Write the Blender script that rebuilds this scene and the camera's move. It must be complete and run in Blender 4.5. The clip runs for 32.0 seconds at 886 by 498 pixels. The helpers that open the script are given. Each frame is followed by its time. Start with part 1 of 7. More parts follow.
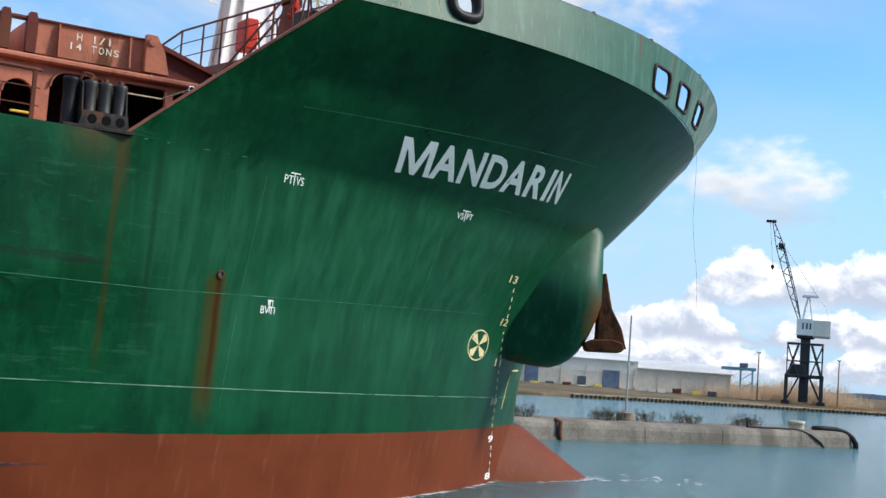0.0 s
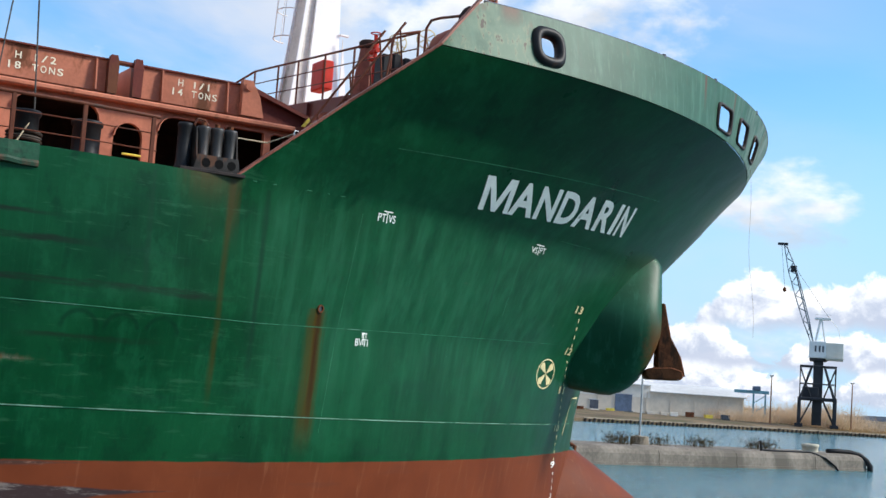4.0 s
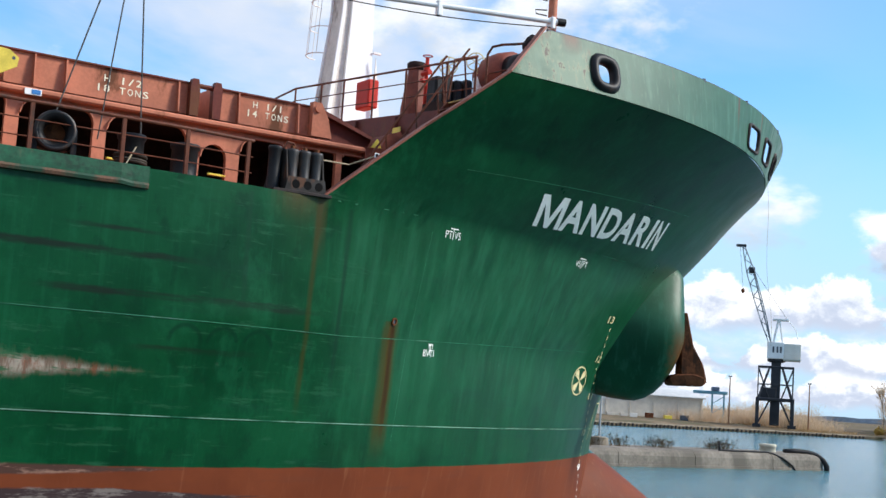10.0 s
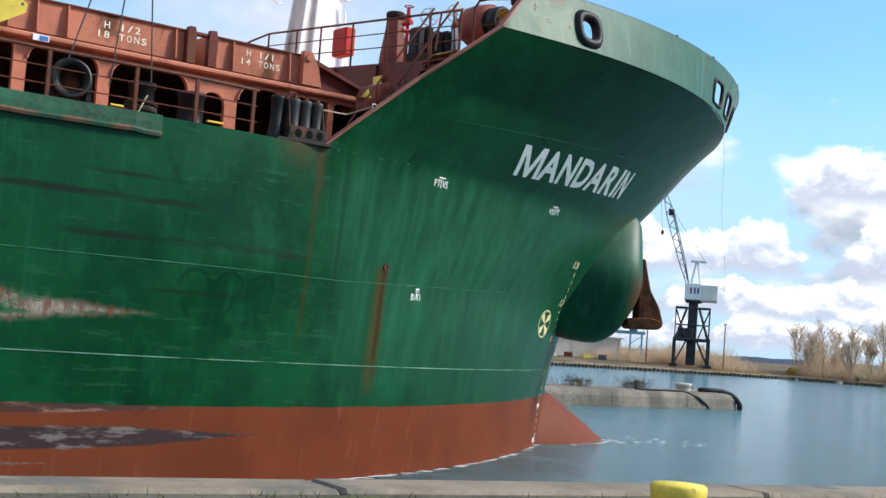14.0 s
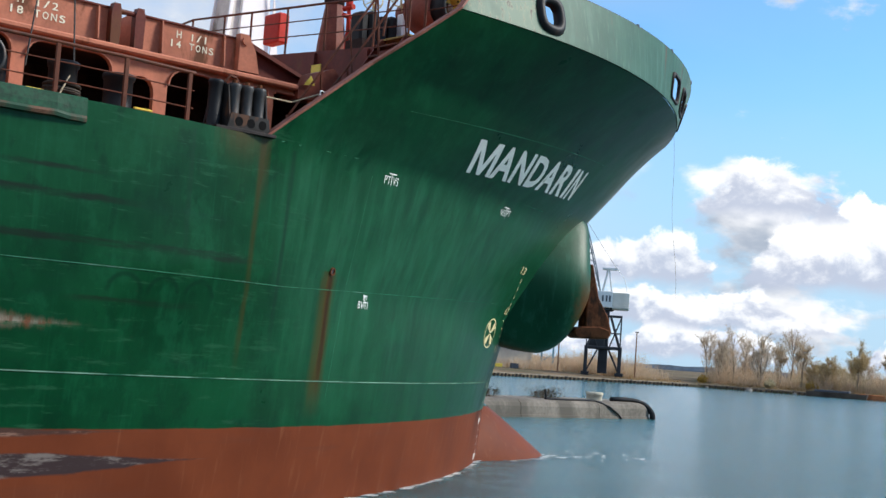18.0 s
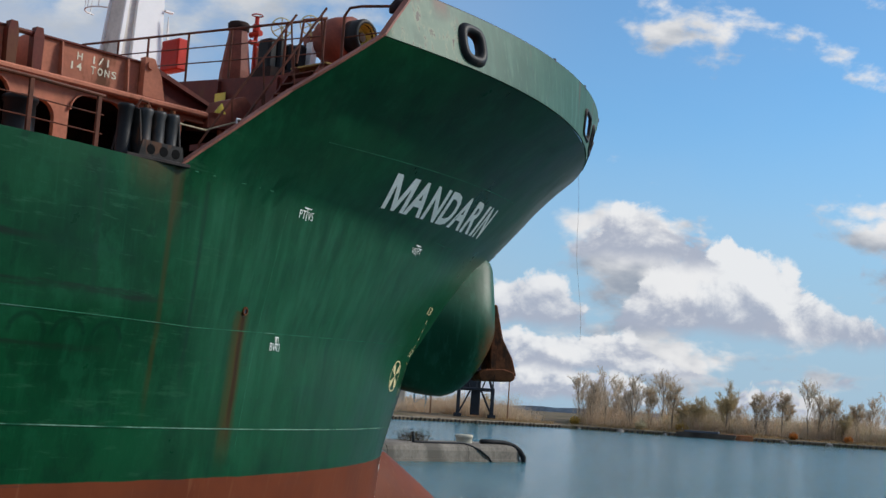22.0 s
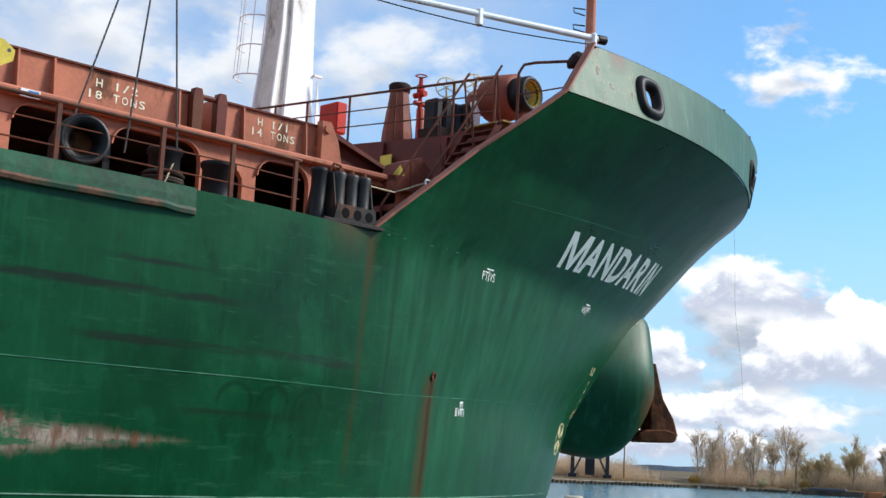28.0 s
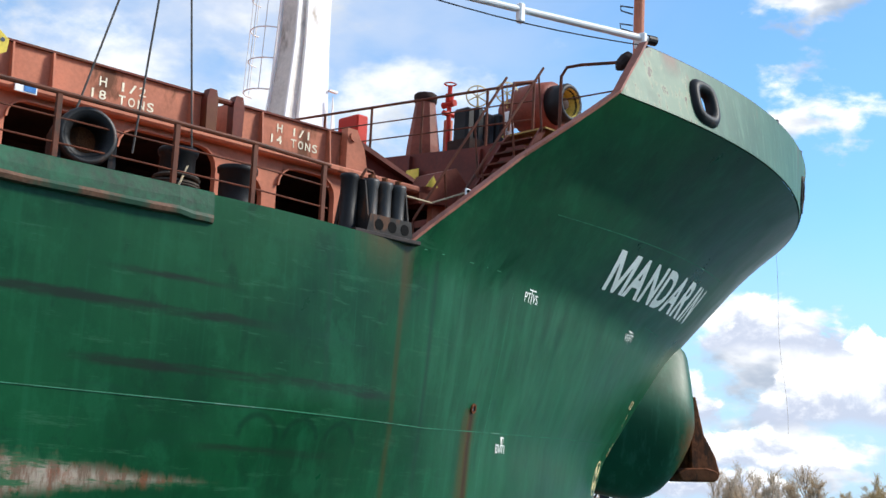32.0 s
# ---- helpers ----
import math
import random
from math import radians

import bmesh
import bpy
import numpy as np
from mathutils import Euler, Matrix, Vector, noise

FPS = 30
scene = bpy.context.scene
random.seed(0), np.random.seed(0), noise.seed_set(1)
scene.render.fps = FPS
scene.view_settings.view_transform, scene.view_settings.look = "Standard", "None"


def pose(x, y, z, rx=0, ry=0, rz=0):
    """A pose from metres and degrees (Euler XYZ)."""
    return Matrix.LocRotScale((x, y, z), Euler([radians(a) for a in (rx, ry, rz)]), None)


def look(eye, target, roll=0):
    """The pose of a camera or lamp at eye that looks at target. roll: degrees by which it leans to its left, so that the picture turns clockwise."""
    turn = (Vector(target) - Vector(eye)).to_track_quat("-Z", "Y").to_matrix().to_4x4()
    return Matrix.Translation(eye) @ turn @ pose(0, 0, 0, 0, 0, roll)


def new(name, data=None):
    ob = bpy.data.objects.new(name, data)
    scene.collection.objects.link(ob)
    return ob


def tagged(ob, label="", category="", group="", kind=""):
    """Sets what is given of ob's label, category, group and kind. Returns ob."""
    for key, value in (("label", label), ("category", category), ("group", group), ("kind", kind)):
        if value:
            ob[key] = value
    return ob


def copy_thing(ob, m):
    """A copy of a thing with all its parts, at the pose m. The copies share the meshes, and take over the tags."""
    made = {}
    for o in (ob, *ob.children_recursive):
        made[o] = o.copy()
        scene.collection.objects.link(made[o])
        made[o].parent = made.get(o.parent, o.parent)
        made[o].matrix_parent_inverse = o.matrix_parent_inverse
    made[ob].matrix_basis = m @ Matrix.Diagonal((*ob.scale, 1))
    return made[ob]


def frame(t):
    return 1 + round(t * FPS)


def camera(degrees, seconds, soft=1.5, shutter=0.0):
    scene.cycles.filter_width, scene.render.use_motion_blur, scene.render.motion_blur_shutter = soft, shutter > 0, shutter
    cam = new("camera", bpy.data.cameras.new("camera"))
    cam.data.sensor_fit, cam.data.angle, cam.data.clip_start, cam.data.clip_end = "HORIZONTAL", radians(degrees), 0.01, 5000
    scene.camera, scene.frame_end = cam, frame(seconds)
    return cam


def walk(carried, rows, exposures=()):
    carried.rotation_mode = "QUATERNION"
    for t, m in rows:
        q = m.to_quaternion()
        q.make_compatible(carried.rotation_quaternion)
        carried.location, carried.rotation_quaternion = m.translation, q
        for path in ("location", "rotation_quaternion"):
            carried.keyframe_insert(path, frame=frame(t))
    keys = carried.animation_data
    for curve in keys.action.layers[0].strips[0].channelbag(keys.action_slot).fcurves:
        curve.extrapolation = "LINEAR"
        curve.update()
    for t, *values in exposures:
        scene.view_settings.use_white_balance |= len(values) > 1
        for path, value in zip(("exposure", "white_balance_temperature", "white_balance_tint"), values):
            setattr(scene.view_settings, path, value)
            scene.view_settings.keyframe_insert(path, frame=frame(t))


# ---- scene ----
EXPOSURES = [(0, -0.05), (8, 0.06), (14, 0.06), (16, 0.0), (18, -0.12), (19, -0.28), (20, -0.55), (21, -0.62), (24, -0.64), (26.5, -0.3), (28, -0.1), (30, 0.06), (32, 0.08)]
cam = camera(36.52, 32.0)
EYE = 2.97


def eye(x, y, yaw, pitch, roll):
    """The camera on the quay: yaw to the left of +y, pitch up, roll to its left."""
    ahead = Vector((-math.sin(radians(yaw)) * math.cos(radians(pitch)), math.cos(radians(yaw)) * math.cos(radians(pitch)), math.sin(radians(pitch))))
    at = Vector((x, y, EYE))
    return look(at, at + ahead, roll)


walk(cam, [
    (0, eye(-0.63, -1.02, 1.07, 5.02, 4.18)),
    (0.5, eye(-0.69, -1.24, 0.93, 4.94, 4.17)),
    (1, eye(-0.71, -1.25, 0.71, 4.97, 4.15)),
    (1.5, eye(-0.71, -1.29, 0.39, 5.11, 4.14)),
    (2, eye(-0.72, -1.32, 0.25, 5.56, 4.11)),
    (2.5, eye(-0.71, -1.34, -0.00, 5.87, 4.07)),
    (3, eye(-0.69, -1.39, 0.82, 5.99, 4.00)),
    (3.5, eye(-0.72, -1.39, 1.71, 5.98, 3.96)),
    (5.5, eye(-0.78, -1.43, 0.82, 6.16, 3.84)),
    (6, eye(-0.78, -1.45, 0.72, 6.15, 3.85)),
    (6.5, eye(-0.78, -1.45, 0.75, 6.13, 3.84)),
    (7, eye(-0.78, -1.47, 0.80, 6.15, 3.82)),
    (7.5, eye(-0.77, -1.48, 0.77, 6.16, 3.81)),
    (8, eye(-0.78, -1.47, 0.72, 6.16, 3.81)),
    (8.5, eye(-0.76, -1.49, 0.66, 6.12, 3.78)),
    (9, eye(-0.77, -1.51, 0.63, 6.17, 3.77)),
    (9.5, eye(-0.79, -1.52, 0.20, 6.20, 3.78)),
    (10, eye(-0.75, -1.49, -0.07, 6.18, 3.81)),
    (10.5, eye(-0.76, -1.48, -0.32, 5.96, 3.86)),
    (11, eye(-0.76, -1.49, -0.90, 5.54, 3.89)),
    (11.5, eye(-0.76, -1.51, -1.32, 5.34, 3.93)),
    (12, eye(-0.74, -1.51, -1.75, 5.10, 3.98)),
    (12.5, eye(-0.70, -1.50, -2.11, 4.83, 4.05)),
    (13, eye(-0.72, -1.46, -2.44, 4.65, 4.11)),
    (13.5, eye(-0.75, -1.44, -3.13, 4.21, 4.17)),
    (14, eye(-0.71, -1.43, -3.55, 3.80, 4.19)),
    (14.5, eye(-0.70, -1.36, -3.90, 3.67, 4.20)),
    (16.5, eye(0.04, 1.50, -4.99, 4.00, 4.05)),
    (17, eye(0.18, 2.00, -5.74, 4.18, 4.02)),
    (17.5, eye(0.19, 2.07, -6.60, 4.32, 4.00)),
    (18, eye(0.21, 2.12, -7.20, 4.44, 3.99)),
    (18.5, eye(0.20, 2.21, -7.85, 4.77, 3.96)),
    (19, eye(0.22, 2.20, -9.38, 5.02, 3.96)),
    (19.5, eye(0.21, 2.16, -11.04, 5.15, 3.98)),
    (20, eye(0.24, 2.12, -12.40, 5.42, 3.98)),
    (20.5, eye(0.26, 2.14, -12.37, 5.44, 3.97)),
    (21, eye(0.35, 2.45, -12.60, 5.53, 3.92)),
    (21.5, eye(0.72, 3.52, -12.40, 6.07, 3.86)),
    (22, eye(1.10, 4.65, -12.41, 6.57, 3.80)),
    (22.5, eye(1.48, 5.64, -12.54, 6.63, 3.74)),
    (23, eye(1.88, 6.58, -12.06, 6.87, 3.68)),
    (23.5, eye(2.04, 6.97, -11.85, 7.07, 3.63)),
    (24, eye(2.06, 7.01, -11.58, 7.27, 3.59)),
    (24.5, eye(2.08, 7.08, -11.11, 7.49, 3.57)),
    (26.5, eye(2.20, 7.12, -9.22, 7.97, 3.03)),
    (27, eye(2.19, 7.23, -8.58, 8.43, 2.98)),
    (27.5, eye(2.22, 7.30, -8.16, 8.84, 2.95)),
    (28, eye(2.25, 7.32, -7.47, 8.86, 2.90)),
    (28.5, eye(2.32, 7.38, -6.76, 8.87, 2.87)),
    (29, eye(2.39, 7.41, -6.20, 8.86, 2.84)),
    (29.5, eye(2.48, 7.45, -5.79, 8.77, 2.82)),
    (30, eye(2.62, 7.45, -5.52, 8.69, 2.81)),
    (30.5, eye(2.74, 7.53, -6.40, 8.78, 2.78)),
    (31, eye(3.08, 8.55, -6.73, 9.24, 2.71)),
    (31.5, eye(3.42, 9.72, -6.66, 9.75, 2.72)),
    (32, eye(3.79, 10.91, -6.71, 10.52, 2.75)),
], exposures=EXPOSURES)

# ---- sky and sun ----
SUN_ELEVATION, SUN_TURN = 36.0, 90.0     # degrees; turn clockwise from +y


def nodes_of(holder):
    holder.use_nodes = True
    tree = holder.node_tree
    tree.nodes.clear()
    return tree


def add(tree, kind, **settings):
    node = tree.nodes.new(kind)
    for key, value in settings.items():
        if key == "operation":
            node.operation = value
        elif key == "blend":
            node.data_type, node.blend_type = "RGBA", value
        elif key == "kind":
            node.sky_type = value
    return node


def put(tree, value, socket):
    """Joins a node's output, or writes a number or colour, into a socket."""
    if hasattr(value, "is_linked"):
        tree.links.new(value, socket)
    else:
        socket.default_value = value


def calc(tree, op, a, b=None, c=None):
    node = tree.nodes.new("ShaderNodeMath")
    node.operation = op
    for n, v in enumerate((a, b, c)):
        if v is not None:
            put(tree, v, node.inputs[n])
    return node.outputs[0]


def blend(tree, factor, a, b, mode="MIX"):
    node = tree.nodes.new("ShaderNodeMix")
    node.data_type, node.blend_type = "RGBA", mode
    put(tree, factor, node.inputs[0])
    put(tree, a, node.inputs[6])
    put(tree, b, node.inputs[7])
    return node.outputs[2]


def smooth(tree, value, low, high, to_low=0.0, to_high=1.0):
    node = tree.nodes.new("ShaderNodeMapRange")
    node.interpolation_type = "SMOOTHSTEP"
    for n, v in enumerate((value, low, high, to_low, to_high)):
        put(tree, v, node.inputs[n])
    return node.outputs[0]


def noise_of(tree, vector, scale, detail=4.0, rough=0.55, warp=0.0):
    node = tree.nodes.new("ShaderNodeTexNoise")
    if vector is not None:
        tree.links.new(vector, node.inputs["Vector"])
    node.inputs["Scale"].default_value = scale
    node.inputs["Detail"].default_value = detail
    node.inputs["Roughness"].default_value = rough
    node.inputs["Distortion"].default_value = warp
    return node.outputs["Fac"]


def scaled(tree, vector, sx, sy, sz, x=0.0, y=0.0, z=0.0):
    node = tree.nodes.new("ShaderNodeMapping")
    tree.links.new(vector, node.inputs[0])
    node.inputs["Scale"].default_value = (sx, sy, sz)
    node.inputs["Location"].default_value = (x, y, z)
    return node.outputs[0]


world = bpy.data.worlds.new("sky")
scene.world = world
sky = nodes_of(world)
air = sky.nodes.new("ShaderNodeTexSky")
air.sky_type, air.sun_disc = "NISHITA", False
air.sun_elevation, air.sun_rotation = radians(SUN_ELEVATION), radians(SUN_TURN)
air.air_density, air.dust_density, air.ozone_density = 1.0, 0.4, 2.5
ways = sky.nodes.new("ShaderNodeTexCoord").outputs["Generated"]
split = sky.nodes.new("ShaderNodeSeparateXYZ")
sky.links.new(ways, split.inputs[0])
bearing = calc(sky, "ARCTAN2", split.outputs[0], split.outputs[1])      # radians to the right of +y
lift = calc(sky, "ARCSINE", split.outputs[2])


def sky_point(dx, dz, flat):
    """Bearing and height as a flat map, so that clouds lie in layers."""
    node = sky.nodes.new("ShaderNodeCombineXYZ")
    put(sky, calc(sky, "ADD", bearing, dx), node.inputs[0])
    put(sky, calc(sky, "MULTIPLY", calc(sky, "ADD", lift, dz), flat), node.inputs[1])
    node.inputs[2].default_value = 0.37
    return node.outputs[0]


def hump(value, centre, width):
    """1 at the centre, falling to 0 over the width."""
    return smooth(sky, calc(sky, "ABSOLUTE", calc(sky, "SUBTRACT", value, centre)), 0.0, width, 1.0, 0.0)


def clouds(dz, detail=9):
    big = noise_of(sky, sky_point(0.0, dz, 1.8), 9.5, detail, 0.54, 0.1)
    broad = noise_of(sky, sky_point(0.9, dz, 1.5), 2.6, 3, 0.5)
    puffs = noise_of(sky, sky_point(0.3, dz, 1.3), 30.0, min(detail, 5), 0.6, 0.2)
    both = calc(sky, "ADD", calc(sky, "ADD", calc(sky, "MULTIPLY", big, 0.64), calc(sky, "MULTIPLY", puffs, 0.1)), calc(sky, "MULTIPLY", broad, 0.26))
    # thin cloud higher up to the left, a clear strip above the heaps to the right
    high = calc(sky, "MULTIPLY", hump(lift, 0.32, 0.2), smooth(sky, bearing, -0.1, 0.3, 0.09, 0.0))
    gap = calc(sky, "MULTIPLY", hump(lift, 0.215, 0.07), smooth(sky, bearing, 0.05, 0.3, 0.0, 0.075))
    return calc(sky, "SUBTRACT", calc(sky, "ADD", both, high), gap)


thick_here = clouds(0.0)
sharp = smooth(sky, bearing, 0.2, 0.4)
cover = smooth(sky, thick_here, calc(sky, "MULTIPLY_ADD", sharp, 0.012, 0.522), calc(sky, "MULTIPLY_ADD", sharp, -0.05, 0.65))
above = calc(sky, "SUBTRACT", clouds(0.03, 3), clouds(-0.012, 5))
under = smooth(sky, calc(sky, "ADD", above, calc(sky, "MULTIPLY", calc(sky, "SUBTRACT", noise_of(sky, sky_point(0.4, 0.0, 2.6), 15.0, 6, 0.55), 0.5), 0.18)), -0.1, 0.12)
white = blend(sky, under, (11.0, 11.0, 11.1, 1), (4.0, 4.7, 5.8, 1))
white = blend(sky, smooth(sky, bearing, 0.35, 0.15, 0.0, 0.65), white, (7.2, 7.7, 8.4, 1))


def heap(behind, base, tall, grain, seed, peaks, full=0.0):
    """A row of heaped clouds over a flat grey base: bright billowing tops, blue between them."""
    body = noise_of(sky, sky_point(seed, 0.0, 0.3), grain, 2, 0.5)
    billow = noise_of(sky, sky_point(seed, 0.0, 1.15), grain * 4.0, 7, 0.6, 0.25)
    lit = noise_of(sky, sky_point(seed + 0.006, 0.010, 1.15), grain * 4.0, 7, 0.6, 0.25)
    rise = calc(sky, "DIVIDE", calc(sky, "SUBTRACT", lift, base), tall)
    top = calc(sky, "ADD", smooth(sky, body, 0.36, 0.66, -0.3, 0.85), full)
    for centre, wide, more in peaks:
        top = calc(sky, "MULTIPLY_ADD", hump(bearing, centre, wide), more, top)
    rough = calc(sky, "MULTIPLY", calc(sky, "SUBTRACT", billow, 0.5), 1.5)
    edge = smooth(sky, calc(sky, "SUBTRACT", calc(sky, "ADD", top, rough), rise), 0.0, 0.16)
    floor_edge = smooth(sky, calc(sky, "MULTIPLY_ADD", rough, 0.3, rise), -0.22, 0.06)
    glow = calc(sky, "ADD", calc(sky, "MULTIPLY", calc(sky, "SUBTRACT", billow, lit), 2.2), calc(sky, "MULTIPLY_ADD", rough, 0.25, rise))
    tone = blend(sky, smooth(sky, glow, -0.05, 0.72), (5.3, 5.9, 7.3, 1), (11.2, 11.3, 11.5, 1))
    return blend(sky, calc(sky, "MULTIPLY", calc(sky, "MULTIPLY", edge, floor_edge), 0.95), behind, tone)


haze = smooth(sky, lift, 0.02, 0.26, 0.85, 0.0)
clear = blend(sky, 1.0, air.outputs[0], (1.08, 1.66, 1.95, 1), "MULTIPLY")
base = blend(sky, haze, clear, (4.5, 6.5, 8.9, 1))
# thin veil, thickest high up to the left
veil = smooth(sky, noise_of(sky, sky_point(2.1, 0.0, 1.9), 4.2, 6, 0.52, 0.3), 0.30, 0.60)
veil = calc(sky, "MULTIPLY", veil, smooth(sky, bearing, 0.36, -0.1, 0.05, 0.85))
base = blend(sky, veil, base, (6.9, 7.3, 8.2, 1))
back = sky.nodes.new("ShaderNodeBackground")
whole = blend(sky, cover, base, white)
whole = heap(whole, 0.012, 0.03, 9.0, 4.3, (), 0.25)
whole = heap(whole, 0.034, 0.034, 7.0, 1.7, ((0.30, 0.14, 0.3),))
whole = heap(whole, 0.066, 0.05, 5.5, 3.1, ((0.43, 0.09, 0.7), (0.2, 0.06, 0.25)), -0.15)
whole = heap(whole, 0.118, 0.065, 4.6, 6.4, ((0.36, 0.11, 0.75), (0.55, 0.12, 0.5), (0.1, 0.25, -0.5)), -0.25)
put(sky, whole, back.inputs[0])
back.inputs[1].default_value = 0.115
sky.links.new(back.outputs[0], sky.nodes.new("ShaderNodeOutputWorld").inputs[0])

lamp = bpy.data.lights.new("sun", "SUN")
lamp.energy, lamp.angle, lamp.color = 5.0, radians(12.0), (1.0, 0.95, 0.87)
sun = new("sun", lamp)
way = Vector((math.sin(radians(SUN_TURN)) * math.cos(radians(SUN_ELEVATION)), math.cos(radians(SUN_TURN)) * math.cos(radians(SUN_ELEVATION)), math.sin(radians(SUN_ELEVATION))))
sun.matrix_world = look(way * 100, (0, 0, 0))

# ---- materials ----
BOOT_Z, BOOT_SLOPE = 1.50, 0.003


def plain(name, colour, rough=0.6, metal=0.0, spread=0.15, scale=3.0, bump=0.15, dirt=None, dirt_amount=0.0):
    """A weathered surface: colour varied at two scales, fine relief, and blotches of dirt."""
    mat = bpy.data.materials.new(name)
    t = nodes_of(mat)
    out = t.nodes.new("ShaderNodeOutputMaterial")
    s = t.nodes.new("ShaderNodeBsdfPrincipled")
    t.links.new(s.outputs[0], out.inputs[0])
    c = t.nodes.new("ShaderNodeTexCoord").outputs["Object"]
    large, fine = noise_of(t, c, scale, 5), noise_of(t, c, scale * 11, 4)
    v = calc(t, "ADD", calc(t, "MULTIPLY", large, 0.65), calc(t, "MULTIPLY", fine, 0.35))
    dark = tuple(x * (1 - 2 * spread) for x in colour[:3]) + (1,)
    pale = tuple(min(1, x * (1 + 2 * spread)) for x in colour[:3]) + (1,)
    col = blend(t, smooth(t, v, 0.3, 0.7), dark, pale)
    if dirt:
        mask = smooth(t, noise_of(t, scaled(t, c, 1, 1, 0.45, 3.1, 1.7, 0.6), scale * 0.8, 8, 0.65), 0.62 - 0.3 * dirt_amount, 0.72 - 0.2 * dirt_amount)
        col = blend(t, mask, col, (*dirt, 1))
    put(t, col, s.inputs["Base Color"])
    s.inputs["Metallic"].default_value = metal
    s.inputs["Specular IOR Level"].default_value = 0.5 if metal else 0.2
    put(t, calc(t, "MULTIPLY_ADD", fine, 0.2, rough - 0.1), s.inputs["Roughness"])
    b = t.nodes.new("ShaderNodeBump")
    b.inputs["Strength"].default_value, b.inputs["Distance"].default_value = bump, 0.02
    t.links.new(fine, b.inputs["Height"])
    t.links.new(b.outputs[0], s.inputs["Normal"])
    return mat


RUST = (0.13, 0.045, 0.018)
m_deck = plain("oxide_red_paint", (0.47, 0.165, 0.095), 0.6, spread=0.1, dirt=RUST, dirt_amount=0.15, scale=1.4)
m_rail = plain("rusty_red_rail_paint", (0.12, 0.036, 0.018), 0.6, dirt=(0.06, 0.03, 0.02), dirt_amount=0.4, scale=4)
m_black = plain("black_paint", (0.012, 0.012, 0.013), 0.5, dirt=(0.05, 0.03, 0.022), dirt_amount=0.15, scale=4)
m_white = plain("white_paint", (0.84, 0.84, 0.83), 0.5, spread=0.02, dirt=(0.45, 0.38, 0.3), dirt_amount=0.05, scale=1.2)
m_letter = plain("white_lettering_paint", (0.88, 0.87, 0.82), 0.5, spread=0.04, dirt=(0.4, 0.46, 0.38), dirt_amount=0.05, scale=5)
m_stencil = plain("cream_stencil_paint", (0.8, 0.74, 0.56), 0.5, spread=0.05, scale=7)
m_cream = plain("cream_marking_paint", (0.72, 0.6, 0.32), 0.55, spread=0.06, dirt=(0.25, 0.3, 0.2), dirt_amount=0.15, scale=7)
m_yellow = plain("yellow_paint", (0.75, 0.58, 0.09), 0.5, spread=0.07, dirt=(0.2, 0.12, 0.05), dirt_amount=0.06, scale=5)
m_red = plain("signal_red_paint", (0.5, 0.03, 0.015), 0.45, spread=0.06, scale=5)
m_rust = plain("heavy_rust", (0.15, 0.05, 0.02), 0.85, spread=0.25, scale=5, bump=0.5, dirt=(0.05, 0.022, 0.012), dirt_amount=0.4)
m_concrete = plain("weathered_concrete", (0.23, 0.19, 0.14), 0.85, spread=0.14, scale=0.9, bump=0.4, dirt=(0.14, 0.13, 0.11), dirt_amount=0.35)
m_rubber = plain("black_rubber", (0.02, 0.02, 0.022), 0.7, scale=6)
m_foam = plain("thin_foam", (0.75, 0.78, 0.78), 0.8, spread=0.08, scale=3)
m_rope = plain("mooring_rope", (0.4, 0.33, 0.22), 0.9, scale=20)
m_yellow_worn = plain("worn_yellow_edge_paint", (0.4, 0.28, 0.09), 0.6, spread=0.2, scale=4, dirt=(0.15, 0.06, 0.03), dirt_amount=0.4)
m_wire = plain("grey_wire_rope", (0.07, 0.065, 0.06), 0.6, scale=20)
m_steel = plain("dark_crane_steel", (0.03, 0.033, 0.04), 0.5, spread=0.2, scale=0.6)
m_blue_steel = plain("grey_blue_boom_paint", (0.16, 0.2, 0.24), 0.5, spread=0.15, scale=0.6)
m_cab = plain("pale_cab_paint", (0.66, 0.64, 0.58), 0.5, spread=0.05, scale=0.6)
m_shed = plain("pale_shed_cladding", (0.66, 0.58, 0.47), 0.8, spread=0.08, scale=0.12)
m_shed_roof = plain("grey_shed_roof", (0.55, 0.55, 0.54), 0.6, spread=0.1, scale=0.1)
m_dim = plain("dark_opening_paint", (0.09, 0.1, 0.12), 0.6)
m_blue_door = plain("blue_grey_door_paint", (0.12, 0.16, 0.23), 0.6, scale=0.5)
m_bank = plain("dry_bank_soil_and_grass", (0.14, 0.1, 0.06), 0.95, spread=0.3, scale=0.12, bump=0.6, dirt=(0.09, 0.08, 0.035), dirt_amount=0.5)
m_pile = plain("dark_timber_piling", (0.07, 0.055, 0.045), 0.85, spread=0.3, scale=0.4)
m_trunk = plain("grey_brown_bark", (0.26, 0.21, 0.16), 0.9, spread=0.2, scale=0.8)
m_far = plain("haze_tinted_far_woods", (0.26, 0.31, 0.37), 0.95, spread=0.15, scale=0.05)


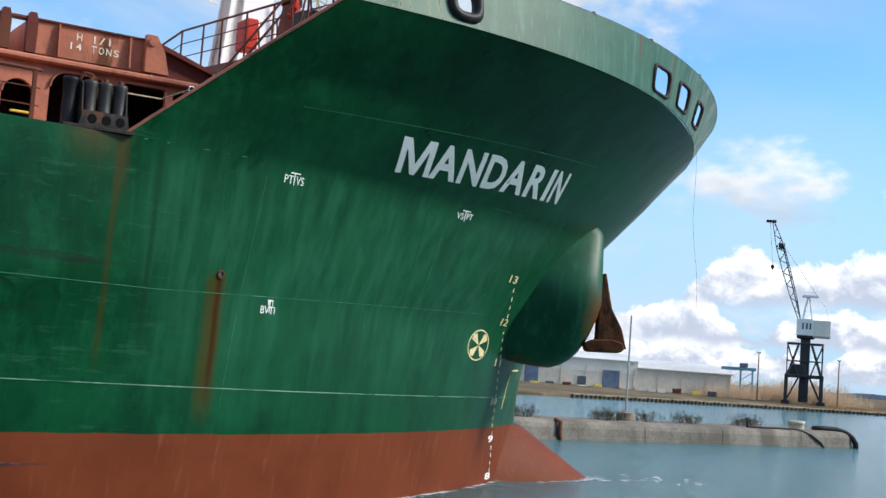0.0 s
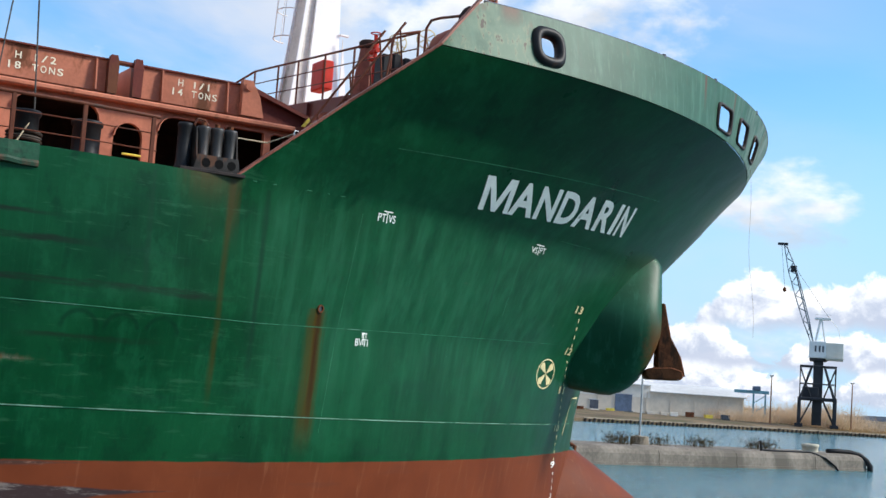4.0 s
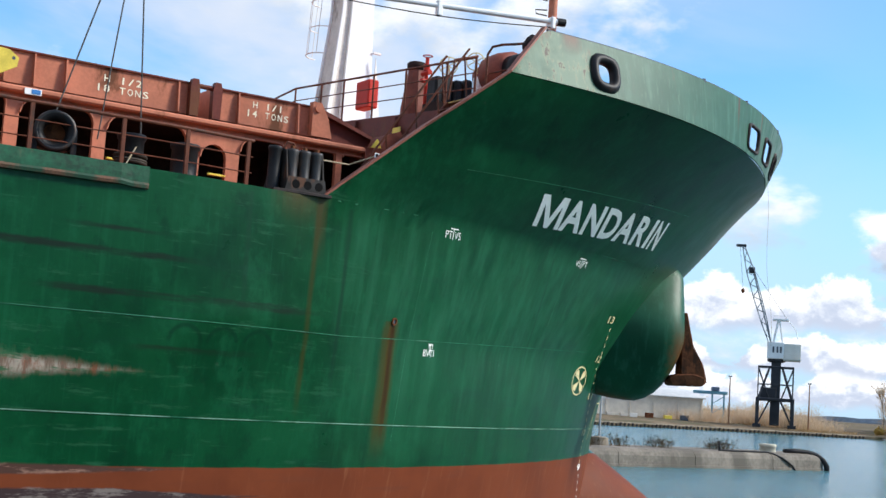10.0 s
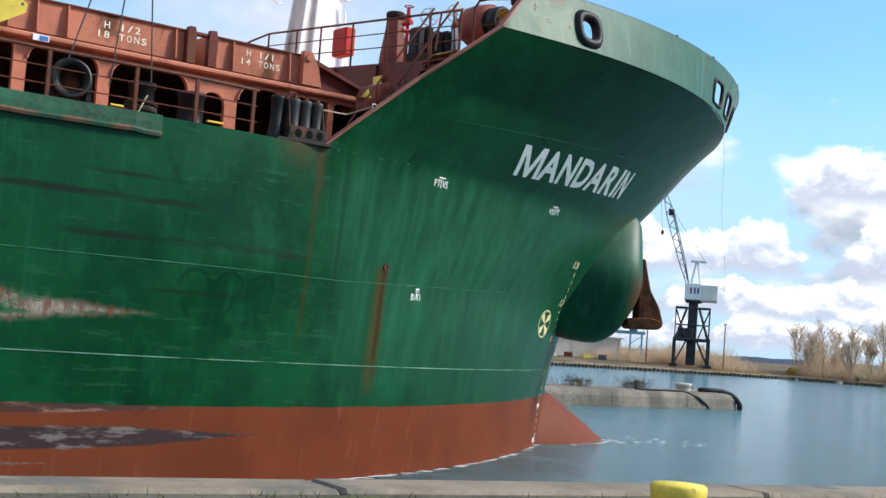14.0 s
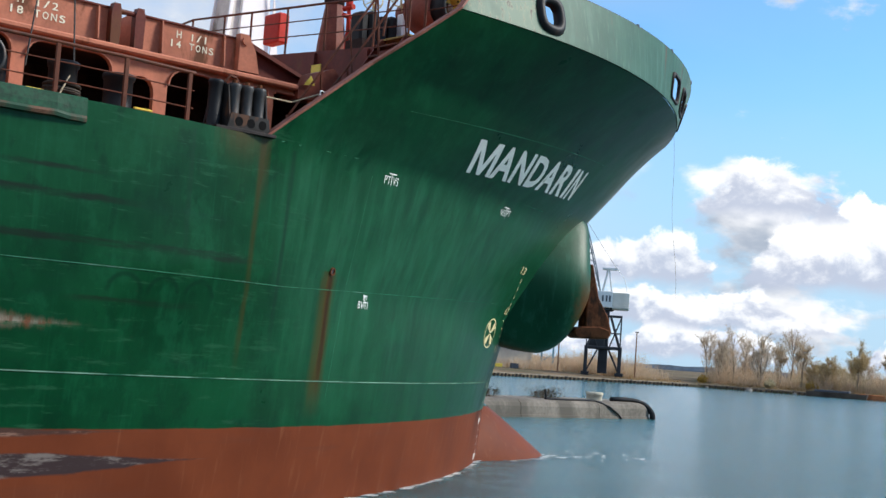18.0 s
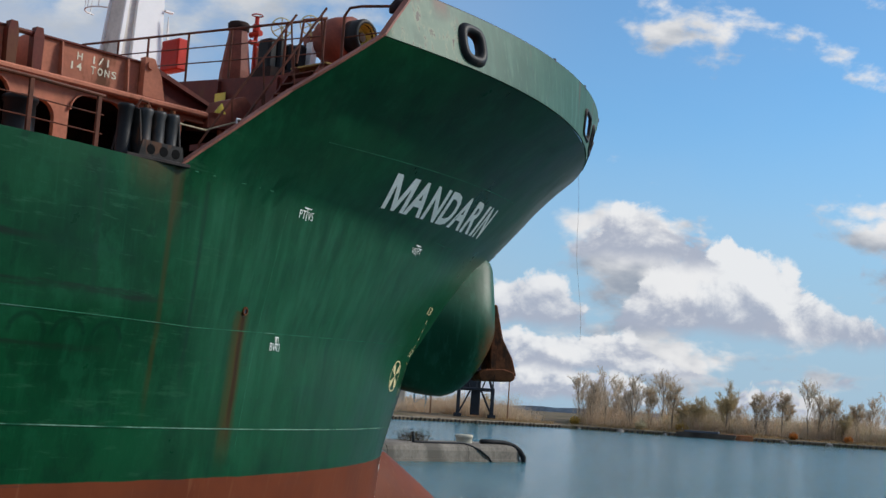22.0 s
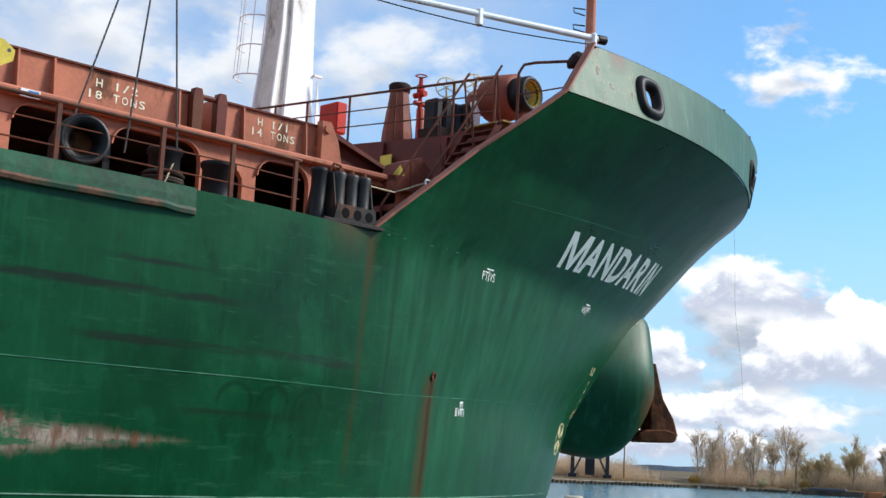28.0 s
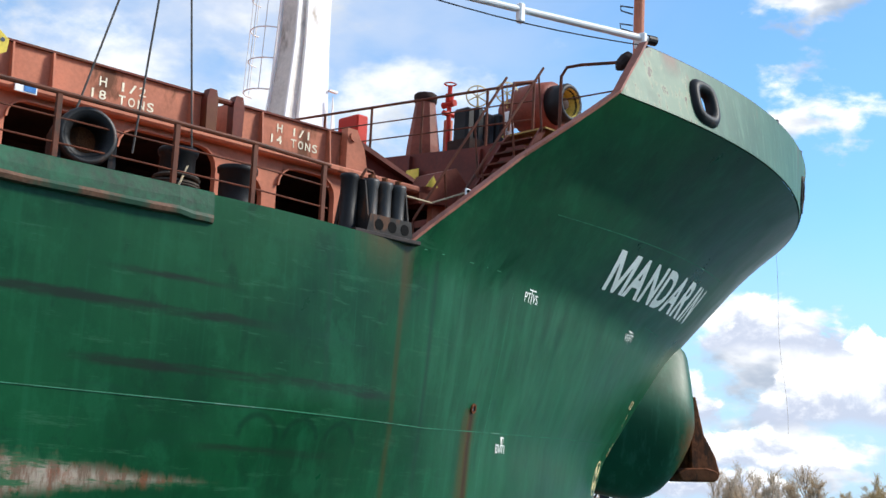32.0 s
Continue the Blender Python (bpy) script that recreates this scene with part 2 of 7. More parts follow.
def pod_material():
    """Bolster paint, rusted along the lip where the anchor rubs."""
    mat = bpy.data.materials.new("green_bolster_paint")
    t = nodes_of(mat)
    out = t.nodes.new("ShaderNodeOutputMaterial")
    s = t.nodes.new("ShaderNodeBsdfPrincipled")
    t.links.new(s.outputs[0], out.inputs[0])
    c = t.nodes.new("ShaderNodeTexCoord").outputs["Object"]
    sep = t.nodes.new("ShaderNodeSeparateXYZ")
    t.links.new(c, sep.inputs[0])
    cloud, fine = noise_of(t, c, 0.8, 6, 0.6), noise_of(t, c, 5, 6, 0.65)
    runs = noise_of(t, scaled(t, c, 6, 6, 0.4), 1.0, 5, 0.6)
    col = blend(t, smooth(t, cloud, 0.3, 0.7), (0.002, 0.055, 0.022, 1), (0.005, 0.085, 0.038, 1))
    col = blend(t, calc(t, "MULTIPLY", smooth(t, runs, 0.5, 0.7), 0.4), col, (0.03, 0.15, 0.09, 1))
    along = calc(t, "ADD", calc(t, "MULTIPLY", sep.outputs[0], 0.82), calc(t, "MULTIPLY", sep.outputs[1], -0.54))
    near = smooth(t, calc(t, "ADD", along, calc(t, "MULTIPLY", calc(t, "SUBTRACT", fine, 0.5), 0.7)), -1.75, -1.25)
    low = smooth(t, sep.outputs[2], 5.6, 4.4)
    col = blend(t, calc(t, "MULTIPLY", near, calc(t, "MULTIPLY", low, 0.9)), col, (0.12, 0.045, 0.014, 1))
    put(t, col, s.inputs["Base Color"])
    s.inputs["Roughness"].default_value, s.inputs["Specular IOR Level"].default_value = 0.45, 0.22
    b = t.nodes.new("ShaderNodeBump")
    b.inputs["Strength"].default_value, b.inputs["Distance"].default_value = 0.15, 0.03
    put(t, calc(t, "ADD", fine, cloud), b.inputs["Height"])
    t.links.new(b.outputs[0], s.inputs["Normal"])
    return mat


m_seam = plain("raised_weld_paint", (0.03, 0.15, 0.08), 0.5, spread=0.25, scale=2, dirt=(0.14, 0.26, 0.19), dirt_amount=0.25)
m_seam_pale = plain("pale_line_paint", (0.16, 0.3, 0.21), 0.6, spread=0.2, scale=1.1, dirt=(0.01, 0.1, 0.05), dirt_amount=0.5)
m_pod = pod_material()
m_port = plain("black_and_rust_casting", (0.025, 0.018, 0.016), 0.6, spread=0.3, scale=5, dirt=(0.14, 0.1, 0.08), dirt_amount=0.12)
m_cap = plain("red_brown_capping", (0.26, 0.09, 0.06), 0.55, spread=0.15, scale=3)

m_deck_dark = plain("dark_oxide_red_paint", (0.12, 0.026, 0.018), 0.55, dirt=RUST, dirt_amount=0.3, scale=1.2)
m_oxide = plain("worn_oxide_red_paint", (0.2, 0.055, 0.035), 0.55, dirt=RUST, dirt_amount=0.25, scale=1.6)
m_roller = plain("worn_dark_steel_roller", (0.026, 0.024, 0.023), 0.5, 0.2, dirt=(0.08, 0.045, 0.03), dirt_amount=0.3, scale=5)
m_dark_rope = plain("tarred_rope", (0.06, 0.05, 0.04), 0.9, scale=18)
m_rope_yellow = plain("yellow_rope", (0.55, 0.42, 0.1), 0.9, scale=18)
m_void = plain("unlit_hollow_paint", (0.003, 0.003, 0.003), 0.95, spread=0.05, bump=0.0)
m_plate = plain("scuffed_grey_black_plate", (0.032, 0.029, 0.027), 0.75, spread=0.25, scale=4, dirt=(0.1, 0.045, 0.025), dirt_amount=0.3)
m_tarp = plain("dark_canvas", (0.04, 0.03, 0.03), 0.9, scale=6)
m_blue_sign = plain("blue_sign_print", (0.05, 0.2, 0.5), 0.5, scale=5)
m_lip = plain("scraped_green_lip", (0.008, 0.066, 0.032), 0.6, spread=0.3, scale=1.3, dirt=(0.09, 0.06, 0.035), dirt_amount=0.3)
m_lip_edge = plain("bruised_brown_edge", (0.12, 0.06, 0.036), 0.6, spread=0.3, scale=1.8, dirt=(0.02, 0.06, 0.035), dirt_amount=0.6)
m_hold = plain("dirty_hold_shade_and_cowl_paint", (0.035, 0.018, 0.014), 0.8, spread=0.3, scale=1.2, dirt=(0.012, 0.009, 0.008), dirt_amount=0.4)
m_mast_grey = plain("stained_shade_grey_mast_paint", (0.62, 0.58, 0.52), 0.6, spread=0.1, scale=1.2, dirt=(0.2, 0.17, 0.13), dirt_amount=0.3)

m_apron = plain("gravel_and_thin_grass", (0.085, 0.08, 0.058), 0.95, spread=0.25, scale=0.7, bump=0.5, dirt=(0.09, 0.1, 0.04), dirt_amount=0.4)
m_grass = plain("dull_grass", (0.12, 0.13, 0.045), 0.9, spread=0.3, scale=2)
m_mole = plain("stained_mole_concrete", (0.19, 0.165, 0.135), 0.9, spread=0.2, scale=0.55, bump=0.5, dirt=(0.12, 0.105, 0.085), dirt_amount=0.45)
m_cap_concrete = plain("cream_concrete", (0.5, 0.46, 0.36), 0.85, spread=0.1, scale=2)
m_pole = plain("grey_galvanised_pole", (0.38, 0.38, 0.37), 0.5, 0.3, scale=1)
m_pole_brown = plain("brown_timber_pole", (0.3, 0.16, 0.09), 0.85, scale=1)
m_cab_white = plain("white_cab_paint", (0.74, 0.76, 0.76), 0.5, spread=0.05, scale=0.6)
m_shed_pale = plain("white_shed_cladding", (0.74, 0.7, 0.62), 0.7, spread=0.05, scale=0.2)
m_blue_pale = plain("pale_blue_steel", (0.16, 0.34, 0.42), 0.5, spread=0.1, scale=0.5)
m_orange_rust = plain("orange_rust", (0.34, 0.12, 0.05), 0.85, spread=0.25, scale=0.5)
m_rock = plain("grey_shore_rock", (0.2, 0.18, 0.16), 0.9, spread=0.25, scale=1)


def leafy(name, colour, spread=0.3):
    """Thin twigs and leaves that let part of the light through, each piece in its own tone."""
    mat = bpy.data.materials.new(name)
    t = nodes_of(mat)
    out = t.nodes.new("ShaderNodeOutputMaterial")
    geo = t.nodes.new("ShaderNodeNewGeometry")
    c = t.nodes.new("ShaderNodeTexCoord").outputs["Object"]
    v = calc(t, "ADD", calc(t, "MULTIPLY", geo.outputs["Random Per Island"], 0.5), calc(t, "MULTIPLY", noise_of(t, c, 0.15, 4), 0.5))
    dark, pale = tuple(x * (1 - spread) for x in colour) + (1,), tuple(min(1, x * (1 + spread)) for x in colour) + (1,)
    col = blend(t, v, dark, pale)
    d, tr, mix = t.nodes.new("ShaderNodeBsdfDiffuse"), t.nodes.new("ShaderNodeBsdfTranslucent"), t.nodes.new("ShaderNodeMixShader")
    put(t, col, d.inputs[0])
    put(t, col, tr.inputs[0])
    mix.inputs[0].default_value = 0.45
    t.links.new(d.outputs[0], mix.inputs[1])
    t.links.new(tr.outputs[0], mix.inputs[2])
    t.links.new(mix.outputs[0], out.inputs[0])
    return mat


m_scrub = leafy("bare_brown_scrub_twigs", (0.62, 0.48, 0.34))
m_twig = leafy("bare_grey_twigs", (0.7, 0.6, 0.48))
m_gold_twig = leafy("yellow_twigs_and_leaves", (0.56, 0.44, 0.25))
m_twig_brown = leafy("brown_twigs_and_leaves", (0.62, 0.5, 0.36))
m_reed = leafy("dry_reeds", (0.4, 0.28, 0.15))
m_pale_brush = leafy("pale_willow_twigs", (0.5, 0.44, 0.29))
m_gold_leaf = leafy("yellow_leaves", (0.55, 0.37, 0.09))
m_orange = leafy("orange_autumn_leaves", (0.55, 0.22, 0.06))
m_green_leaf = leafy("dull_green_leaves", (0.1, 0.12, 0.045))
m_weed = leafy("dry_weeds", (0.08, 0.06, 0.035))


def water_material():
    mat = bpy.data.materials.new("turquoise_canal_water")
    t = nodes_of(mat)
    out = t.nodes.new("ShaderNodeOutputMaterial")
    s = t.nodes.new("ShaderNodeBsdfPrincipled")
    t.links.new(s.outputs[0], out.inputs[0])
    c = t.nodes.new("ShaderNodeTexCoord").outputs["Object"]
    patch = noise_of(t, scaled(t, c, 0.6, 1.4, 1), 0.05, 5)
    tone = blend(t, smooth(t, patch, 0.35, 0.7), (0.065, 0.185, 0.20, 1), (0.09, 0.225, 0.235, 1))
    # light and dark of far ripples painted into the water colour
    flecks = noise_of(t, scaled(t, c, 0.5, 1.0, 1, 4), 0.9, 7, 0.72)
    put(t, blend(t, smooth(t, flecks, 0.4, 0.66), (0.04, 0.125, 0.14, 1), tone), s.inputs["Base Color"])
    s.inputs["Roughness"].default_value, s.inputs["IOR"].default_value = 0.12, 1.33
    small = noise_of(t, scaled(t, c, 1.0, 1.5, 1), 3.2, 6, 0.68)
    wide = noise_of(t, scaled(t, c, 0.7, 1.3, 1), 0.5, 3, 0.5)
    b = t.nodes.new("ShaderNodeBump")
    b.inputs["Strength"].default_value, b.inputs["Distance"].default_value = 0.9, 0.15
    put(t, calc(t, "ADD", calc(t, "MULTIPLY", small, 0.75), wide), b.inputs["Height"])
    t.links.new(b.outputs[0], s.inputs["Normal"])
    return mat


m_water = water_material()


def hull_material():
    """Green topsides over red boot topping, in the ship's own metres, with runs, rust and scrapes."""
    mat = bpy.data.materials.new("green_and_red_hull_paint")
    t = nodes_of(mat)
    out = t.nodes.new("ShaderNodeOutputMaterial")
    s = t.nodes.new("ShaderNodeBsdfPrincipled")
    t.links.new(s.outputs[0], out.inputs[0])
    c = t.nodes.new("ShaderNodeTexCoord").outputs["Object"]
    sep = t.nodes.new("ShaderNodeSeparateXYZ")
    t.links.new(c, sep.inputs[0])
    X, Z = sep.outputs[0], sep.outputs[2]
    runs = noise_of(t, scaled(t, c, 5.5, 5.5, 0.22), 1.0, 5, 0.6)
    thin = noise_of(t, scaled(t, c, 17, 17, 0.5), 1.0, 3, 0.6)
    cloud = noise_of(t, c, 0.55, 6, 0.6)
    long = noise_of(t, scaled(t, c, 0.35, 0.35, 3.0), 1.0, 6, 0.65)
    fine = noise_of(t, c, 9, 5, 0.65)
    ragged = noise_of(t, scaled(t, c, 1.2, 1.2, 5.0), 1.0, 8, 0.7)
    teeth = noise_of(t, scaled(t, c, 7, 7, 1.3), 1.0, 6, 0.7)

    def band(value, low, high, soft_low, soft_high):
        return calc(t, "MULTIPLY", smooth(t, value, low - soft_low, low + soft_low), smooth(t, value, high - soft_high, high + soft_high, 1.0, 0.0))

    green = blend(t, smooth(t, cloud, 0.3, 0.7), (0.0007, 0.034, 0.0108, 1), (0.0016, 0.060, 0.0190, 1))
    green = blend(t, calc(t, "MULTIPLY", smooth(t, runs, 0.5, 0.74), 0.26), green, (0.010, 0.115, 0.048, 1))
    green = blend(t, calc(t, "MULTIPLY", smooth(t, thin, 0.58, 0.72), 0.1), green, (0.02, 0.14, 0.075, 1))
    green = blend(t, calc(t, "MULTIPLY", smooth(t, long, 0.55, 0.72), 0.45), green, (0.004, 0.034, 0.018, 1))
    mottle = noise_of(t, scaled(t, c, 1.0, 1.0, 0.7, 5), 1.6, 7, 0.68)
    green = blend(t, calc(t, "MULTIPLY", smooth(t, mottle, 0.5, 0.66), 0.4), green, (0.007, 0.092, 0.036, 1))
    green = blend(t, calc(t, "MULTIPLY", smooth(t, mottle, 0.46, 0.34), 0.5), green, (0.0005, 0.022, 0.008, 1))
    scuff = noise_of(t, scaled(t, c, 0.6, 0.6, 5.0, 9), 1.3, 8, 0.72)
    green = blend(t, calc(t, "MULTIPLY", calc(t, "MULTIPLY", smooth(t, scuff, 0.56, 0.66), smooth(t, X, -9.0, -14.0)), 0.4), green, (0.032, 0.12, 0.06, 1))
    # streaky sheen painted as paler green on the entry, ahead of the flat side
    streak = noise_of(t, scaled(t, c, 3.2, 3.2, 0.16, 2), 1.0, 6, 0.62)
    sheen_edge = noise_of(t, scaled(t, c, 0.5, 0.5, 0.4, 6), 1.0, 4, 0.55)
    entry = calc(t, "MULTIPLY", smooth(t, calc(t, "ADD", X, calc(t, "MULTIPLY", sheen_edge, 1.4)), -12.2, -10.8), band(Z, 2.6, 6.6, 1.6, 0.9))
    green = blend(t, calc(t, "MULTIPLY", entry, calc(t, "MULTIPLY_ADD", smooth(t, streak, 0.4, 0.7), 0.4, 0.2)), green, (0.022, 0.125, 0.062, 1))
    green = blend(t, calc(t, "MULTIPLY", entry, calc(t, "MULTIPLY", smooth(t, streak, 0.42, 0.3), 0.35)), green, (0.001, 0.03, 0.014, 1))
    red = blend(t, smooth(t, cloud, 0.3, 0.7), (0.125, 0.025, 0.0065, 1), (0.17, 0.037, 0.0105, 1))
    red = blend(t, calc(t, "MULTIPLY", smooth(t, runs, 0.55, 0.75), 0.35), red, (0.27, 0.11, 0.052, 1))
    red = blend(t, calc(t, "MULTIPLY", smooth(t, long, 0.55, 0.7), 0.4), red, (0.12, 0.032, 0.015, 1))
    boot = calc(t, "MULTIPLY_ADD", X, BOOT_SLOPE, BOOT_Z + 0.025)
    edge = calc(t, "ADD", Z, calc(t, "MULTIPLY", noise_of(t, c, 1.6, 3), 0.05))
    above = smooth(t, calc(t, "SUBTRACT", edge, boot), -0.012, 0.012)
    col = blend(t, above, red, green)

    # long dark rubs on the green
    for z0, x0, x1, wide, slope in ((4.30, -18.0, -12.9, 0.055, 0.0), (4.3, -40, -20.5, 0.05, 0.0), (3.43, -16.2, -14.3, 0.035, 0.0), (4.95, -19.5, -15.6, 0.05, -0.006), (5.35, -17.5, -16.2, 0.03, 0.0), (3.9, -30, -22, 0.06, 0.0)):
        line = calc(t, "SUBTRACT", Z, calc(t, "MULTIPLY_ADD", X, slope, z0 - slope * x1))
        wob = calc(t, "ADD", line, calc(t, "MULTIPLY", calc(t, "SUBTRACT", ragged, 0.5), 0.16))
        mask = calc(t, "MULTIPLY", band(wob, -wide, wide, 0.03, 0.03), band(X, x0, x1, 0.4, 0.6))
        mask = calc(t, "MULTIPLY", mask, smooth(t, long, 0.34, 0.55))
        col = blend(t, calc(t, "MULTIPLY", mask, 0.85), col, (0.010, 0.014, 0.010, 1))
    # the big scrape down to primer and plate, drawn out to a point ahead
    reach = smooth(t, X, -20.5, -15.6, 1.0, 0.0)
    mid = calc(t, "ABSOLUTE", calc(t, "SUBTRACT", Z, 3.02))
    wob = calc(t, "ADD", mid, calc(t, "MULTIPLY", calc(t, "SUBTRACT", teeth, 0.5), 0.34))
    scrape = calc(t, "MULTIPLY", smooth(t, calc(t, "SUBTRACT", wob, calc(t, "MULTIPLY", reach, 0.36)), -0.12, 0.06, 1.0, 0.0), smooth(t, reach, 0.0, 0.08))
    bare = blend(t, smooth(t, teeth, 0.42, 0.6), (0.15, 0.1, 0.07, 1), (0.34, 0.28, 0.22, 1))
    bare = blend(t, smooth(t, noise_of(t, scaled(t, c, 3.2, 3.2, 1.6, 4), 1.0, 6, 0.7), 0.48, 0.64), bare, (0.2, 0.065, 0.035, 1))
    bare = blend(t, smooth(t, noise_of(t, scaled(t, c, 0.9, 0.9, 6.0, 2), 1.0, 6, 0.7), 0.47, 0.6), bare, (0.035, 0.11, 0.05, 1))
    col = blend(t, calc(t, "MULTIPLY", scrape, smooth(t, fine, 0.25, 0.45)), col, bare)
    # scrapes on the boot topping
    for z0, wide, x1, tone, paler in ((0.96, 0.19, -13.0, (0.03, 0.022, 0.024, 1), (0.17, 0.145, 0.13, 1)), (1.43, 0.09, -14.3, (0.06, 0.03, 0.022, 1), (0.25, 0.14, 0.1, 1)), (0.5, 0.1, -17.2, (0.1, 0.06, 0.045, 1), (0.3, 0.2, 0.14, 1))):
        reach = smooth(t, X, x1 - 4.2, x1, 1.0, 0.0)
        wob = calc(t, "ADD", calc(t, "ABSOLUTE", calc(t, "SUBTRACT", Z, calc(t, "MULTIPLY_ADD", X, 0.012, z0 - 0.012 * x1))), calc(t, "MULTIPLY", calc(t, "SUBTRACT", ragged, 0.5), 0.12))
        mask = calc(t, "MULTIPLY", smooth(t, calc(t, "SUBTRACT", wob, calc(t, "MULTIPLY", reach, wide)), -0.03, 0.015, 1.0, 0.0), smooth(t, reach, 0.0, 0.05))
        tint = blend(t, smooth(t, noise_of(t, scaled(t, c, 1.4, 1.4, 7), 1.0, 7, 0.7), 0.48, 0.62), tone, paler)
        col = blend(t, calc(t, "MULTIPLY", mask, 0.92), col, tint)
    # rust runs below drains and at the break of the deck
    for x0, top, low, wide, power, tone in ((-10.69, 4.32, 1.95, 0.3, 1.0, (0.062, 0.036, 0.004, 1)), (-10.63, 4.32, 2.3, 0.1, 0.9, (0.034, 0.013, 0.003, 1)), (-10.83, 4.2, 2.1, 0.16, 0.5, (0.03, 0.05, 0.012, 1)), (-19.92, 4.3, 1.9, 0.22, 1.0, (0.085, 0.028, 0.007, 1)), (-13.3, 6.42, 5.6, 0.6, 0.2, (0.03, 0.034, 0.01, 1)), (-13.4, 6.42, 6.24, 0.8, 0.8, (0.1, 0.045, 0.015, 1)), (-12.92, 6.4, 2.7, 0.1, 0.8, (0.032, 0.036, 0.007, 1)), (-12.85, 6.4, 5.5, 0.2, 0.5, (0.07, 0.035, 0.012, 1)), (-12.15, 6.3, 3.0, 0.09, 0.7, (0.006, 0.03, 0.016, 1)), (-5.6, 6.2, 3.8, 0.05, 0.5, (0.006, 0.03, 0.016, 1)), (-14.4, 6.3, 4.4, 0.08, 0.4, (0.01, 0.035, 0.02, 1)), (-19.7, 6.1, 5.3, 0.07, 0.6, (0.012, 0.02, 0.014, 1))):
        off = calc(t, "ABSOLUTE", calc(t, "ADD", calc(t, "SUBTRACT", X, x0), calc(t, "MULTIPLY", calc(t, "SUBTRACT", thin, 0.5), wide * 0.9)))
        mask = calc(t, "MULTIPLY", smooth(t, off, 0.0, wide, 1.0, 0.0), band(Z, low, top, 0.5, 0.02))
        mask = calc(t, "MULTIPLY", mask, smooth(t, runs, 0.2, 0.6, 0.55, 1.0))
        col = blend(t, calc(t, "MULTIPLY", mask, power), col, tone)
    # ghosts of old round lettering, faint
    for x0 in (-15.45, -14.72, -13.98):
        dx = calc(t, "MULTIPLY", calc(t, "SUBTRACT", X, x0), 1.0)
        dz = calc(t, "SUBTRACT", Z, 3.55)
        r = calc(t, "SQRT", calc(t, "ADD", calc(t, "MULTIPLY", dx, dx), calc(t, "MULTIPLY", dz, dz)))
        mask = calc(t, "MULTIPLY", calc(t, "MULTIPLY", band(r, 0.27, 0.34, 0.03, 0.03), smooth(t, dz, -0.05, 0.1)), smooth(t, ragged, 0.35, 0.5))
        col = blend(t, calc(t, "MULTIPLY", mask, 0.6), col, (0.0012, 0.020, 0.009, 1))
    chip = smooth(t, noise_of(t, scaled(t, c, 1.5, 1.5, 1.5, 7), 3.0, 3, 0.5), 0.77, 0.8)
    col = blend(t, calc(t, "MULTIPLY", chip, 0.7), col, (0.3, 0.32, 0.28, 1))
    put(t, col, s.inputs["Base Color"])
    put(t, calc(t, "ADD", smooth(t, cloud, 0.2, 0.8, 0.26, 0.38), calc(t, "MULTIPLY_ADD", above, -0.3, 0.3)), s.inputs["Roughness"])
    s.inputs["Specular IOR Level"].default_value = 0.15
    b = t.nodes.new("ShaderNodeBump")
    b.inputs["Strength"].default_value, b.inputs["Distance"].default_value = 0.10, 0.03
    put(t, calc(t, "ADD", calc(t, "MULTIPLY", fine, 0.3), cloud), b.inputs["Height"])
    plates = t.nodes.new("ShaderNodeBump")
    plates.inputs["Strength"].default_value, plates.inputs["Distance"].default_value = 0.25, 0.06
    put(t, noise_of(t, scaled(t, c, 0.9, 0.9, 0.6), 1.0, 2, 0.4), plates.inputs["Height"])
    t.links.new(plates.outputs[0], b.inputs["Normal"])
    t.links.new(b.outputs[0], s.inputs["Normal"])
    return mat


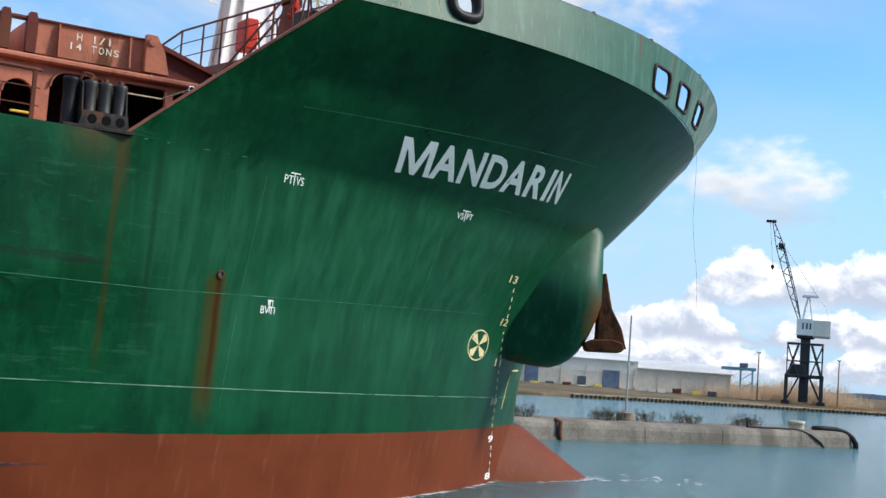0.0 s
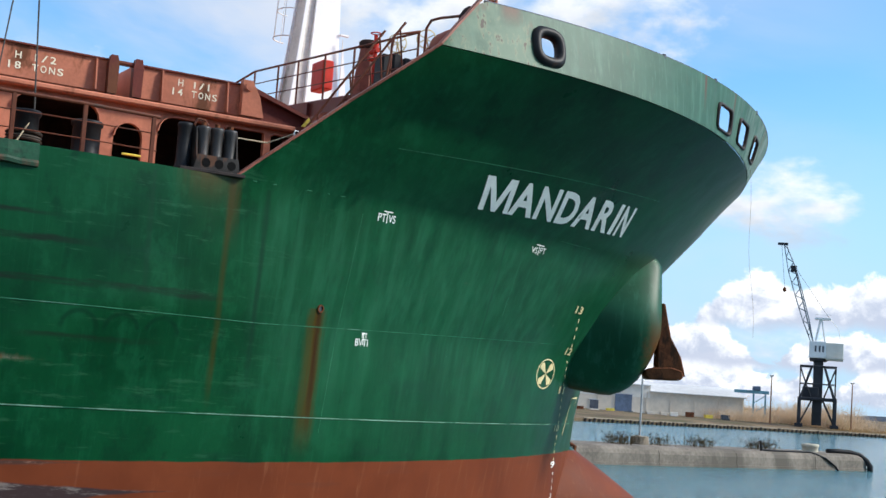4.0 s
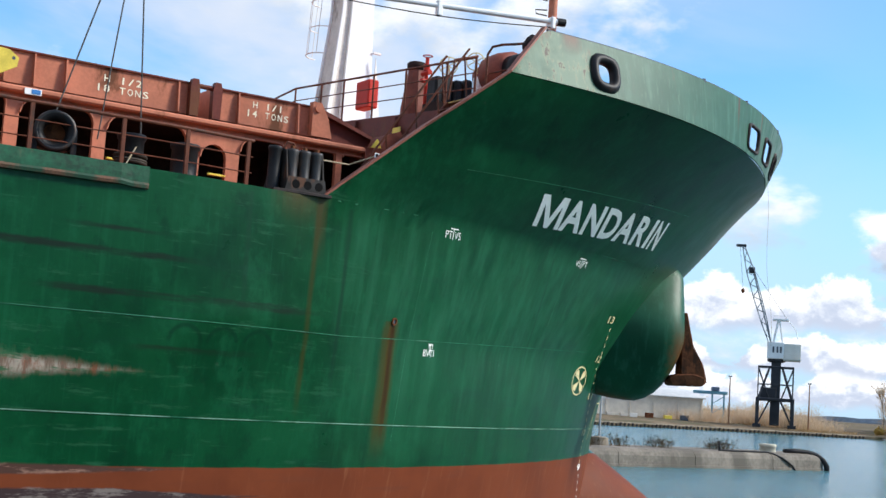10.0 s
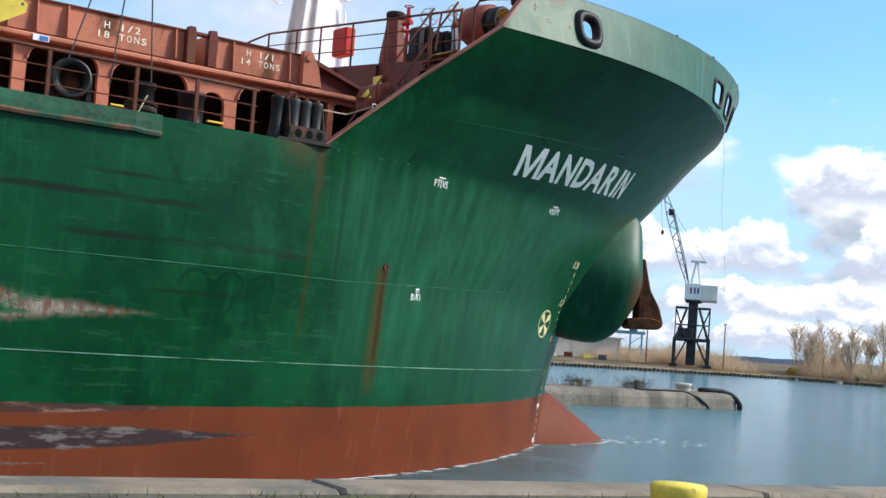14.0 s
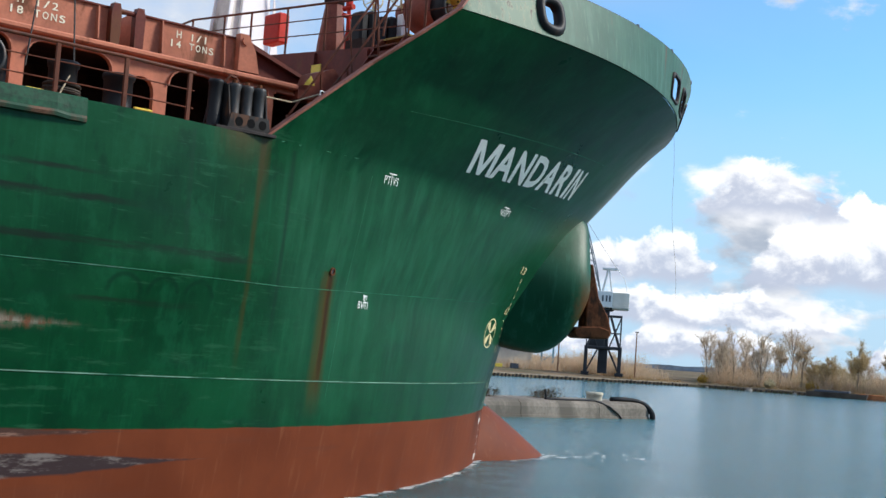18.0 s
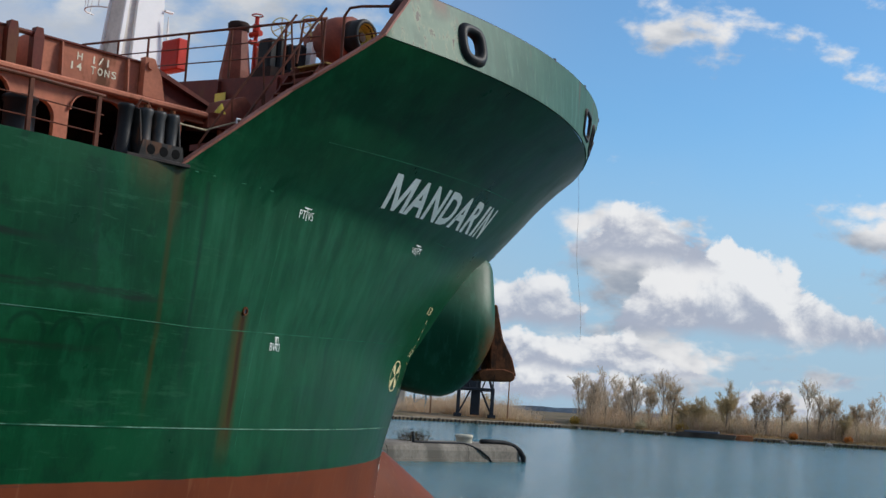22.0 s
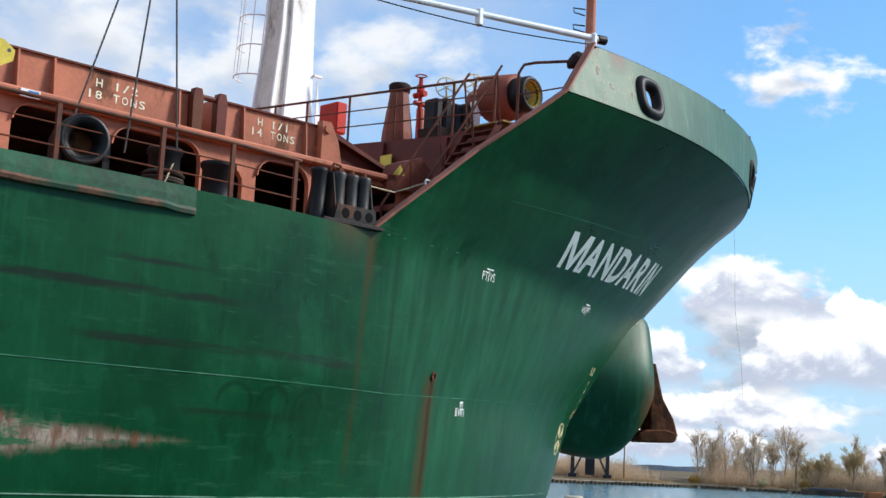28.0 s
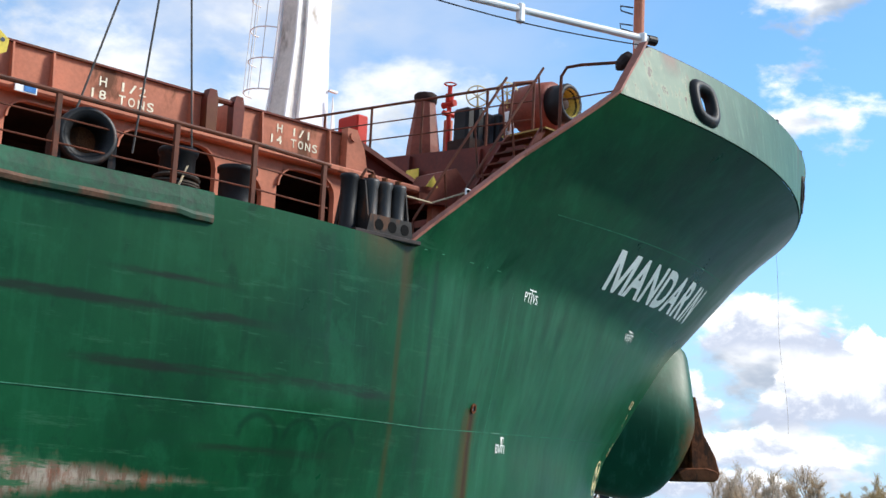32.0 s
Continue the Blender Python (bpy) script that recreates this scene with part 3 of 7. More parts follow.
def bulwark_material():
    """Chalky green bulwark paint with pale runs, and rust scars by the break."""
    mat = bpy.data.materials.new("chalky_green_bulwark_paint")
    t = nodes_of(mat)
    out = t.nodes.new("ShaderNodeOutputMaterial")
    s = t.nodes.new("ShaderNodeBsdfPrincipled")
    t.links.new(s.outputs[0], out.inputs[0])
    c = t.nodes.new("ShaderNodeTexCoord").outputs["Object"]
    sep = t.nodes.new("ShaderNodeSeparateXYZ")
    t.links.new(c, sep.inputs[0])
    X, Z = sep.outputs[0], sep.outputs[2]
    runs = noise_of(t, scaled(t, c, 4.0, 4.0, 0.5), 1.0, 6, 0.65)
    cloud = noise_of(t, c, 0.9, 6, 0.6)
    spots = noise_of(t, scaled(t, c, 1, 1, 0.8), 3.4, 6, 0.7)
    thin = noise_of(t, scaled(t, c, 11.0, 11.0, 0.7), 1.0, 4, 0.6)
    col = blend(t, smooth(t, cloud, 0.3, 0.7), (0.014, 0.078, 0.040, 1), (0.030, 0.112, 0.064, 1))
    col = blend(t, calc(t, "MULTIPLY", smooth(t, runs, 0.5, 0.68), 0.42), col, (0.09, 0.21, 0.14, 1))
    col = blend(t, calc(t, "MULTIPLY", smooth(t, runs, 0.42, 0.3), 0.5), col, (0.018, 0.1, 0.05, 1))
    col = blend(t, calc(t, "MULTIPLY", smooth(t, thin, 0.56, 0.68), 0.3), col, (0.12, 0.23, 0.16, 1))
    # chalked white to the bow, weathered pale aft
    ahead = smooth(t, X, -1.0, 5.0)
    col = blend(t, calc(t, "MULTIPLY", ahead, calc(t, "MULTIPLY", smooth(t, runs, 0.36, 0.6), 0.6)), col, (0.28, 0.33, 0.30, 1))
    aft = smooth(t, X, -7.6, -6.9, 1.0, 0.0)
    col = blend(t, calc(t, "MULTIPLY", aft, calc(t, "MULTIPLY", smooth(t, cloud, 0.35, 0.6), 0.5)), col, (0.14, 0.21, 0.13, 1))
    # narrow upright rust scars by the break
    marks = noise_of(t, scaled(t, c, 4.6, 4.6, 1.6), 1.0, 6, 0.66)
    col = blend(t, calc(t, "MULTIPLY", smooth(t, marks, 0.53, 0.6), smooth(t, X, -7.3, -6.9, 0.6, 0.0)), col, (0.2, 0.23, 0.13, 1))
    scar = calc(t, "MULTIPLY", smooth(t, marks, 0.6, 0.615), smooth(t, X, -7.3, -6.9, 1.0, 0.1))
    col = blend(t, scar, col, (0.035, 0.022, 0.01, 1))
    soot = calc(t, "MULTIPLY", smooth(t, noise_of(t, scaled(t, c, 5, 5, 0.12, 8), 1.0, 4, 0.6), 0.55, 0.68), smooth(t, X, -2.0, 2.5, 0.15, 0.6))
    col = blend(t, soot, col, (0.05, 0.075, 0.06, 1))
    # rust and soot running from the rim
    drip = calc(t, "MULTIPLY", smooth(t, noise_of(t, scaled(t, c, 3, 3, 0.1, 3), 1.0, 4, 0.6), 0.6, 0.72), smooth(t, Z, 9.5, 10.45))
    col = blend(t, calc(t, "MULTIPLY", drip, 0.75), col, (0.12, 0.055, 0.025, 1))
    for x0, wide, low in ((-7.75, 0.22, 9.95), (-1.4, 0.05, 9.5), (0.35, 0.04, 9.6), (3.9, 0.06, 9.5)):
        off = calc(t, "ABSOLUTE", calc(t, "SUBTRACT", X, x0))
        mask = calc(t, "MULTIPLY", smooth(t, off, wide * 0.4, wide * 1.5, 1.0, 0.0), smooth(t, Z, low, 10.42))
        col = blend(t, mask, col, (0.1, 0.045, 0.02, 1))
    put(t, col, s.inputs["Base Color"])
    s.inputs["Roughness"].default_value, s.inputs["Specular IOR Level"].default_value = 0.55, 0.35
    b = t.nodes.new("ShaderNodeBump")
    b.inputs["Strength"].default_value, b.inputs["Distance"].default_value = 0.2, 0.02
    put(t, calc(t, "ADD", spots, cloud), b.inputs["Height"])
    t.links.new(b.outputs[0], s.inputs["Normal"])
    return mat


m_bulwark = bulwark_material()
m_hull = hull_material()

# ---- mesh tools ----
def part(name, bm, material, parent=None, label="", smooth_shade=False):
    """Links a bmesh as one mesh object, under a thing or a part if given."""
    data = bpy.data.meshes.new(name)
    bm.normal_update()
    bm.to_mesh(data)
    bm.free()
    data.materials.append(material)
    if smooth_shade:
        for f in data.polygons:
            f.use_smooth = True
    ob = new(name, data)
    ob.parent = parent
    if label:
        tagged(ob, label)
    return ob


def thing(name, label, category, group="", kind="", at=None):
    ob = new(name)
    ob.empty_display_size = 0.3
    if at is not None:
        ob.matrix_basis = at
    return tagged(ob, label, category, group, kind)


def box(bm, lo, hi, m=None, bevel=0.0):
    """A box from corner to corner, with its edges broken by the bevel."""
    lo, hi = Vector(lo), Vector(hi)
    made = bmesh.ops.create_cube(bm, size=1)["verts"]
    size, mid = hi - lo, (hi + lo) / 2
    for v in made:
        v.co = Vector((v.co.x * size.x, v.co.y * size.y, v.co.z * size.z)) + mid
    if bevel:
        edges = list({e for v in made for e in v.link_edges})
        res = bmesh.ops.bevel(bm, geom=edges, offset=bevel, segments=1, affect="EDGES")
        made = list({v for f in res["faces"] for v in f.verts} | {v for v in made if v.is_valid})
    if m is not None:
        bmesh.ops.transform(bm, matrix=m, verts=[v for v in made if v.is_valid])
    return made


def rod(bm, a, b, r, r2=None, sides=8, caps=True):
    """A round bar from a to b."""
    a, b = Vector(a), Vector(b)
    way = b - a
    m = Matrix.Translation((a + b) / 2) @ way.to_track_quat("Z", "Y").to_matrix().to_4x4()
    bmesh.ops.create_cone(bm, cap_ends=caps, segments=sides, radius1=r, radius2=r if r2 is None else r2, depth=way.length, matrix=m)


def pipe(bm, points, r, sides=8):
    """One bent round bar through the points."""
    pts = [Vector(p) for p in points]
    rings = []
    side_way = None
    for k, p in enumerate(pts):
        d = (pts[min(k + 1, len(pts) - 1)] - pts[max(k - 1, 0)]).normalized()
        if side_way is None:
            side_way = d.orthogonal().normalized()
        side_way = (side_way - d * side_way.dot(d)).normalized()
        other = d.cross(side_way)
        rings.append([bm.verts.new(p + (side_way * math.cos(2 * math.pi * n / sides) + other * math.sin(2 * math.pi * n / sides)) * r) for n in range(sides)])
    for a, b in zip(rings, rings[1:]):
        for n in range(sides):
            bm.faces.new([a[n], a[(n + 1) % sides], b[(n + 1) % sides], b[n]])
    bm.faces.new(rings[0][::-1])
    bm.faces.new(rings[-1])


def prism(bm, outline, lo, hi, axis="y", m=None):
    """An outline of (u, v) pulled from lo to hi along an axis: u, v are x, z for y; y, z for x; x, y for z."""
    def at(u, v, w):
        return {"y": (u, w, v), "x": (w, u, v), "z": (u, v, w)}[axis]
    rings = [[bm.verts.new(at(u, v, w)) for u, v in outline] for w in (lo, hi)]
    n = len(outline)
    faces = [bm.faces.new([rings[0][k], rings[0][(k + 1) % n], rings[1][(k + 1) % n], rings[1][k]]) for k in range(n)]
    faces += [bm.faces.new(rings[0]), bm.faces.new(rings[1])]
    bmesh.ops.recalc_face_normals(bm, faces=faces)
    if m is not None:
        bmesh.ops.transform(bm, matrix=m, verts=rings[0] + rings[1])


def lathe(bm, profile, m=None, sides=24):
    """A profile of (radius, height) turned round the z axis."""
    rings = [[bm.verts.new((r * math.cos(2 * math.pi * k / sides), r * math.sin(2 * math.pi * k / sides), z)) for k in range(sides)] for r, z in profile]
    for a, b in zip(rings, rings[1:]):
        for k in range(sides):
            bm.faces.new([a[k], a[(k + 1) % sides], b[(k + 1) % sides], b[k]])
    if m is not None:
        bmesh.ops.transform(bm, matrix=m, verts=[v for ring in rings for v in ring])


def one(build, *args, **kw):
    """A fresh bmesh with one shape in it."""
    bm = bmesh.new()
    build(bm, *args, **kw)
    return bm

# ---- water, quay, mole, far shore ----
def water():
    bm = bmesh.new()
    bmesh.ops.create_grid(bm, x_segments=8, y_segments=8, size=4000)
    ob = part("water", bm, m_water)
    ob.location = (0, 200, 0)
    tagged(ob, "rippled turquoise canal water under a cloudy sky", "water", kind="structure")


water()
QUAY = Matrix.Translation((-1.1, 13.75, 0)) @ Matrix.Rotation(radians(26), 4, "Z")   # x along the edge, y out over the water
QUAY_Z = 1.30


def quay():
    """Near quay: concrete edge blocks with joints, the apron behind, and unseen woods added to close it off."""
    land = part("ground", one(box, (-260, -300, -3), (300, -0.95, QUAY_Z - 0.05), QUAY), m_apron)
    tagged(land, "worn quay apron of gravel and thin grass", "ground", kind="structure")
    edge = thing("quay_edge", "weathered concrete edge of the quay", "quay", kind="structure")
    random.seed(5)
    for k in range(-8, 9):
        x0 = k * 6.0
        lift = random.uniform(-0.012, 0.012)
        part("edge_block", one(box, (x0 + 0.012, -0.94, -2.5), (x0 + 5.988, 0.0, QUAY_Z + lift), QUAY, 0.05), m_concrete, edge)
    post = thing("quay_bollard", "short round yellow painted mooring bollard on the quay", "bollard", at=QUAY @ Matrix.Translation((3.86, -1.75, QUAY_Z - 0.22)))
    part("post", one(lathe, [(0.3, 0.0), (0.31, 0.2), (0.325, 0.34), (0.325, 0.4), (0.3, 0.43), (0.0, 0.44)], None, 28), m_yellow, post, "", True)
    part("base_flange", one(lathe, [(0.42, 0.1), (0.42, 0.15), (0.3, 0.16)], None, 24), m_rust, post)
    bm = bmesh.new()
    random.seed(8)
    for _ in range(2600):
        x, y = random.uniform(-12, 22), -1.0 - abs(random.gauss(0, 2.2))
        p = QUAY @ Vector((x, y, QUAY_Z - 0.05))
        h, a = random.uniform(0.03, 0.1), random.uniform(0, 6.28)
        w = Vector((math.cos(a), math.sin(a), 0)) * 0.008
        tip = p + Vector((random.gauss(0, 0.03), random.gauss(0, 0.03), h))
        bm.faces.new([bm.verts.new(p - w), bm.verts.new(p + w), bm.verts.new(tip)])
    tagged(part("grass", bm, m_grass), "thin tufts of dull grass along the quay", "grass", kind="stuff")
    # unseen woods, added so that the hull reflects something dark
    bm = bmesh.new()
    random.seed(9)
    for k in range(2600):
        x, y = random.uniform(-230, 260), random.uniform(-75, -48)
        p = QUAY @ Vector((x, y, QUAY_Z - 0.3))
        h, w, a = random.uniform(5, 14), random.uniform(0.8, 2.2), random.uniform(0, 6.28)
        d = Vector((math.cos(a), math.sin(a), 0)) * w
        vs = [bm.verts.new(p - d * 0.5), bm.verts.new(p + d * 0.5), bm.verts.new(p + d + Vector((0, 0, h * 0.6))), bm.verts.new(p + Vector((random.gauss(0, 0.6), random.gauss(0, 0.6), h))), bm.verts.new(p - d + Vector((0, 0, h * 0.55)))]
        bm.faces.new(vs)
    tagged(part("woods", bm, m_green_leaf), "belt of dark woods added out of view behind the quay", "woods", kind="stuff")


quay()


# ---- concrete mole with its fittings ----
MOLE = Matrix.Translation((22.6, 78.4, 0)) @ Matrix.Rotation(radians(41.5), 4, "Z") @ Matrix.Diagonal((1, 1, 0.82, 1))   # x runs out to the tip at 0, y to the far side


def mole():
    ob = thing("mole", "long weathered concrete mole standing in the water", "mole", kind="structure")
    cuts = [0, -5.1, -12.2, -18.4, -24.6, -31, -38, -46]
    for n, (b, a) in enumerate(zip(cuts, cuts[1:])):
        bm = bmesh.new()
        outline = [(0.0, -2.0), (0.0, 0.16), (0.05, 0.17), (0.05, 0.7), (0.12, 0.92), (0.3, 1.08), (0.6, 1.14), (3.6, 1.14), (3.9, 1.0), (4.0, 0.7), (4.0, -2.0)]
        prism(bm, outline, a + 0.02, b - 0.02, "x", MOLE)
        part("mole_block", bm, m_mole, ob)
    bm = bmesh.new()
    prism(bm, [(0.06, 0.0), (0.02, 0.0), (0.02, 0.16), (0.06, 0.16)], -46, 0.0, "x", MOLE)
    part("waterline_stain", bm, m_pile, ob)
    cap = thing("mole_bollard", "squat round concrete bollard on the mole", "bollard", at=MOLE @ Matrix.Translation((-3.4, 1.6, 1.13)))
    part("post", one(lathe, [(0.46, 0.0), (0.44, 0.3), (0.5, 0.36), (0.5, 0.5), (0.42, 0.56), (0.0, 0.57)], None, 20), m_cap_concrete, cap, "", True)
    hose = thing("rubber_fender_hose", "thick black rubber hose hung over the end of the mole", "hose", at=MOLE)
    part("tube", one(pipe, [(-2.7, 0.9, 1.27), (-1.8, 0.8, 1.3), (-0.9, 0.6, 1.26), (-0.35, 0.3, 1.08), (-0.05, 0.05, 0.75), (0.1, -0.12, 0.35), (0.1, -0.15, -0.3)], 0.17, 12), m_rubber, hose, "", True)
    line = thing("black_cable", "black cable draped over the side of the mole", "cable", at=MOLE)
    part("strand", one(pipe, [(-9.5, 0.55, 1.55), (-9.5, 0.5, 1.2), (-8.2, 0.45, 1.17), (-5.2, 0.4, 1.16), (-4.8, 0.22, 1.05), (-4.2, 0.0, 0.8), (-3.3, -0.03, 0.3), (-2.9, -0.03, -0.1)], 0.06, 8), m_rubber, line)
    part("stake", one(rod, (-9.5, 0.55, 1.1), (-9.5, 0.55, 1.75), 0.05), m_rubber, line)
    drain = thing("drain_pipe", "rusty drain pipe down the face of the mole", "pipe", at=MOLE)
    part("downpipe", one(pipe, [(-24.55, 0.3, 1.15), (-24.55, -0.05, 1.0), (-24.6, -0.06, 0.5), (-24.5, -0.05, 0.0)], 0.1, 8), m_rust, drain)
    lamp_pole = thing("mole_lamp_pole", "tall thin grey pole on a concrete foot", "pole", at=MOLE @ Matrix.Translation((-17.5, 2.2, 1.12)))
    part("pole", one(rod, (0, 0, 0.4), (0, 0, 6.6), 0.06, 0.045, 10), m_pole, lamp_pole)
    part("foot", one(lathe, [(0.5, 0), (0.46, 0.5), (0.3, 0.55), (0.0, 0.56)], None, 16), m_concrete, lamp_pole)
    random.seed(3)
    for x, wide, n in ((-29.5, 1.6, 130), (-27.2, 1.0, 80), (-25.8, 1.6, 120), (-19.2, 1.3, 120), (-16.2, 0.9, 60), (-12.9, 1.2, 90), (-7.6, 1.2, 130)):
        bush = thing("weed_clump", "dry brown weed clump growing on the mole", "weeds", "weeds on the mole", at=MOLE @ Matrix.Translation((x, 2.0, 1.13)))
        stems = bmesh.new()
        leaves = bmesh.new()
        for _ in range(n):
            u, v = random.gauss(0, wide * 0.45), random.gauss(0, 0.4)
            h = random.uniform(0.25, 0.85) * math.exp(-(u / wide) ** 2 * 0.5)
            a = random.uniform(0, 6.28)
            tip = Vector((u + random.gauss(0, 0.22), v + random.gauss(0, 0.2), h))
            w = Vector((math.cos(a), math.sin(a), 0)) * 0.016
            p = Vector((u, v, 0))
            stems.faces.new([stems.verts.new(p - w), stems.verts.new(p + w), stems.verts.new(tip)])
            for f in (0.5, 0.7, 0.9):
                q = p.lerp(tip, f)
                d = Vector((random.gauss(0, 0.07), random.gauss(0, 0.07), random.gauss(0.05, 0.05)))
                leaves.faces.new([leaves.verts.new(q), leaves.verts.new(q + d), leaves.verts.new(q + d * 0.5 + Vector((0, 0, 0.07)))])
        tagged(part("stalk_tuft", stems, m_weed, bush), kind="stuff")
        tagged(part("foliage", leaves, m_weed, bush), kind="stuff")


mole()


# ---- far shore ----
SHORE = [(-160, 90), (-60, 140), (10, 188), (44, 222), (62, 234), (80, 246), (90, 240), (100, 230), (116, 226), (135, 220), (170, 200), (240, 150), (360, 60)]


def inland(points, d):
    """The shore line moved inland."""
    out = []
    for k, p in enumerate(points):
        a, b = Vector(points[max(k - 1, 0)]), Vector(points[min(k + 1, len(points) - 1)])
        t = (b - a).normalized()
        out.append(Vector(p) + Vector((-t.y, t.x)) * d)
    return out


def on_shore(s, d):
    """A place s from 0 to 1 along the shore and d metres inland."""
    lens = [math.dist(a, b) for a, b in zip(SHORE, SHORE[1:])]
    run = s * sum(lens)
    for (a, b), n in zip(zip(SHORE, SHORE[1:]), lens):
        if run <= n:
            t = (Vector(b) - Vector(a)) / n
            return Vector(a) + t * run + Vector((-t.y, t.x)) * d
        run -= n
    return Vector(SHORE[-1])


def shore():
    bm = bmesh.new()
    lines = []
    fine = [on_shore(k / 160, 0) for k in range(160)]
    fine = [(p.x, p.y) for p in fine]
    for d, z in ((0.0, -1.5), (0.05, 0.38), (1.0, 0.55), (6, 0.9), (25, 1.4), (80, 2.0), (400, 2.2), (1600, 2.3)):
        row = []
        for k, p in enumerate(inland(fine, d)):
            z1 = z + (0.18 * noise.noise(Vector((p.x * 0.3, p.y * 0.3, 0))) if d < 80 and z > 0 else 0)
            row.append(bm.verts.new((p.x, p.y, z1)))
        lines.append(row)
    for a, b in zip(lines, lines[1:]):
        for k in range(len(a) - 1):
            bm.faces.new([a[k], b[k], b[k + 1], a[k + 1]])
    tagged(part("far_bank", bm, m_bank), "far bank of dry grass, soil and scrub", "bank", kind="structure")
    wall = thing("pile_wall", "low dark timber pile wall along the far quay", "quay wall", kind="structure")
    shared = None
    total = sum(math.dist(a, b) for a, b in zip(SHORE, SHORE[1:]))
    for k in range(150):
        s = (205 + k * 1.05) / total
        p = on_shore(s, -0.12)
        if shared is None:
            shared = part("pile", one(rod, (0, 0, -1), (0, 0, 0.48), 0.2, sides=7), m_pile, wall)
            shared.location = (p.x, p.y, 0)
        else:
            ob = new("pile", shared.data)
            ob.parent = wall
            ob.location = (p.x, p.y, random.uniform(-0.12, 0.08))
    cap_pts = [on_shore((205 + k * 3.0) / total, 0.3) for k in range(53)]
    part("wall_cap", one(pipe, [(p.x, p.y, 0.5) for p in cap_pts], 0.14, 6), m_concrete, wall)


shore()


# ---- harbour crane ----
def crane():
    at = Matrix.Translation((60.9, 241.0, 1.1)) @ Matrix.Rotation(radians(-14), 4, "Z")
    ob = thing("harbour_crane", "tall harbour crane, black portal legs, white cab and grey-blue lattice boom", "crane", at=at)
    S = 1.05
    legs = [(-3.05, -3.0), (3.05, -3.0), (3.05, 3.0), (-3.05, 3.0)]
    for x, y in legs:
        part("portal_leg", one(box, (x - 0.3, y - 0.3, 0), (x + 0.3, y + 0.3, 5.2), None, 0.05), m_steel, ob)
        part("upper_leg", one(rod, (x, y, 4.6), (x * 0.35, y * 0.35, 10.8), 0.2, sides=6), m_steel, ob)
        part("corner_pole", one(rod, (x, y, 5.0), (x, y, 10.8), 0.09, sides=6), m_steel, ob)
        part("leg_brace", one(rod, (x, y, 0.3), (x * 0.3, y, 4.8), 0.14, sides=6), m_steel, ob)
        part("diagonal", one(rod, (x * 0.35, y * 0.9, 5.0), (x, y, 10.5), 0.12, sides=6), m_steel, ob)
        part("bogie", one(box, (x - 0.7, y - 0.35, -0.1), (x + 0.7, y + 0.35, 0.5), None, 0.05), m_steel, ob)
    for z, r in ((4.9, 0.28), (10.7, 0.12)):
        for (x0, y0), (x1, y1) in zip(legs, legs[1:] + legs[:1]):
            part("portal_beam", one(rod, (x0, y0, z), (x1, y1, z), r, sides=6), m_steel, ob)
    for (x0, y0), (x1, y1) in zip(legs, legs[1:] + legs[:1]):
        part("mid_rail", one(rod, (x0, y0, 7.6), (x1, y1, 7.6), 0.07, sides=5), m_steel, ob)
    part("central_column", one(box, (-0.85, -0.85, 0.3), (0.85, 0.85, 12.0), None, 0.1), m_steel, ob)
    part("engine_room", one(box, (-2.6, -1.8, 4.8), (0.2, 1.8, 7.0), None, 0.1), m_steel, ob)
    part("turntable", one(lathe, [(1.3, 11.6), (1.6, 11.8), (1.6, 12.3), (1.2, 12.4)], None, 20), m_steel, ob)
    cab = part("cab", one(box, (-1.7, -1.6, 12.3), (1.2, 1.6, 15.2), None, 0.08), m_cab_white, ob, "white machinery cab")
    for x in (-0.6, 0.1, 0.7):
        part("cab_window", one(box, (x - 0.16, -1.63, 13.3), (x + 0.16, -1.58, 14.4)), m_dim, cab)
    rear = part("counterweight_house", one(box, (1.2, -1.5, 11.9), (4.2, 1.5, 15.0), None, 0.06), m_cab, ob, "rust-stained beige counterweight house")
    part("walkway", one(box, (-2.0, -1.9, 12.2), (4.3, -1.55, 12.3)), m_cab, ob)
    for z in (12.75, 13.2):
        part("walkway_rail", one(rod, (1.2, -1.9, z), (4.3, -1.9, z), 0.03, sides=5), m_cab, ob)
    for x in (-1, 1):
        part("tower_leg", one(rod, (-0.7, x * 1.0, 15.0), (0.1, x * 0.5, 19.3), 0.2, sides=6), m_cab_white, ob)
        part("tower_stay", one(rod, (1.0, x * 1.0, 15.0), (0.3, x * 0.5, 19.3), 0.14, sides=6), m_cab_white, ob)
    part("tower_head", one(box, (-0.9, -0.9, 19.1), (1.9, 0.9, 19.5), None, 0.05), m_cab_white, ob)
    part("head_rail", one(rod, (-0.8, -0.9, 20.0), (1.9, -0.9, 20.0), 0.04, sides=5), m_cab_white, ob)
    heel, tip = Vector((-1.1, 0, 14.6)), Vector((-6.6, 0, 32.5))
    d = tip - heel
    across = Vector((d.z, 0, -d.x)).normalized()
    boom = part("boom", one(rod, heel + across * 0.15, heel + d * 0.72 + across * 0.5, 0.13, sides=6), m_blue_steel, ob, "grey-blue lattice boom")

    def node(f, u, v):
        w = 0.7 * min(1.0, 0.25 + 2.2 * f) * (1.0 if f < 0.75 else max(0.25, 1 - (f - 0.75) * 3))
        return heel + d * f + across * (u * w) + Vector((0, v * w, 0))
    for u in (-1, 1):
        for v in (-1, 1):
            part("boom_chord", one(pipe, [node(f, u, v) for f in (0, 0.1, 0.25, 0.5, 0.75, 0.9, 1.0)], 0.085, 6), m_blue_steel, boom)
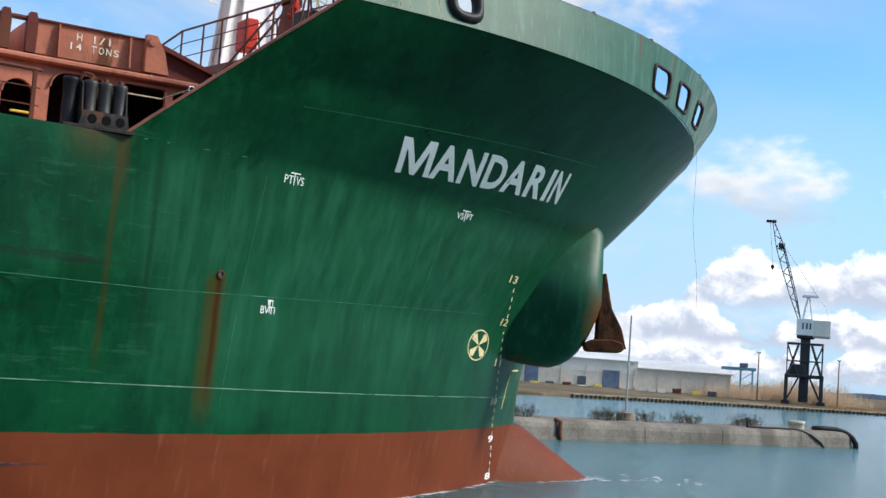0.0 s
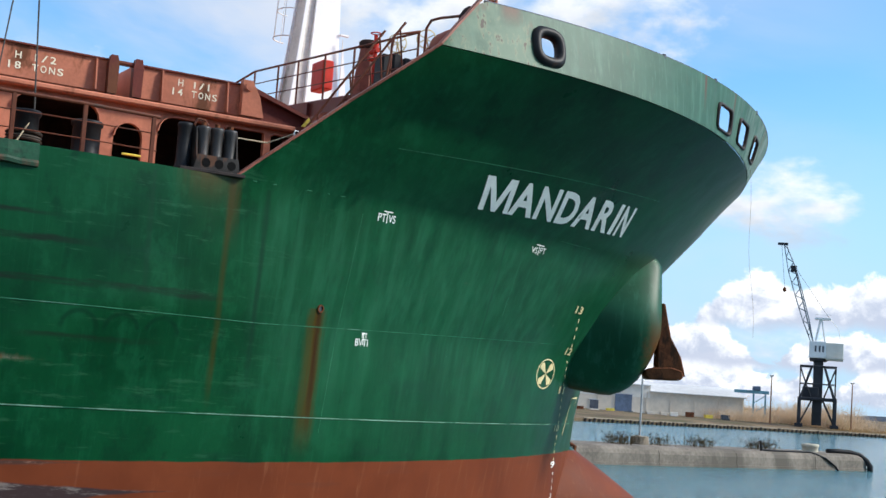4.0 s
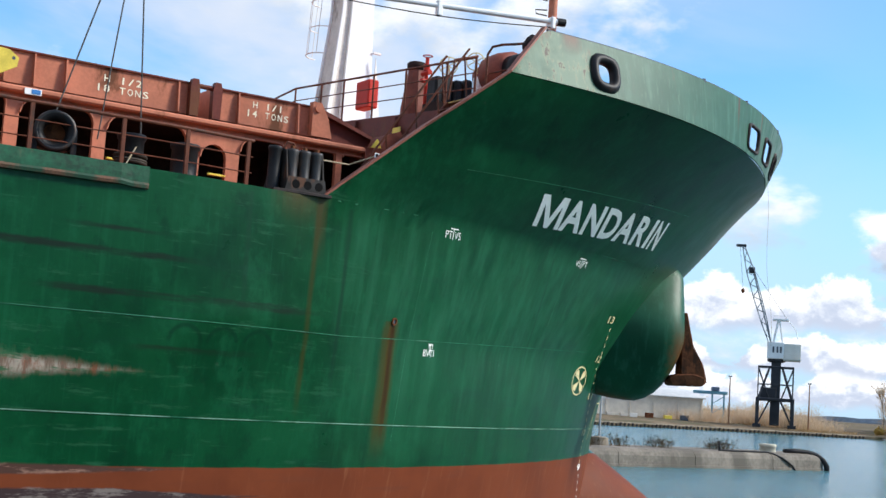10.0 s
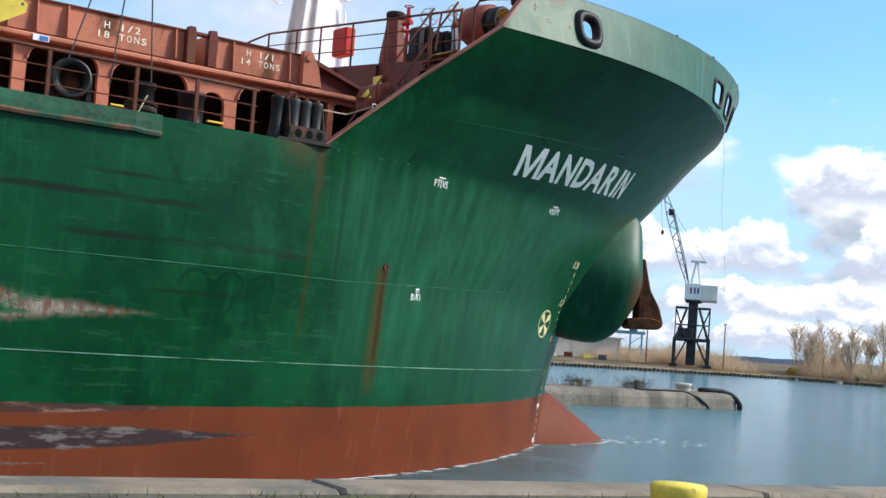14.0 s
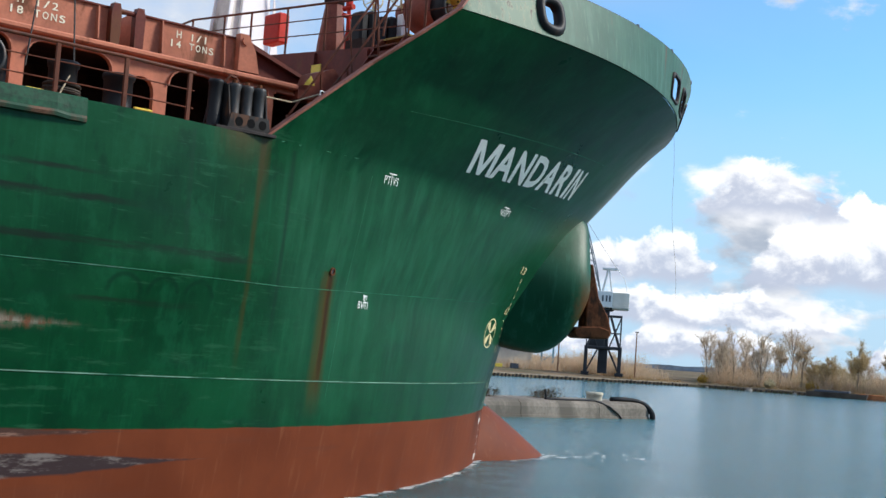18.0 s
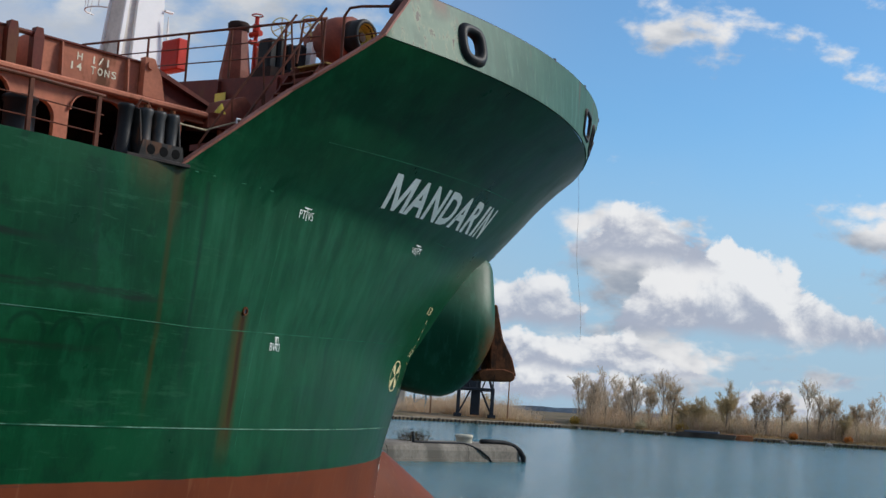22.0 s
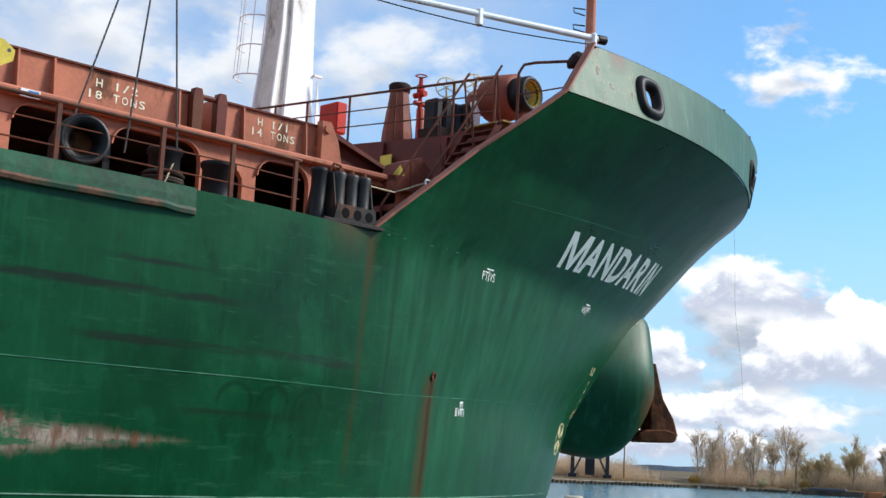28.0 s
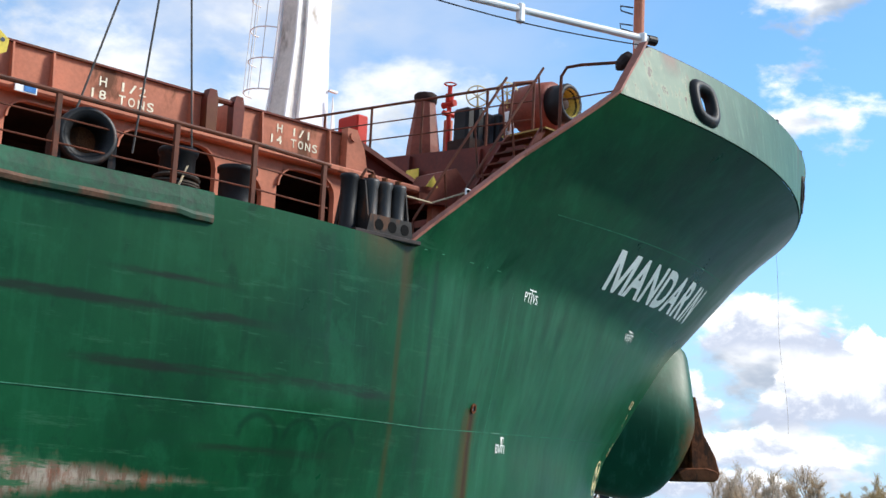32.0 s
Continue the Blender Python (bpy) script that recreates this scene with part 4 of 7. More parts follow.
    for k in range(16):
        f0, f1 = k / 16, (k + 1) / 16
        h = 1 if k % 2 else -1
        for v in (-1, 1):
            part("boom_lacing", one(rod, node(f0, h, v), node(f1, -h, v), 0.045, sides=5), m_blue_steel, boom)
    part("boom_head", one(box, tip + Vector((-1.3, -0.3, -0.1)), tip + Vector((0.5, 0.3, 0.35)), None, 0.06), m_steel, boom)
    part("boom_sheaves", one(box, heel + d * 0.76 + Vector((-0.2, -0.5, -0.6)), heel + d * 0.76 + Vector((0.9, 0.5, 0.5)), None, 0.1), m_steel, boom)
    part("luffing_wire", one(rod, (1.6, 0, 19.5), heel + d * 0.78 + across * 0.5, 0.035, sides=5), m_steel, ob)
    part("counterweight_link", one(pipe, [(1.9, 0, 19.2), (3.2, 0, 17.6), (3.8, 0, 15.2)], 0.06, 5), m_cab_white, ob)
    part("hoist_wire", one(rod, tip + Vector((-0.6, 0, 0)), (-6.4, 0, 24.6), 0.03, sides=5), m_steel, ob)
    part("hook_block", one(lathe, [(0.02, -0.4), (0.3, -0.1), (0.32, 0.3), (0.1, 0.55)], Matrix.Translation((-6.4, 0, 24.2)), 10), m_rust, ob)


crane()


# ---- shed on the far quay ----
def shed():
    ob = thing("warehouse", "long pale quayside warehouse with a low grey curved roof", "warehouse", at=Matrix.Translation((50.2, 252, 1.25)) @ Matrix.Rotation(radians(8), 4, "Z"))
    part("wall", one(box, (-62, 0, 0), (-0, 26, 4.2)), m_shed, ob)
    part("upper_wall", one(box, (-62, -0.05, 3.0), (-18, 26, 5.3)), m_shed_pale, ob)
    bm = bmesh.new()
    prism(bm, [(-0.4, 4.1), (-0.4, 4.3), (6, 5.6), (13, 6.1), (20, 5.6), (26.4, 4.3), (26.4, 4.1)], -18, 0.4, "x")
    part("roof", bm, m_shed_roof, ob)
    bm = bmesh.new()
    prism(bm, [(-0.4, 5.2), (-0.4, 5.4), (6, 6.4), (13, 6.9), (20, 6.4), (26.4, 5.4), (26.4, 5.2)], -62.4, -18, "x")
    part("roof", bm, m_shed_roof, ob)
    for x, w, h, mat in ((-23, 3.2, 3.4, m_blue_door), (-38, 2.6, 3.6, m_blue_door), (-28.5, 1.6, 2.0, m_dim), (-55, 3, 3.5, m_blue_door)):
        door = part("door", one(box, (x - w / 2, -0.12, 0), (x + w / 2, 0.1, h), None, 0.02), mat, ob)
        part("door_frame", one(box, (x - w / 2 - 0.2, -0.1, h), (x + w / 2 + 0.2, 0.05, h + 0.18)), m_shed_roof, door)
    for x in np.arange(-60, 0, 4.6):
        part("pilaster", one(box, (x - 0.12, -0.1, 0), (x + 0.12, 0.02, 4.1)), m_shed, ob)
    stair = part("gangway", one(prism, [(-52, 4.4), (-49, 4.4), (-45, 0.2), (-45.6, 0.2), (-49.4, 3.7), (-52, 3.7)], -1.6, -0.3, "y"), m_shed_pale, ob)
    random.seed(12)
    for k in range(18):
        x = -58 + k * 3.1 + random.uniform(-1, 1)
        crate = thing("quay_crate", "small stack of crates and drums on the far quay", "crate", "clutter on the far quay", at=Matrix.Translation((50.2, 252, 1.2)) @ Matrix.Rotation(radians(8), 4, "Z") @ Matrix.Translation((x, -4 - random.uniform(0, 5), 0)))
        part("box_body", one(box, (-0.7, -0.5, 0), (0.7, 0.5, random.uniform(0.4, 1.1)), None, 0.05), random.choice([m_rust, m_dim, m_shed, m_yellow, m_shed_pale]), crate)
    hoist = thing("blue_gantry", "pale blue steel gantry beside the warehouse", "gantry", at=Matrix.Translation((51.6, 250.5, 1.2)))
    for x in (0, 2.2):
        part("upright", one(box, (x - 0.14, -0.15, 0), (x + 0.14, 0.15, 5.6)), m_blue_pale, hoist)
    part("top_beam", one(box, (-3.6, -0.3, 5.2), (2.8, 0.3, 5.8), None, 0.05), m_blue_pale, hoist)
    for z in (1.6, 3.4):
        part("cross_bar", one(rod, (0, 0, z), (2.2, 0, z + 1.5), 0.08, sides=5), m_blue_pale, hoist)
    part("hoist_unit", one(box, (-0.2, -0.5, 5.8), (1.2, 0.5, 6.6), None, 0.08), m_blue_door, hoist)


shed()


def light_pole(x, y, h):
    ob = thing("light_pole", "tall thin brown lighting pole with a cross-arm", "pole", "lighting poles", at=Matrix.Translation((x, y, 1.1)))
    part("pole", one(rod, (0, 0, 0), (0, 0, h), 0.16, 0.09, 8), m_pole_brown, ob)
    part("cross_arm", one(box, (-0.3, -0.06, h - 0.2), (0.3, 0.06, h - 0.1)), m_pole, ob)
    for u in (-0.22, 0.22):
        part("lamp_head", one(box, (u - 0.12, -0.12, h - 0.1), (u + 0.12, 0.12, h + 0.06), None, 0.02), m_pole, ob)


light_pole(52.5, 240, 8.6)
light_pole(66.8, 240, 8.2)


# ---- trees and scrub ----
def grow(trunk, crown, height, seed, leaf=0, spread=0.5):
    """A trunk with upswept limbs from low down, and a crown of fine twigs with some leaves left."""
    rng = random.Random(seed)

    def spray(p, d, length, depth):
        e = p + (d + Vector((rng.gauss(0, 0.1), rng.gauss(0, 0.1), 0.05))).normalized() * length
        w = d.orthogonal().normalized() * (0.032 if depth == 0 else 0.022)
        for ww in (w, d.cross(w)):
            crown.faces.new([crown.verts.new(p - ww), crown.verts.new(p + ww), crown.verts.new(e)])
        for _ in range(leaf):
            c = p.lerp(e, rng.uniform(0.2, 1.1)) + Vector((rng.gauss(0, 0.12), rng.gauss(0, 0.12), rng.gauss(0, 0.12)))
            a, b = [Vector((rng.gauss(0, 1), rng.gauss(0, 1), rng.gauss(0, 1))).normalized() * 0.09 for _ in range(2)]
            crown.faces.new([crown.verts.new(c - a), crown.verts.new(c + b), crown.verts.new(c + a)])
        if depth < 2:
            for _ in range(5 if depth == 0 else 3):
                at = p.lerp(e, rng.uniform(0.25, 1.0))
                out = Vector((rng.gauss(0, 1), rng.gauss(0, 1), rng.gauss(0.2, 0.4))).normalized()
                spray(at, (d * 0.8 + out * 0.6).normalized(), length * rng.uniform(0.4, 0.65), depth + 1)

    lean = Vector((rng.gauss(0, 0.03), rng.gauss(0, 0.03), 1))
    for stem in range(rng.choice((1, 2, 3))):
        way = (lean + Vector((rng.gauss(0, 0.12), rng.gauss(0, 0.12), 0)) * (1 if stem else 0.2)).normalized()
        tall = height * (1.0 if stem == 0 else rng.uniform(0.6, 0.9))
        spine = [Vector((0, 0, -0.2)) + way * tall * f + Vector((rng.gauss(0, 0.1), rng.gauss(0, 0.1), 0)) * f * 2 for f in (0, 0.2, 0.45, 0.7, 0.95)]
        pipe(trunk, spine[:3], 0.1, 5)
        pipe(trunk, spine[2:], 0.05, 5)
        for _ in range(int(11 / (1 + 0.4 * stem))):
            f = rng.uniform(0.16, 0.9)
            k = min(3, int(f * 4))
            p = spine[k].lerp(spine[k + 1], f * 4 - k)
            out = Vector((rng.gauss(0, 1), rng.gauss(0, 1), 0)).normalized()
            d = (way * rng.uniform(0.7, 1.1) + out * spread * rng.uniform(0.6, 1.3)).normalized()
            n = tall * (0.5 - 0.28 * f) * rng.uniform(0.8, 1.2)
            pipe(trunk, [p, p + d * n], 0.03, 4)
            for _ in range(7):
                q = p + d * n * rng.uniform(0.3, 1.0)
                o2 = Vector((rng.gauss(0, 1), rng.gauss(0, 1), rng.gauss(0.3, 0.4))).normalized()
                spray(q, (d * 0.9 + o2 * 0.5).normalized(), n * rng.uniform(0.35, 0.6), 0)


TREE_KINDS = []
for seed, height, leaf, mat, words, spread in (
        (1, 8.0, 0, m_twig, "bare grey-brown poplar on the far bank", 0.42), (2, 8.2, 0, m_twig, "bare spreading tree on the far bank", 0.6),
        (3, 6.6, 0, m_twig, "slim tree with a few dry leaves", 0.35), (4, 7.8, 1, m_gold_twig, "thin golden autumn tree on the far bank", 0.38),
        (5, 5.0, 2, m_gold_twig, "low yellow-brown autumn tree", 0.6), (6, 6.2, 1, m_twig_brown, "brown half-bare tree on the far bank", 0.55)):
    trunk_bm, crown_bm = bmesh.new(), bmesh.new()
    grow(trunk_bm, crown_bm, height, seed, leaf, spread)
    kind_ob = thing("tree", words, "tree", "trees on the far bank")
    part("trunk", trunk_bm, m_trunk, kind_ob)
    part("crown", crown_bm, mat, kind_ob)
    TREE_KINDS.append(kind_ob)
TREES = [  # kind, degrees to the right of +y, metres inland, height against its kind
    (0, 17.6, 10, 1.0), (1, 18.3, 14, 0.9), (2, 19.2, 9, 1.15), (1, 19.75, 10, 1.08), (0, 20.1, 18, 0.9), (2, 20.8, 8, 1.0), (5, 21.6, 8, 1.0),
    (0, 22.0, 12, 1.02), (5, 22.4, 9, 1.05), (4, 23.0, 10, 0.9), (4, 23.5, 8, 1.05), (3, 24.65, 7, 1.0), (2, 25.0, 14, 0.75), (5, 25.9, 8, 0.95),
    (2, 26.3, 9, 0.8), (5, 26.8, 9, 1.0), (0, 27.85, 8, 1.0), (2, 28.3, 9, 0.85), (5, 28.75, 8, 0.95), (4, 29.3, 7, 0.85), (5, 29.8, 9, 0.85),
    (1, 31.0, 9, 0.9), (2, 31.8, 8, 1.0), (5, 17.0, 24, 0.7), (4, 16.2, 20, 0.75), (2, 18.9, 26, 0.8), (5, 20.4, 26, 0.75), (4, 24.1, 22, 0.8), (5, 27.2, 24, 0.85), (2, 30.3, 22, 0.9), (4, 15.2, 28, 0.7), (5, 33, 10, 1.0), (0, 34.5, 9, 1.0)]


def shore_at(degrees, d):
    """The place d metres inland on a line that leaves the quay at some degrees to the right."""
    best = min((on_shore(k / 900, d) for k in range(900)), key=lambda p: abs(math.atan2(p.x, p.y - 2) - radians(degrees)))
    return best


fill = random.Random(77)
for k in range(26):
    TREES.append((fill.choice((0, 1, 2, 2, 5, 5)), fill.uniform(16.5, 34.0), fill.uniform(12, 34), fill.uniform(0.5, 0.85)))
used_kinds = set()
random.seed(21)
for kind_n, degrees, d, tall in TREES:
    p = shore_at(degrees, d)
    m = Matrix.Translation((p.x, p.y, 0.8)) @ Matrix.Rotation(random.uniform(0, 6.28), 4, "Z") @ Matrix.Diagonal((tall * random.uniform(0.95, 1.2), tall * 1.05, tall * 1.1, 1))
    if kind_n in used_kinds:
        copy_thing(TREE_KINDS[kind_n], m)
    else:
        TREE_KINDS[kind_n].matrix_basis = m
        used_kinds.add(kind_n)


def scrub(name, words, material, count, s_from, s_to, near, far, low, high, lean, clump):
    """A brush belt of countless forked twigs, thick and thin by turns."""
    bm = bmesh.new()
    rng = random.Random(name)
    for _ in range(count):
        s, d = rng.uniform(s_from, s_to), rng.uniform(near, far)
        p = on_shore(s, d)
        full = noise.noise(Vector((p.x * clump, p.y * clump, 3.0))) * 0.9 + 0.5
        small = noise.noise(Vector((p.x * clump * 4, p.y * clump * 4, 8.0)))
        if rng.random() > full + 0.2 + 0.4 * small:
            continue
        h = rng.uniform(low, high) * (0.4 + 0.7 * max(0.0, full) + 0.35 * small)
        base = Vector((p.x, p.y, 0.5 + min(d, 25) * 0.035))
        for _ in range(3):
            tip = base + Vector((rng.gauss(0, lean) * h, rng.gauss(0, lean) * h, h * rng.uniform(0.55, 1.05)))
            a = rng.uniform(0, 6.28)
            w = Vector((math.cos(a), math.sin(a), 0)) * rng.uniform(0.025, 0.055)
            bm.faces.new([bm.verts.new(base - w), bm.verts.new(base + w), bm.verts.new(tip)])
            fork = base.lerp(tip, rng.uniform(0.4, 0.7))
            out = fork + Vector((rng.gauss(0, 0.25) * h, rng.gauss(0, 0.25) * h, rng.uniform(0.05, 0.3) * h))
            bm.faces.new([bm.verts.new(fork - w), bm.verts.new(fork + w), bm.verts.new(out)])
    ob = part(name, bm, material)
    return tagged(ob, words, "scrub", kind="stuff")


ALONG = [0.0]
for a, b in zip(SHORE, SHORE[1:]):
    ALONG.append(ALONG[-1] + math.dist(a, b))
PAST_CRANE = (ALONG[4] + 6) / ALONG[-1]
BY_CRANE = (ALONG[3] + 14) / ALONG[-1]
END = ALONG[-2] / ALONG[-1]
scrub("brush", "dense belt of bare brown brush along the far bank", m_scrub, 30000, PAST_CRANE, END, 5, 30, 1.8, 6.2, 0.26, 0.13)
scrub("undergrowth", "low dry grass and reeds along the far bank", m_reed, 7000, PAST_CRANE, END, 0.8, 8, 0.3, 1.0, 0.3, 0.15)
scrub("pale_brush", "pale grey-green willow brush", m_pale_brush, 8000, PAST_CRANE + 0.04, END, 8, 26, 1.8, 6.0, 0.24, 0.07)
scrub("gold_brush", "patches of yellow autumn brush", m_gold_twig, 4500, PAST_CRANE, END, 5, 26, 1.2, 4.0, 0.3, 0.08)
scrub("quay_brush", "autumn brush and small trees behind the crane", m_scrub, 9000, BY_CRANE, PAST_CRANE + 0.03, 16, 60, 1.0, 4.2, 0.3, 0.06)
def bank(degrees, d):
    p = shore_at(degrees, d)
    return (p.x, p.y, 0.7)


for name, at, size, mat, words in (
        ("bush", (52.0, 262, 1.2), 3.0, m_green_leaf, "rounded dull green bush by the warehouse"), ("bush", (58.5, 262, 1.2), 3.4, m_green_leaf, "dark green bush behind the crane"),
        ("bush", (61.5, 264, 1.2), 2.6, m_orange, "orange autumn bush behind the crane"), ("bush", bank(18.1, 6), 1.9, m_gold_leaf, "yellow autumn bush on the bank"),
        ("bush", bank(27.4, 3), 1.5, m_orange, "orange autumn bush on the bank"), ("bush", bank(29.5, 3), 1.5, m_orange, "orange autumn bush on the bank"),
        ("bush", bank(21.2, 3), 2.1, m_pale_brush, "pale grey-green bush at the water"), ("bush", bank(22.9, 6), 2.2, m_gold_leaf, "yellow autumn bush among brush"),
        ("bush", bank(31.2, 5), 1.8, m_gold_leaf, "yellow autumn bush on the bank")):
    rng = random.Random(words + str(at))
    stems, leaves = bmesh.new(), bmesh.new()
    for _ in range(14):
        tip = Vector((rng.gauss(0, 0.35), rng.gauss(0, 0.35), rng.uniform(0.4, 0.8))) * size * 0.8
        rod(stems, (tip.x * 0.2, tip.y * 0.2, 0), tip, 0.04, 0.015, 5)
    for _ in range(700):
        v = Vector((rng.gauss(0, 1), rng.gauss(0, 1), rng.gauss(0, 1))).normalized()
        c = Vector((v.x * 0.62, v.y * 0.62, 0.5 + v.z * 0.46)) * size * rng.uniform(0.55, 1.0) * (0.85 + 0.3 * noise.noise(v * 2.2))
        a = Vector((rng.gauss(0, 1), rng.gauss(0, 1), rng.gauss(0, 1))).normalized() * 0.16
        b = a.orthogonal().normalized() * 0.12
        leaves.faces.new([leaves.verts.new(c - a), leaves.verts.new(c + b), leaves.verts.new(c + a), leaves.verts.new(c - b)])
    bush = thing(name, words, "bush", "bushes on the far bank", at=Matrix.Translation(at))
    part("stems", stems, m_trunk, bush)
    part("leaves", leaves, mat, bush)

barge = thing("barge", "low rusty work barge moored at the far bank", "barge", at=Matrix.Translation((*shore_at(24.3, -2.2), 0)) @ Matrix.Rotation(radians(-30), 4, "Z"))
part("barge_hull", one(prism, [(-6.5, -0.4), (3.2, -0.4), (3.6, 0.9), (-6.8, 0.9)], -1.8, 1.8, "y"), m_pile, barge)
part("deck_load", one(box, (-5.5, -1.4, 0.9), (0.5, 1.4, 1.25), None, 0.05), m_dim, barge)
flat = thing("rusty_pontoon", "small orange-rusted pontoon beside the barge", "pontoon", at=Matrix.Translation((*shore_at(25.3, -2.0), 0)) @ Matrix.Rotation(radians(-20), 4, "Z"))
part("float_body", one(box, (-2.6, -1.4, -0.4), (2.2, 1.4, 0.95), None, 0.06), m_orange_rust, flat)
random.seed(31)
for k in range(26):
    s = PAST_CRANE + 0.03 + 0.012 * k
    p = on_shore(s, -0.3)
    r = random.uniform(0.35, 0.8)
    bm = bmesh.new()
    bmesh.ops.create_icosphere(bm, subdivisions=1, radius=r)
    for v in bm.verts:
        v.co *= 1 + 0.35 * noise.noise(v.co * 2 + Vector((k, 0, 0)))
        v.co.z *= 0.6
    rock = part("shore_rock", bm, m_rock)
    rock.location = (p.x + random.uniform(-1, 1), p.y + random.uniform(-1, 1), 0.15)
    tagged(rock, "grey shore rock at the water's edge", "rock", "rocks on the far bank")


# far wooded skyline, the haze put into its blue-grey colour
def skyline():
    bm = bmesh.new()
    last = None
    for k in range(260):
        a = radians(-70 + k * 0.6)
        x, y = 1500 * math.sin(a), 1500 * math.cos(a)
        h = 8 + 5 * noise.noise(Vector((k * 0.11, 0, 0))) + 2.5 * noise.noise(Vector((k * 0.9, 1, 0)))
        pair = [bm.verts.new((x, y, -1)), bm.verts.new((x, y, 3 + h * 0.55))]
        if last:
            bm.faces.new([last[0], pair[0], pair[1], last[1]])
        last = pair
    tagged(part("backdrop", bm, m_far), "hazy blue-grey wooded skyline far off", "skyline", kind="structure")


skyline()

# ---- the ship: x ahead, y to port, z up from the water, metres ----
CENTRE = 9.6
LEVELS = [  # z, half breadth, start of the taper, stem, power, fullness
    (-1.5, 10.9, -22, 3, 2, 1), (0, 10.9, -20, 2.6, 2.1, 1), (1.6, 10.9, -19, 2.6, 2.05, 0.95),
    (4, 10.9, -15, 2.7, 1.29, 0.68), (6.5, 10.9, -15.76, 4.76, 1.54, 0.65), (8, 11.05, -15.39, 6.48, 2.28, 0.77),
    (9.3, 11.4, -9.5, 7.95, 2.35, 0.93), (10.6, 11.08, -9.5, 9.05, 2.4, 0.94)]
AFT = -95.0


def level(z):
    z = min(max(z, LEVELS[0][0]), LEVELS[-1][0])
    for a, b in zip(LEVELS, LEVELS[1:]):
        if z <= b[0]:
            f = (z - a[0]) / (b[0] - a[0])
            return [p + (q - p) * f for p, q in zip(a, b)][1:]
    return list(LEVELS[-1][1:])


def breadth(x, z):
    """Half breadth of the hull at a place."""
    b, start, stem, power, full = level(z)
    u = min(max((x - start) / (stem - start), 0.0), 1.0)
    return b * (1 - u ** power) ** full


def top_of(x):
    """Height of the side plating: main deck, the slope up, the knuckle under the forecastle bulwark."""
    if x < -12.85:
        return 6.40
    return min(9.28, 6.40 + (x + 12.85) / 3.45 * 2.88)


def rim(x):
    """Top of the forecastle bulwark."""
    return 10.40 + 0.010 * (x + 8.5)


def side(x, z, out=0.0):
    """The y of the starboard plating, moved out by some metres."""
    return CENTRE - breadth(x, z) - out


def hull():
    """Both sides of the plating, column by column, drawn forward to the stem."""
    bm = bmesh.new()
    tops = list(np.linspace(AFT, -24, 10)) + list(np.linspace(-23, -12.85, 20)) + list(np.linspace(-12.4, -9.4, 7))
    tops += list(np.linspace(-9, 5, 30)) + list(np.linspace(5.4, 7.9, 14))
    rows = 44
    for hand in (1, -1):
        grid = []
        for x0 in tops:
            high = top_of(x0)
            full = level(high)[2]
            lead = max(0.0, (x0 + 24) / (full + 24))
            column = []
            for r in range(rows + 1):
                z = -1.5 + (high + 1.5) * r / rows
                here = level(z)[2]
                x = min(x0 + lead * lead * (here - full), here)
                column.append(bm.verts.new((x, CENTRE - hand * breadth(x, z), z)))
            grid.append(column)
        for a, b in zip(grid, grid[1:]):
            for r in range(rows):
                q = [a[r], b[r], b[r + 1], a[r + 1]]
                bm.faces.new(q if hand > 0 else q[::-1])
        end = grid[0]
        mid = [bm.verts.new((AFT, CENTRE, v.co.z)) for v in end]
        for r in range(rows):
            q = [mid[r], end[r], end[r + 1], mid[r + 1]]
            bm.faces.new(q if hand > 0 else q[::-1])
    bmesh.ops.remove_doubles(bm, verts=bm.verts, dist=0.004)
    ob = part("hull", bm, m_hull, ship, "green hull with rust-red boot topping, scraped and streaked", True)
    ob.data.materials.append(m_deck)
    thick = ob.modifiers.new("plate", "SOLIDIFY")
    thick.thickness, thick.offset, thick.material_offset = 0.05, -1, 1
    even = ob.modifiers.new("even_normals", "WEIGHTED_NORMAL")
    even.weight = 100
    return ob


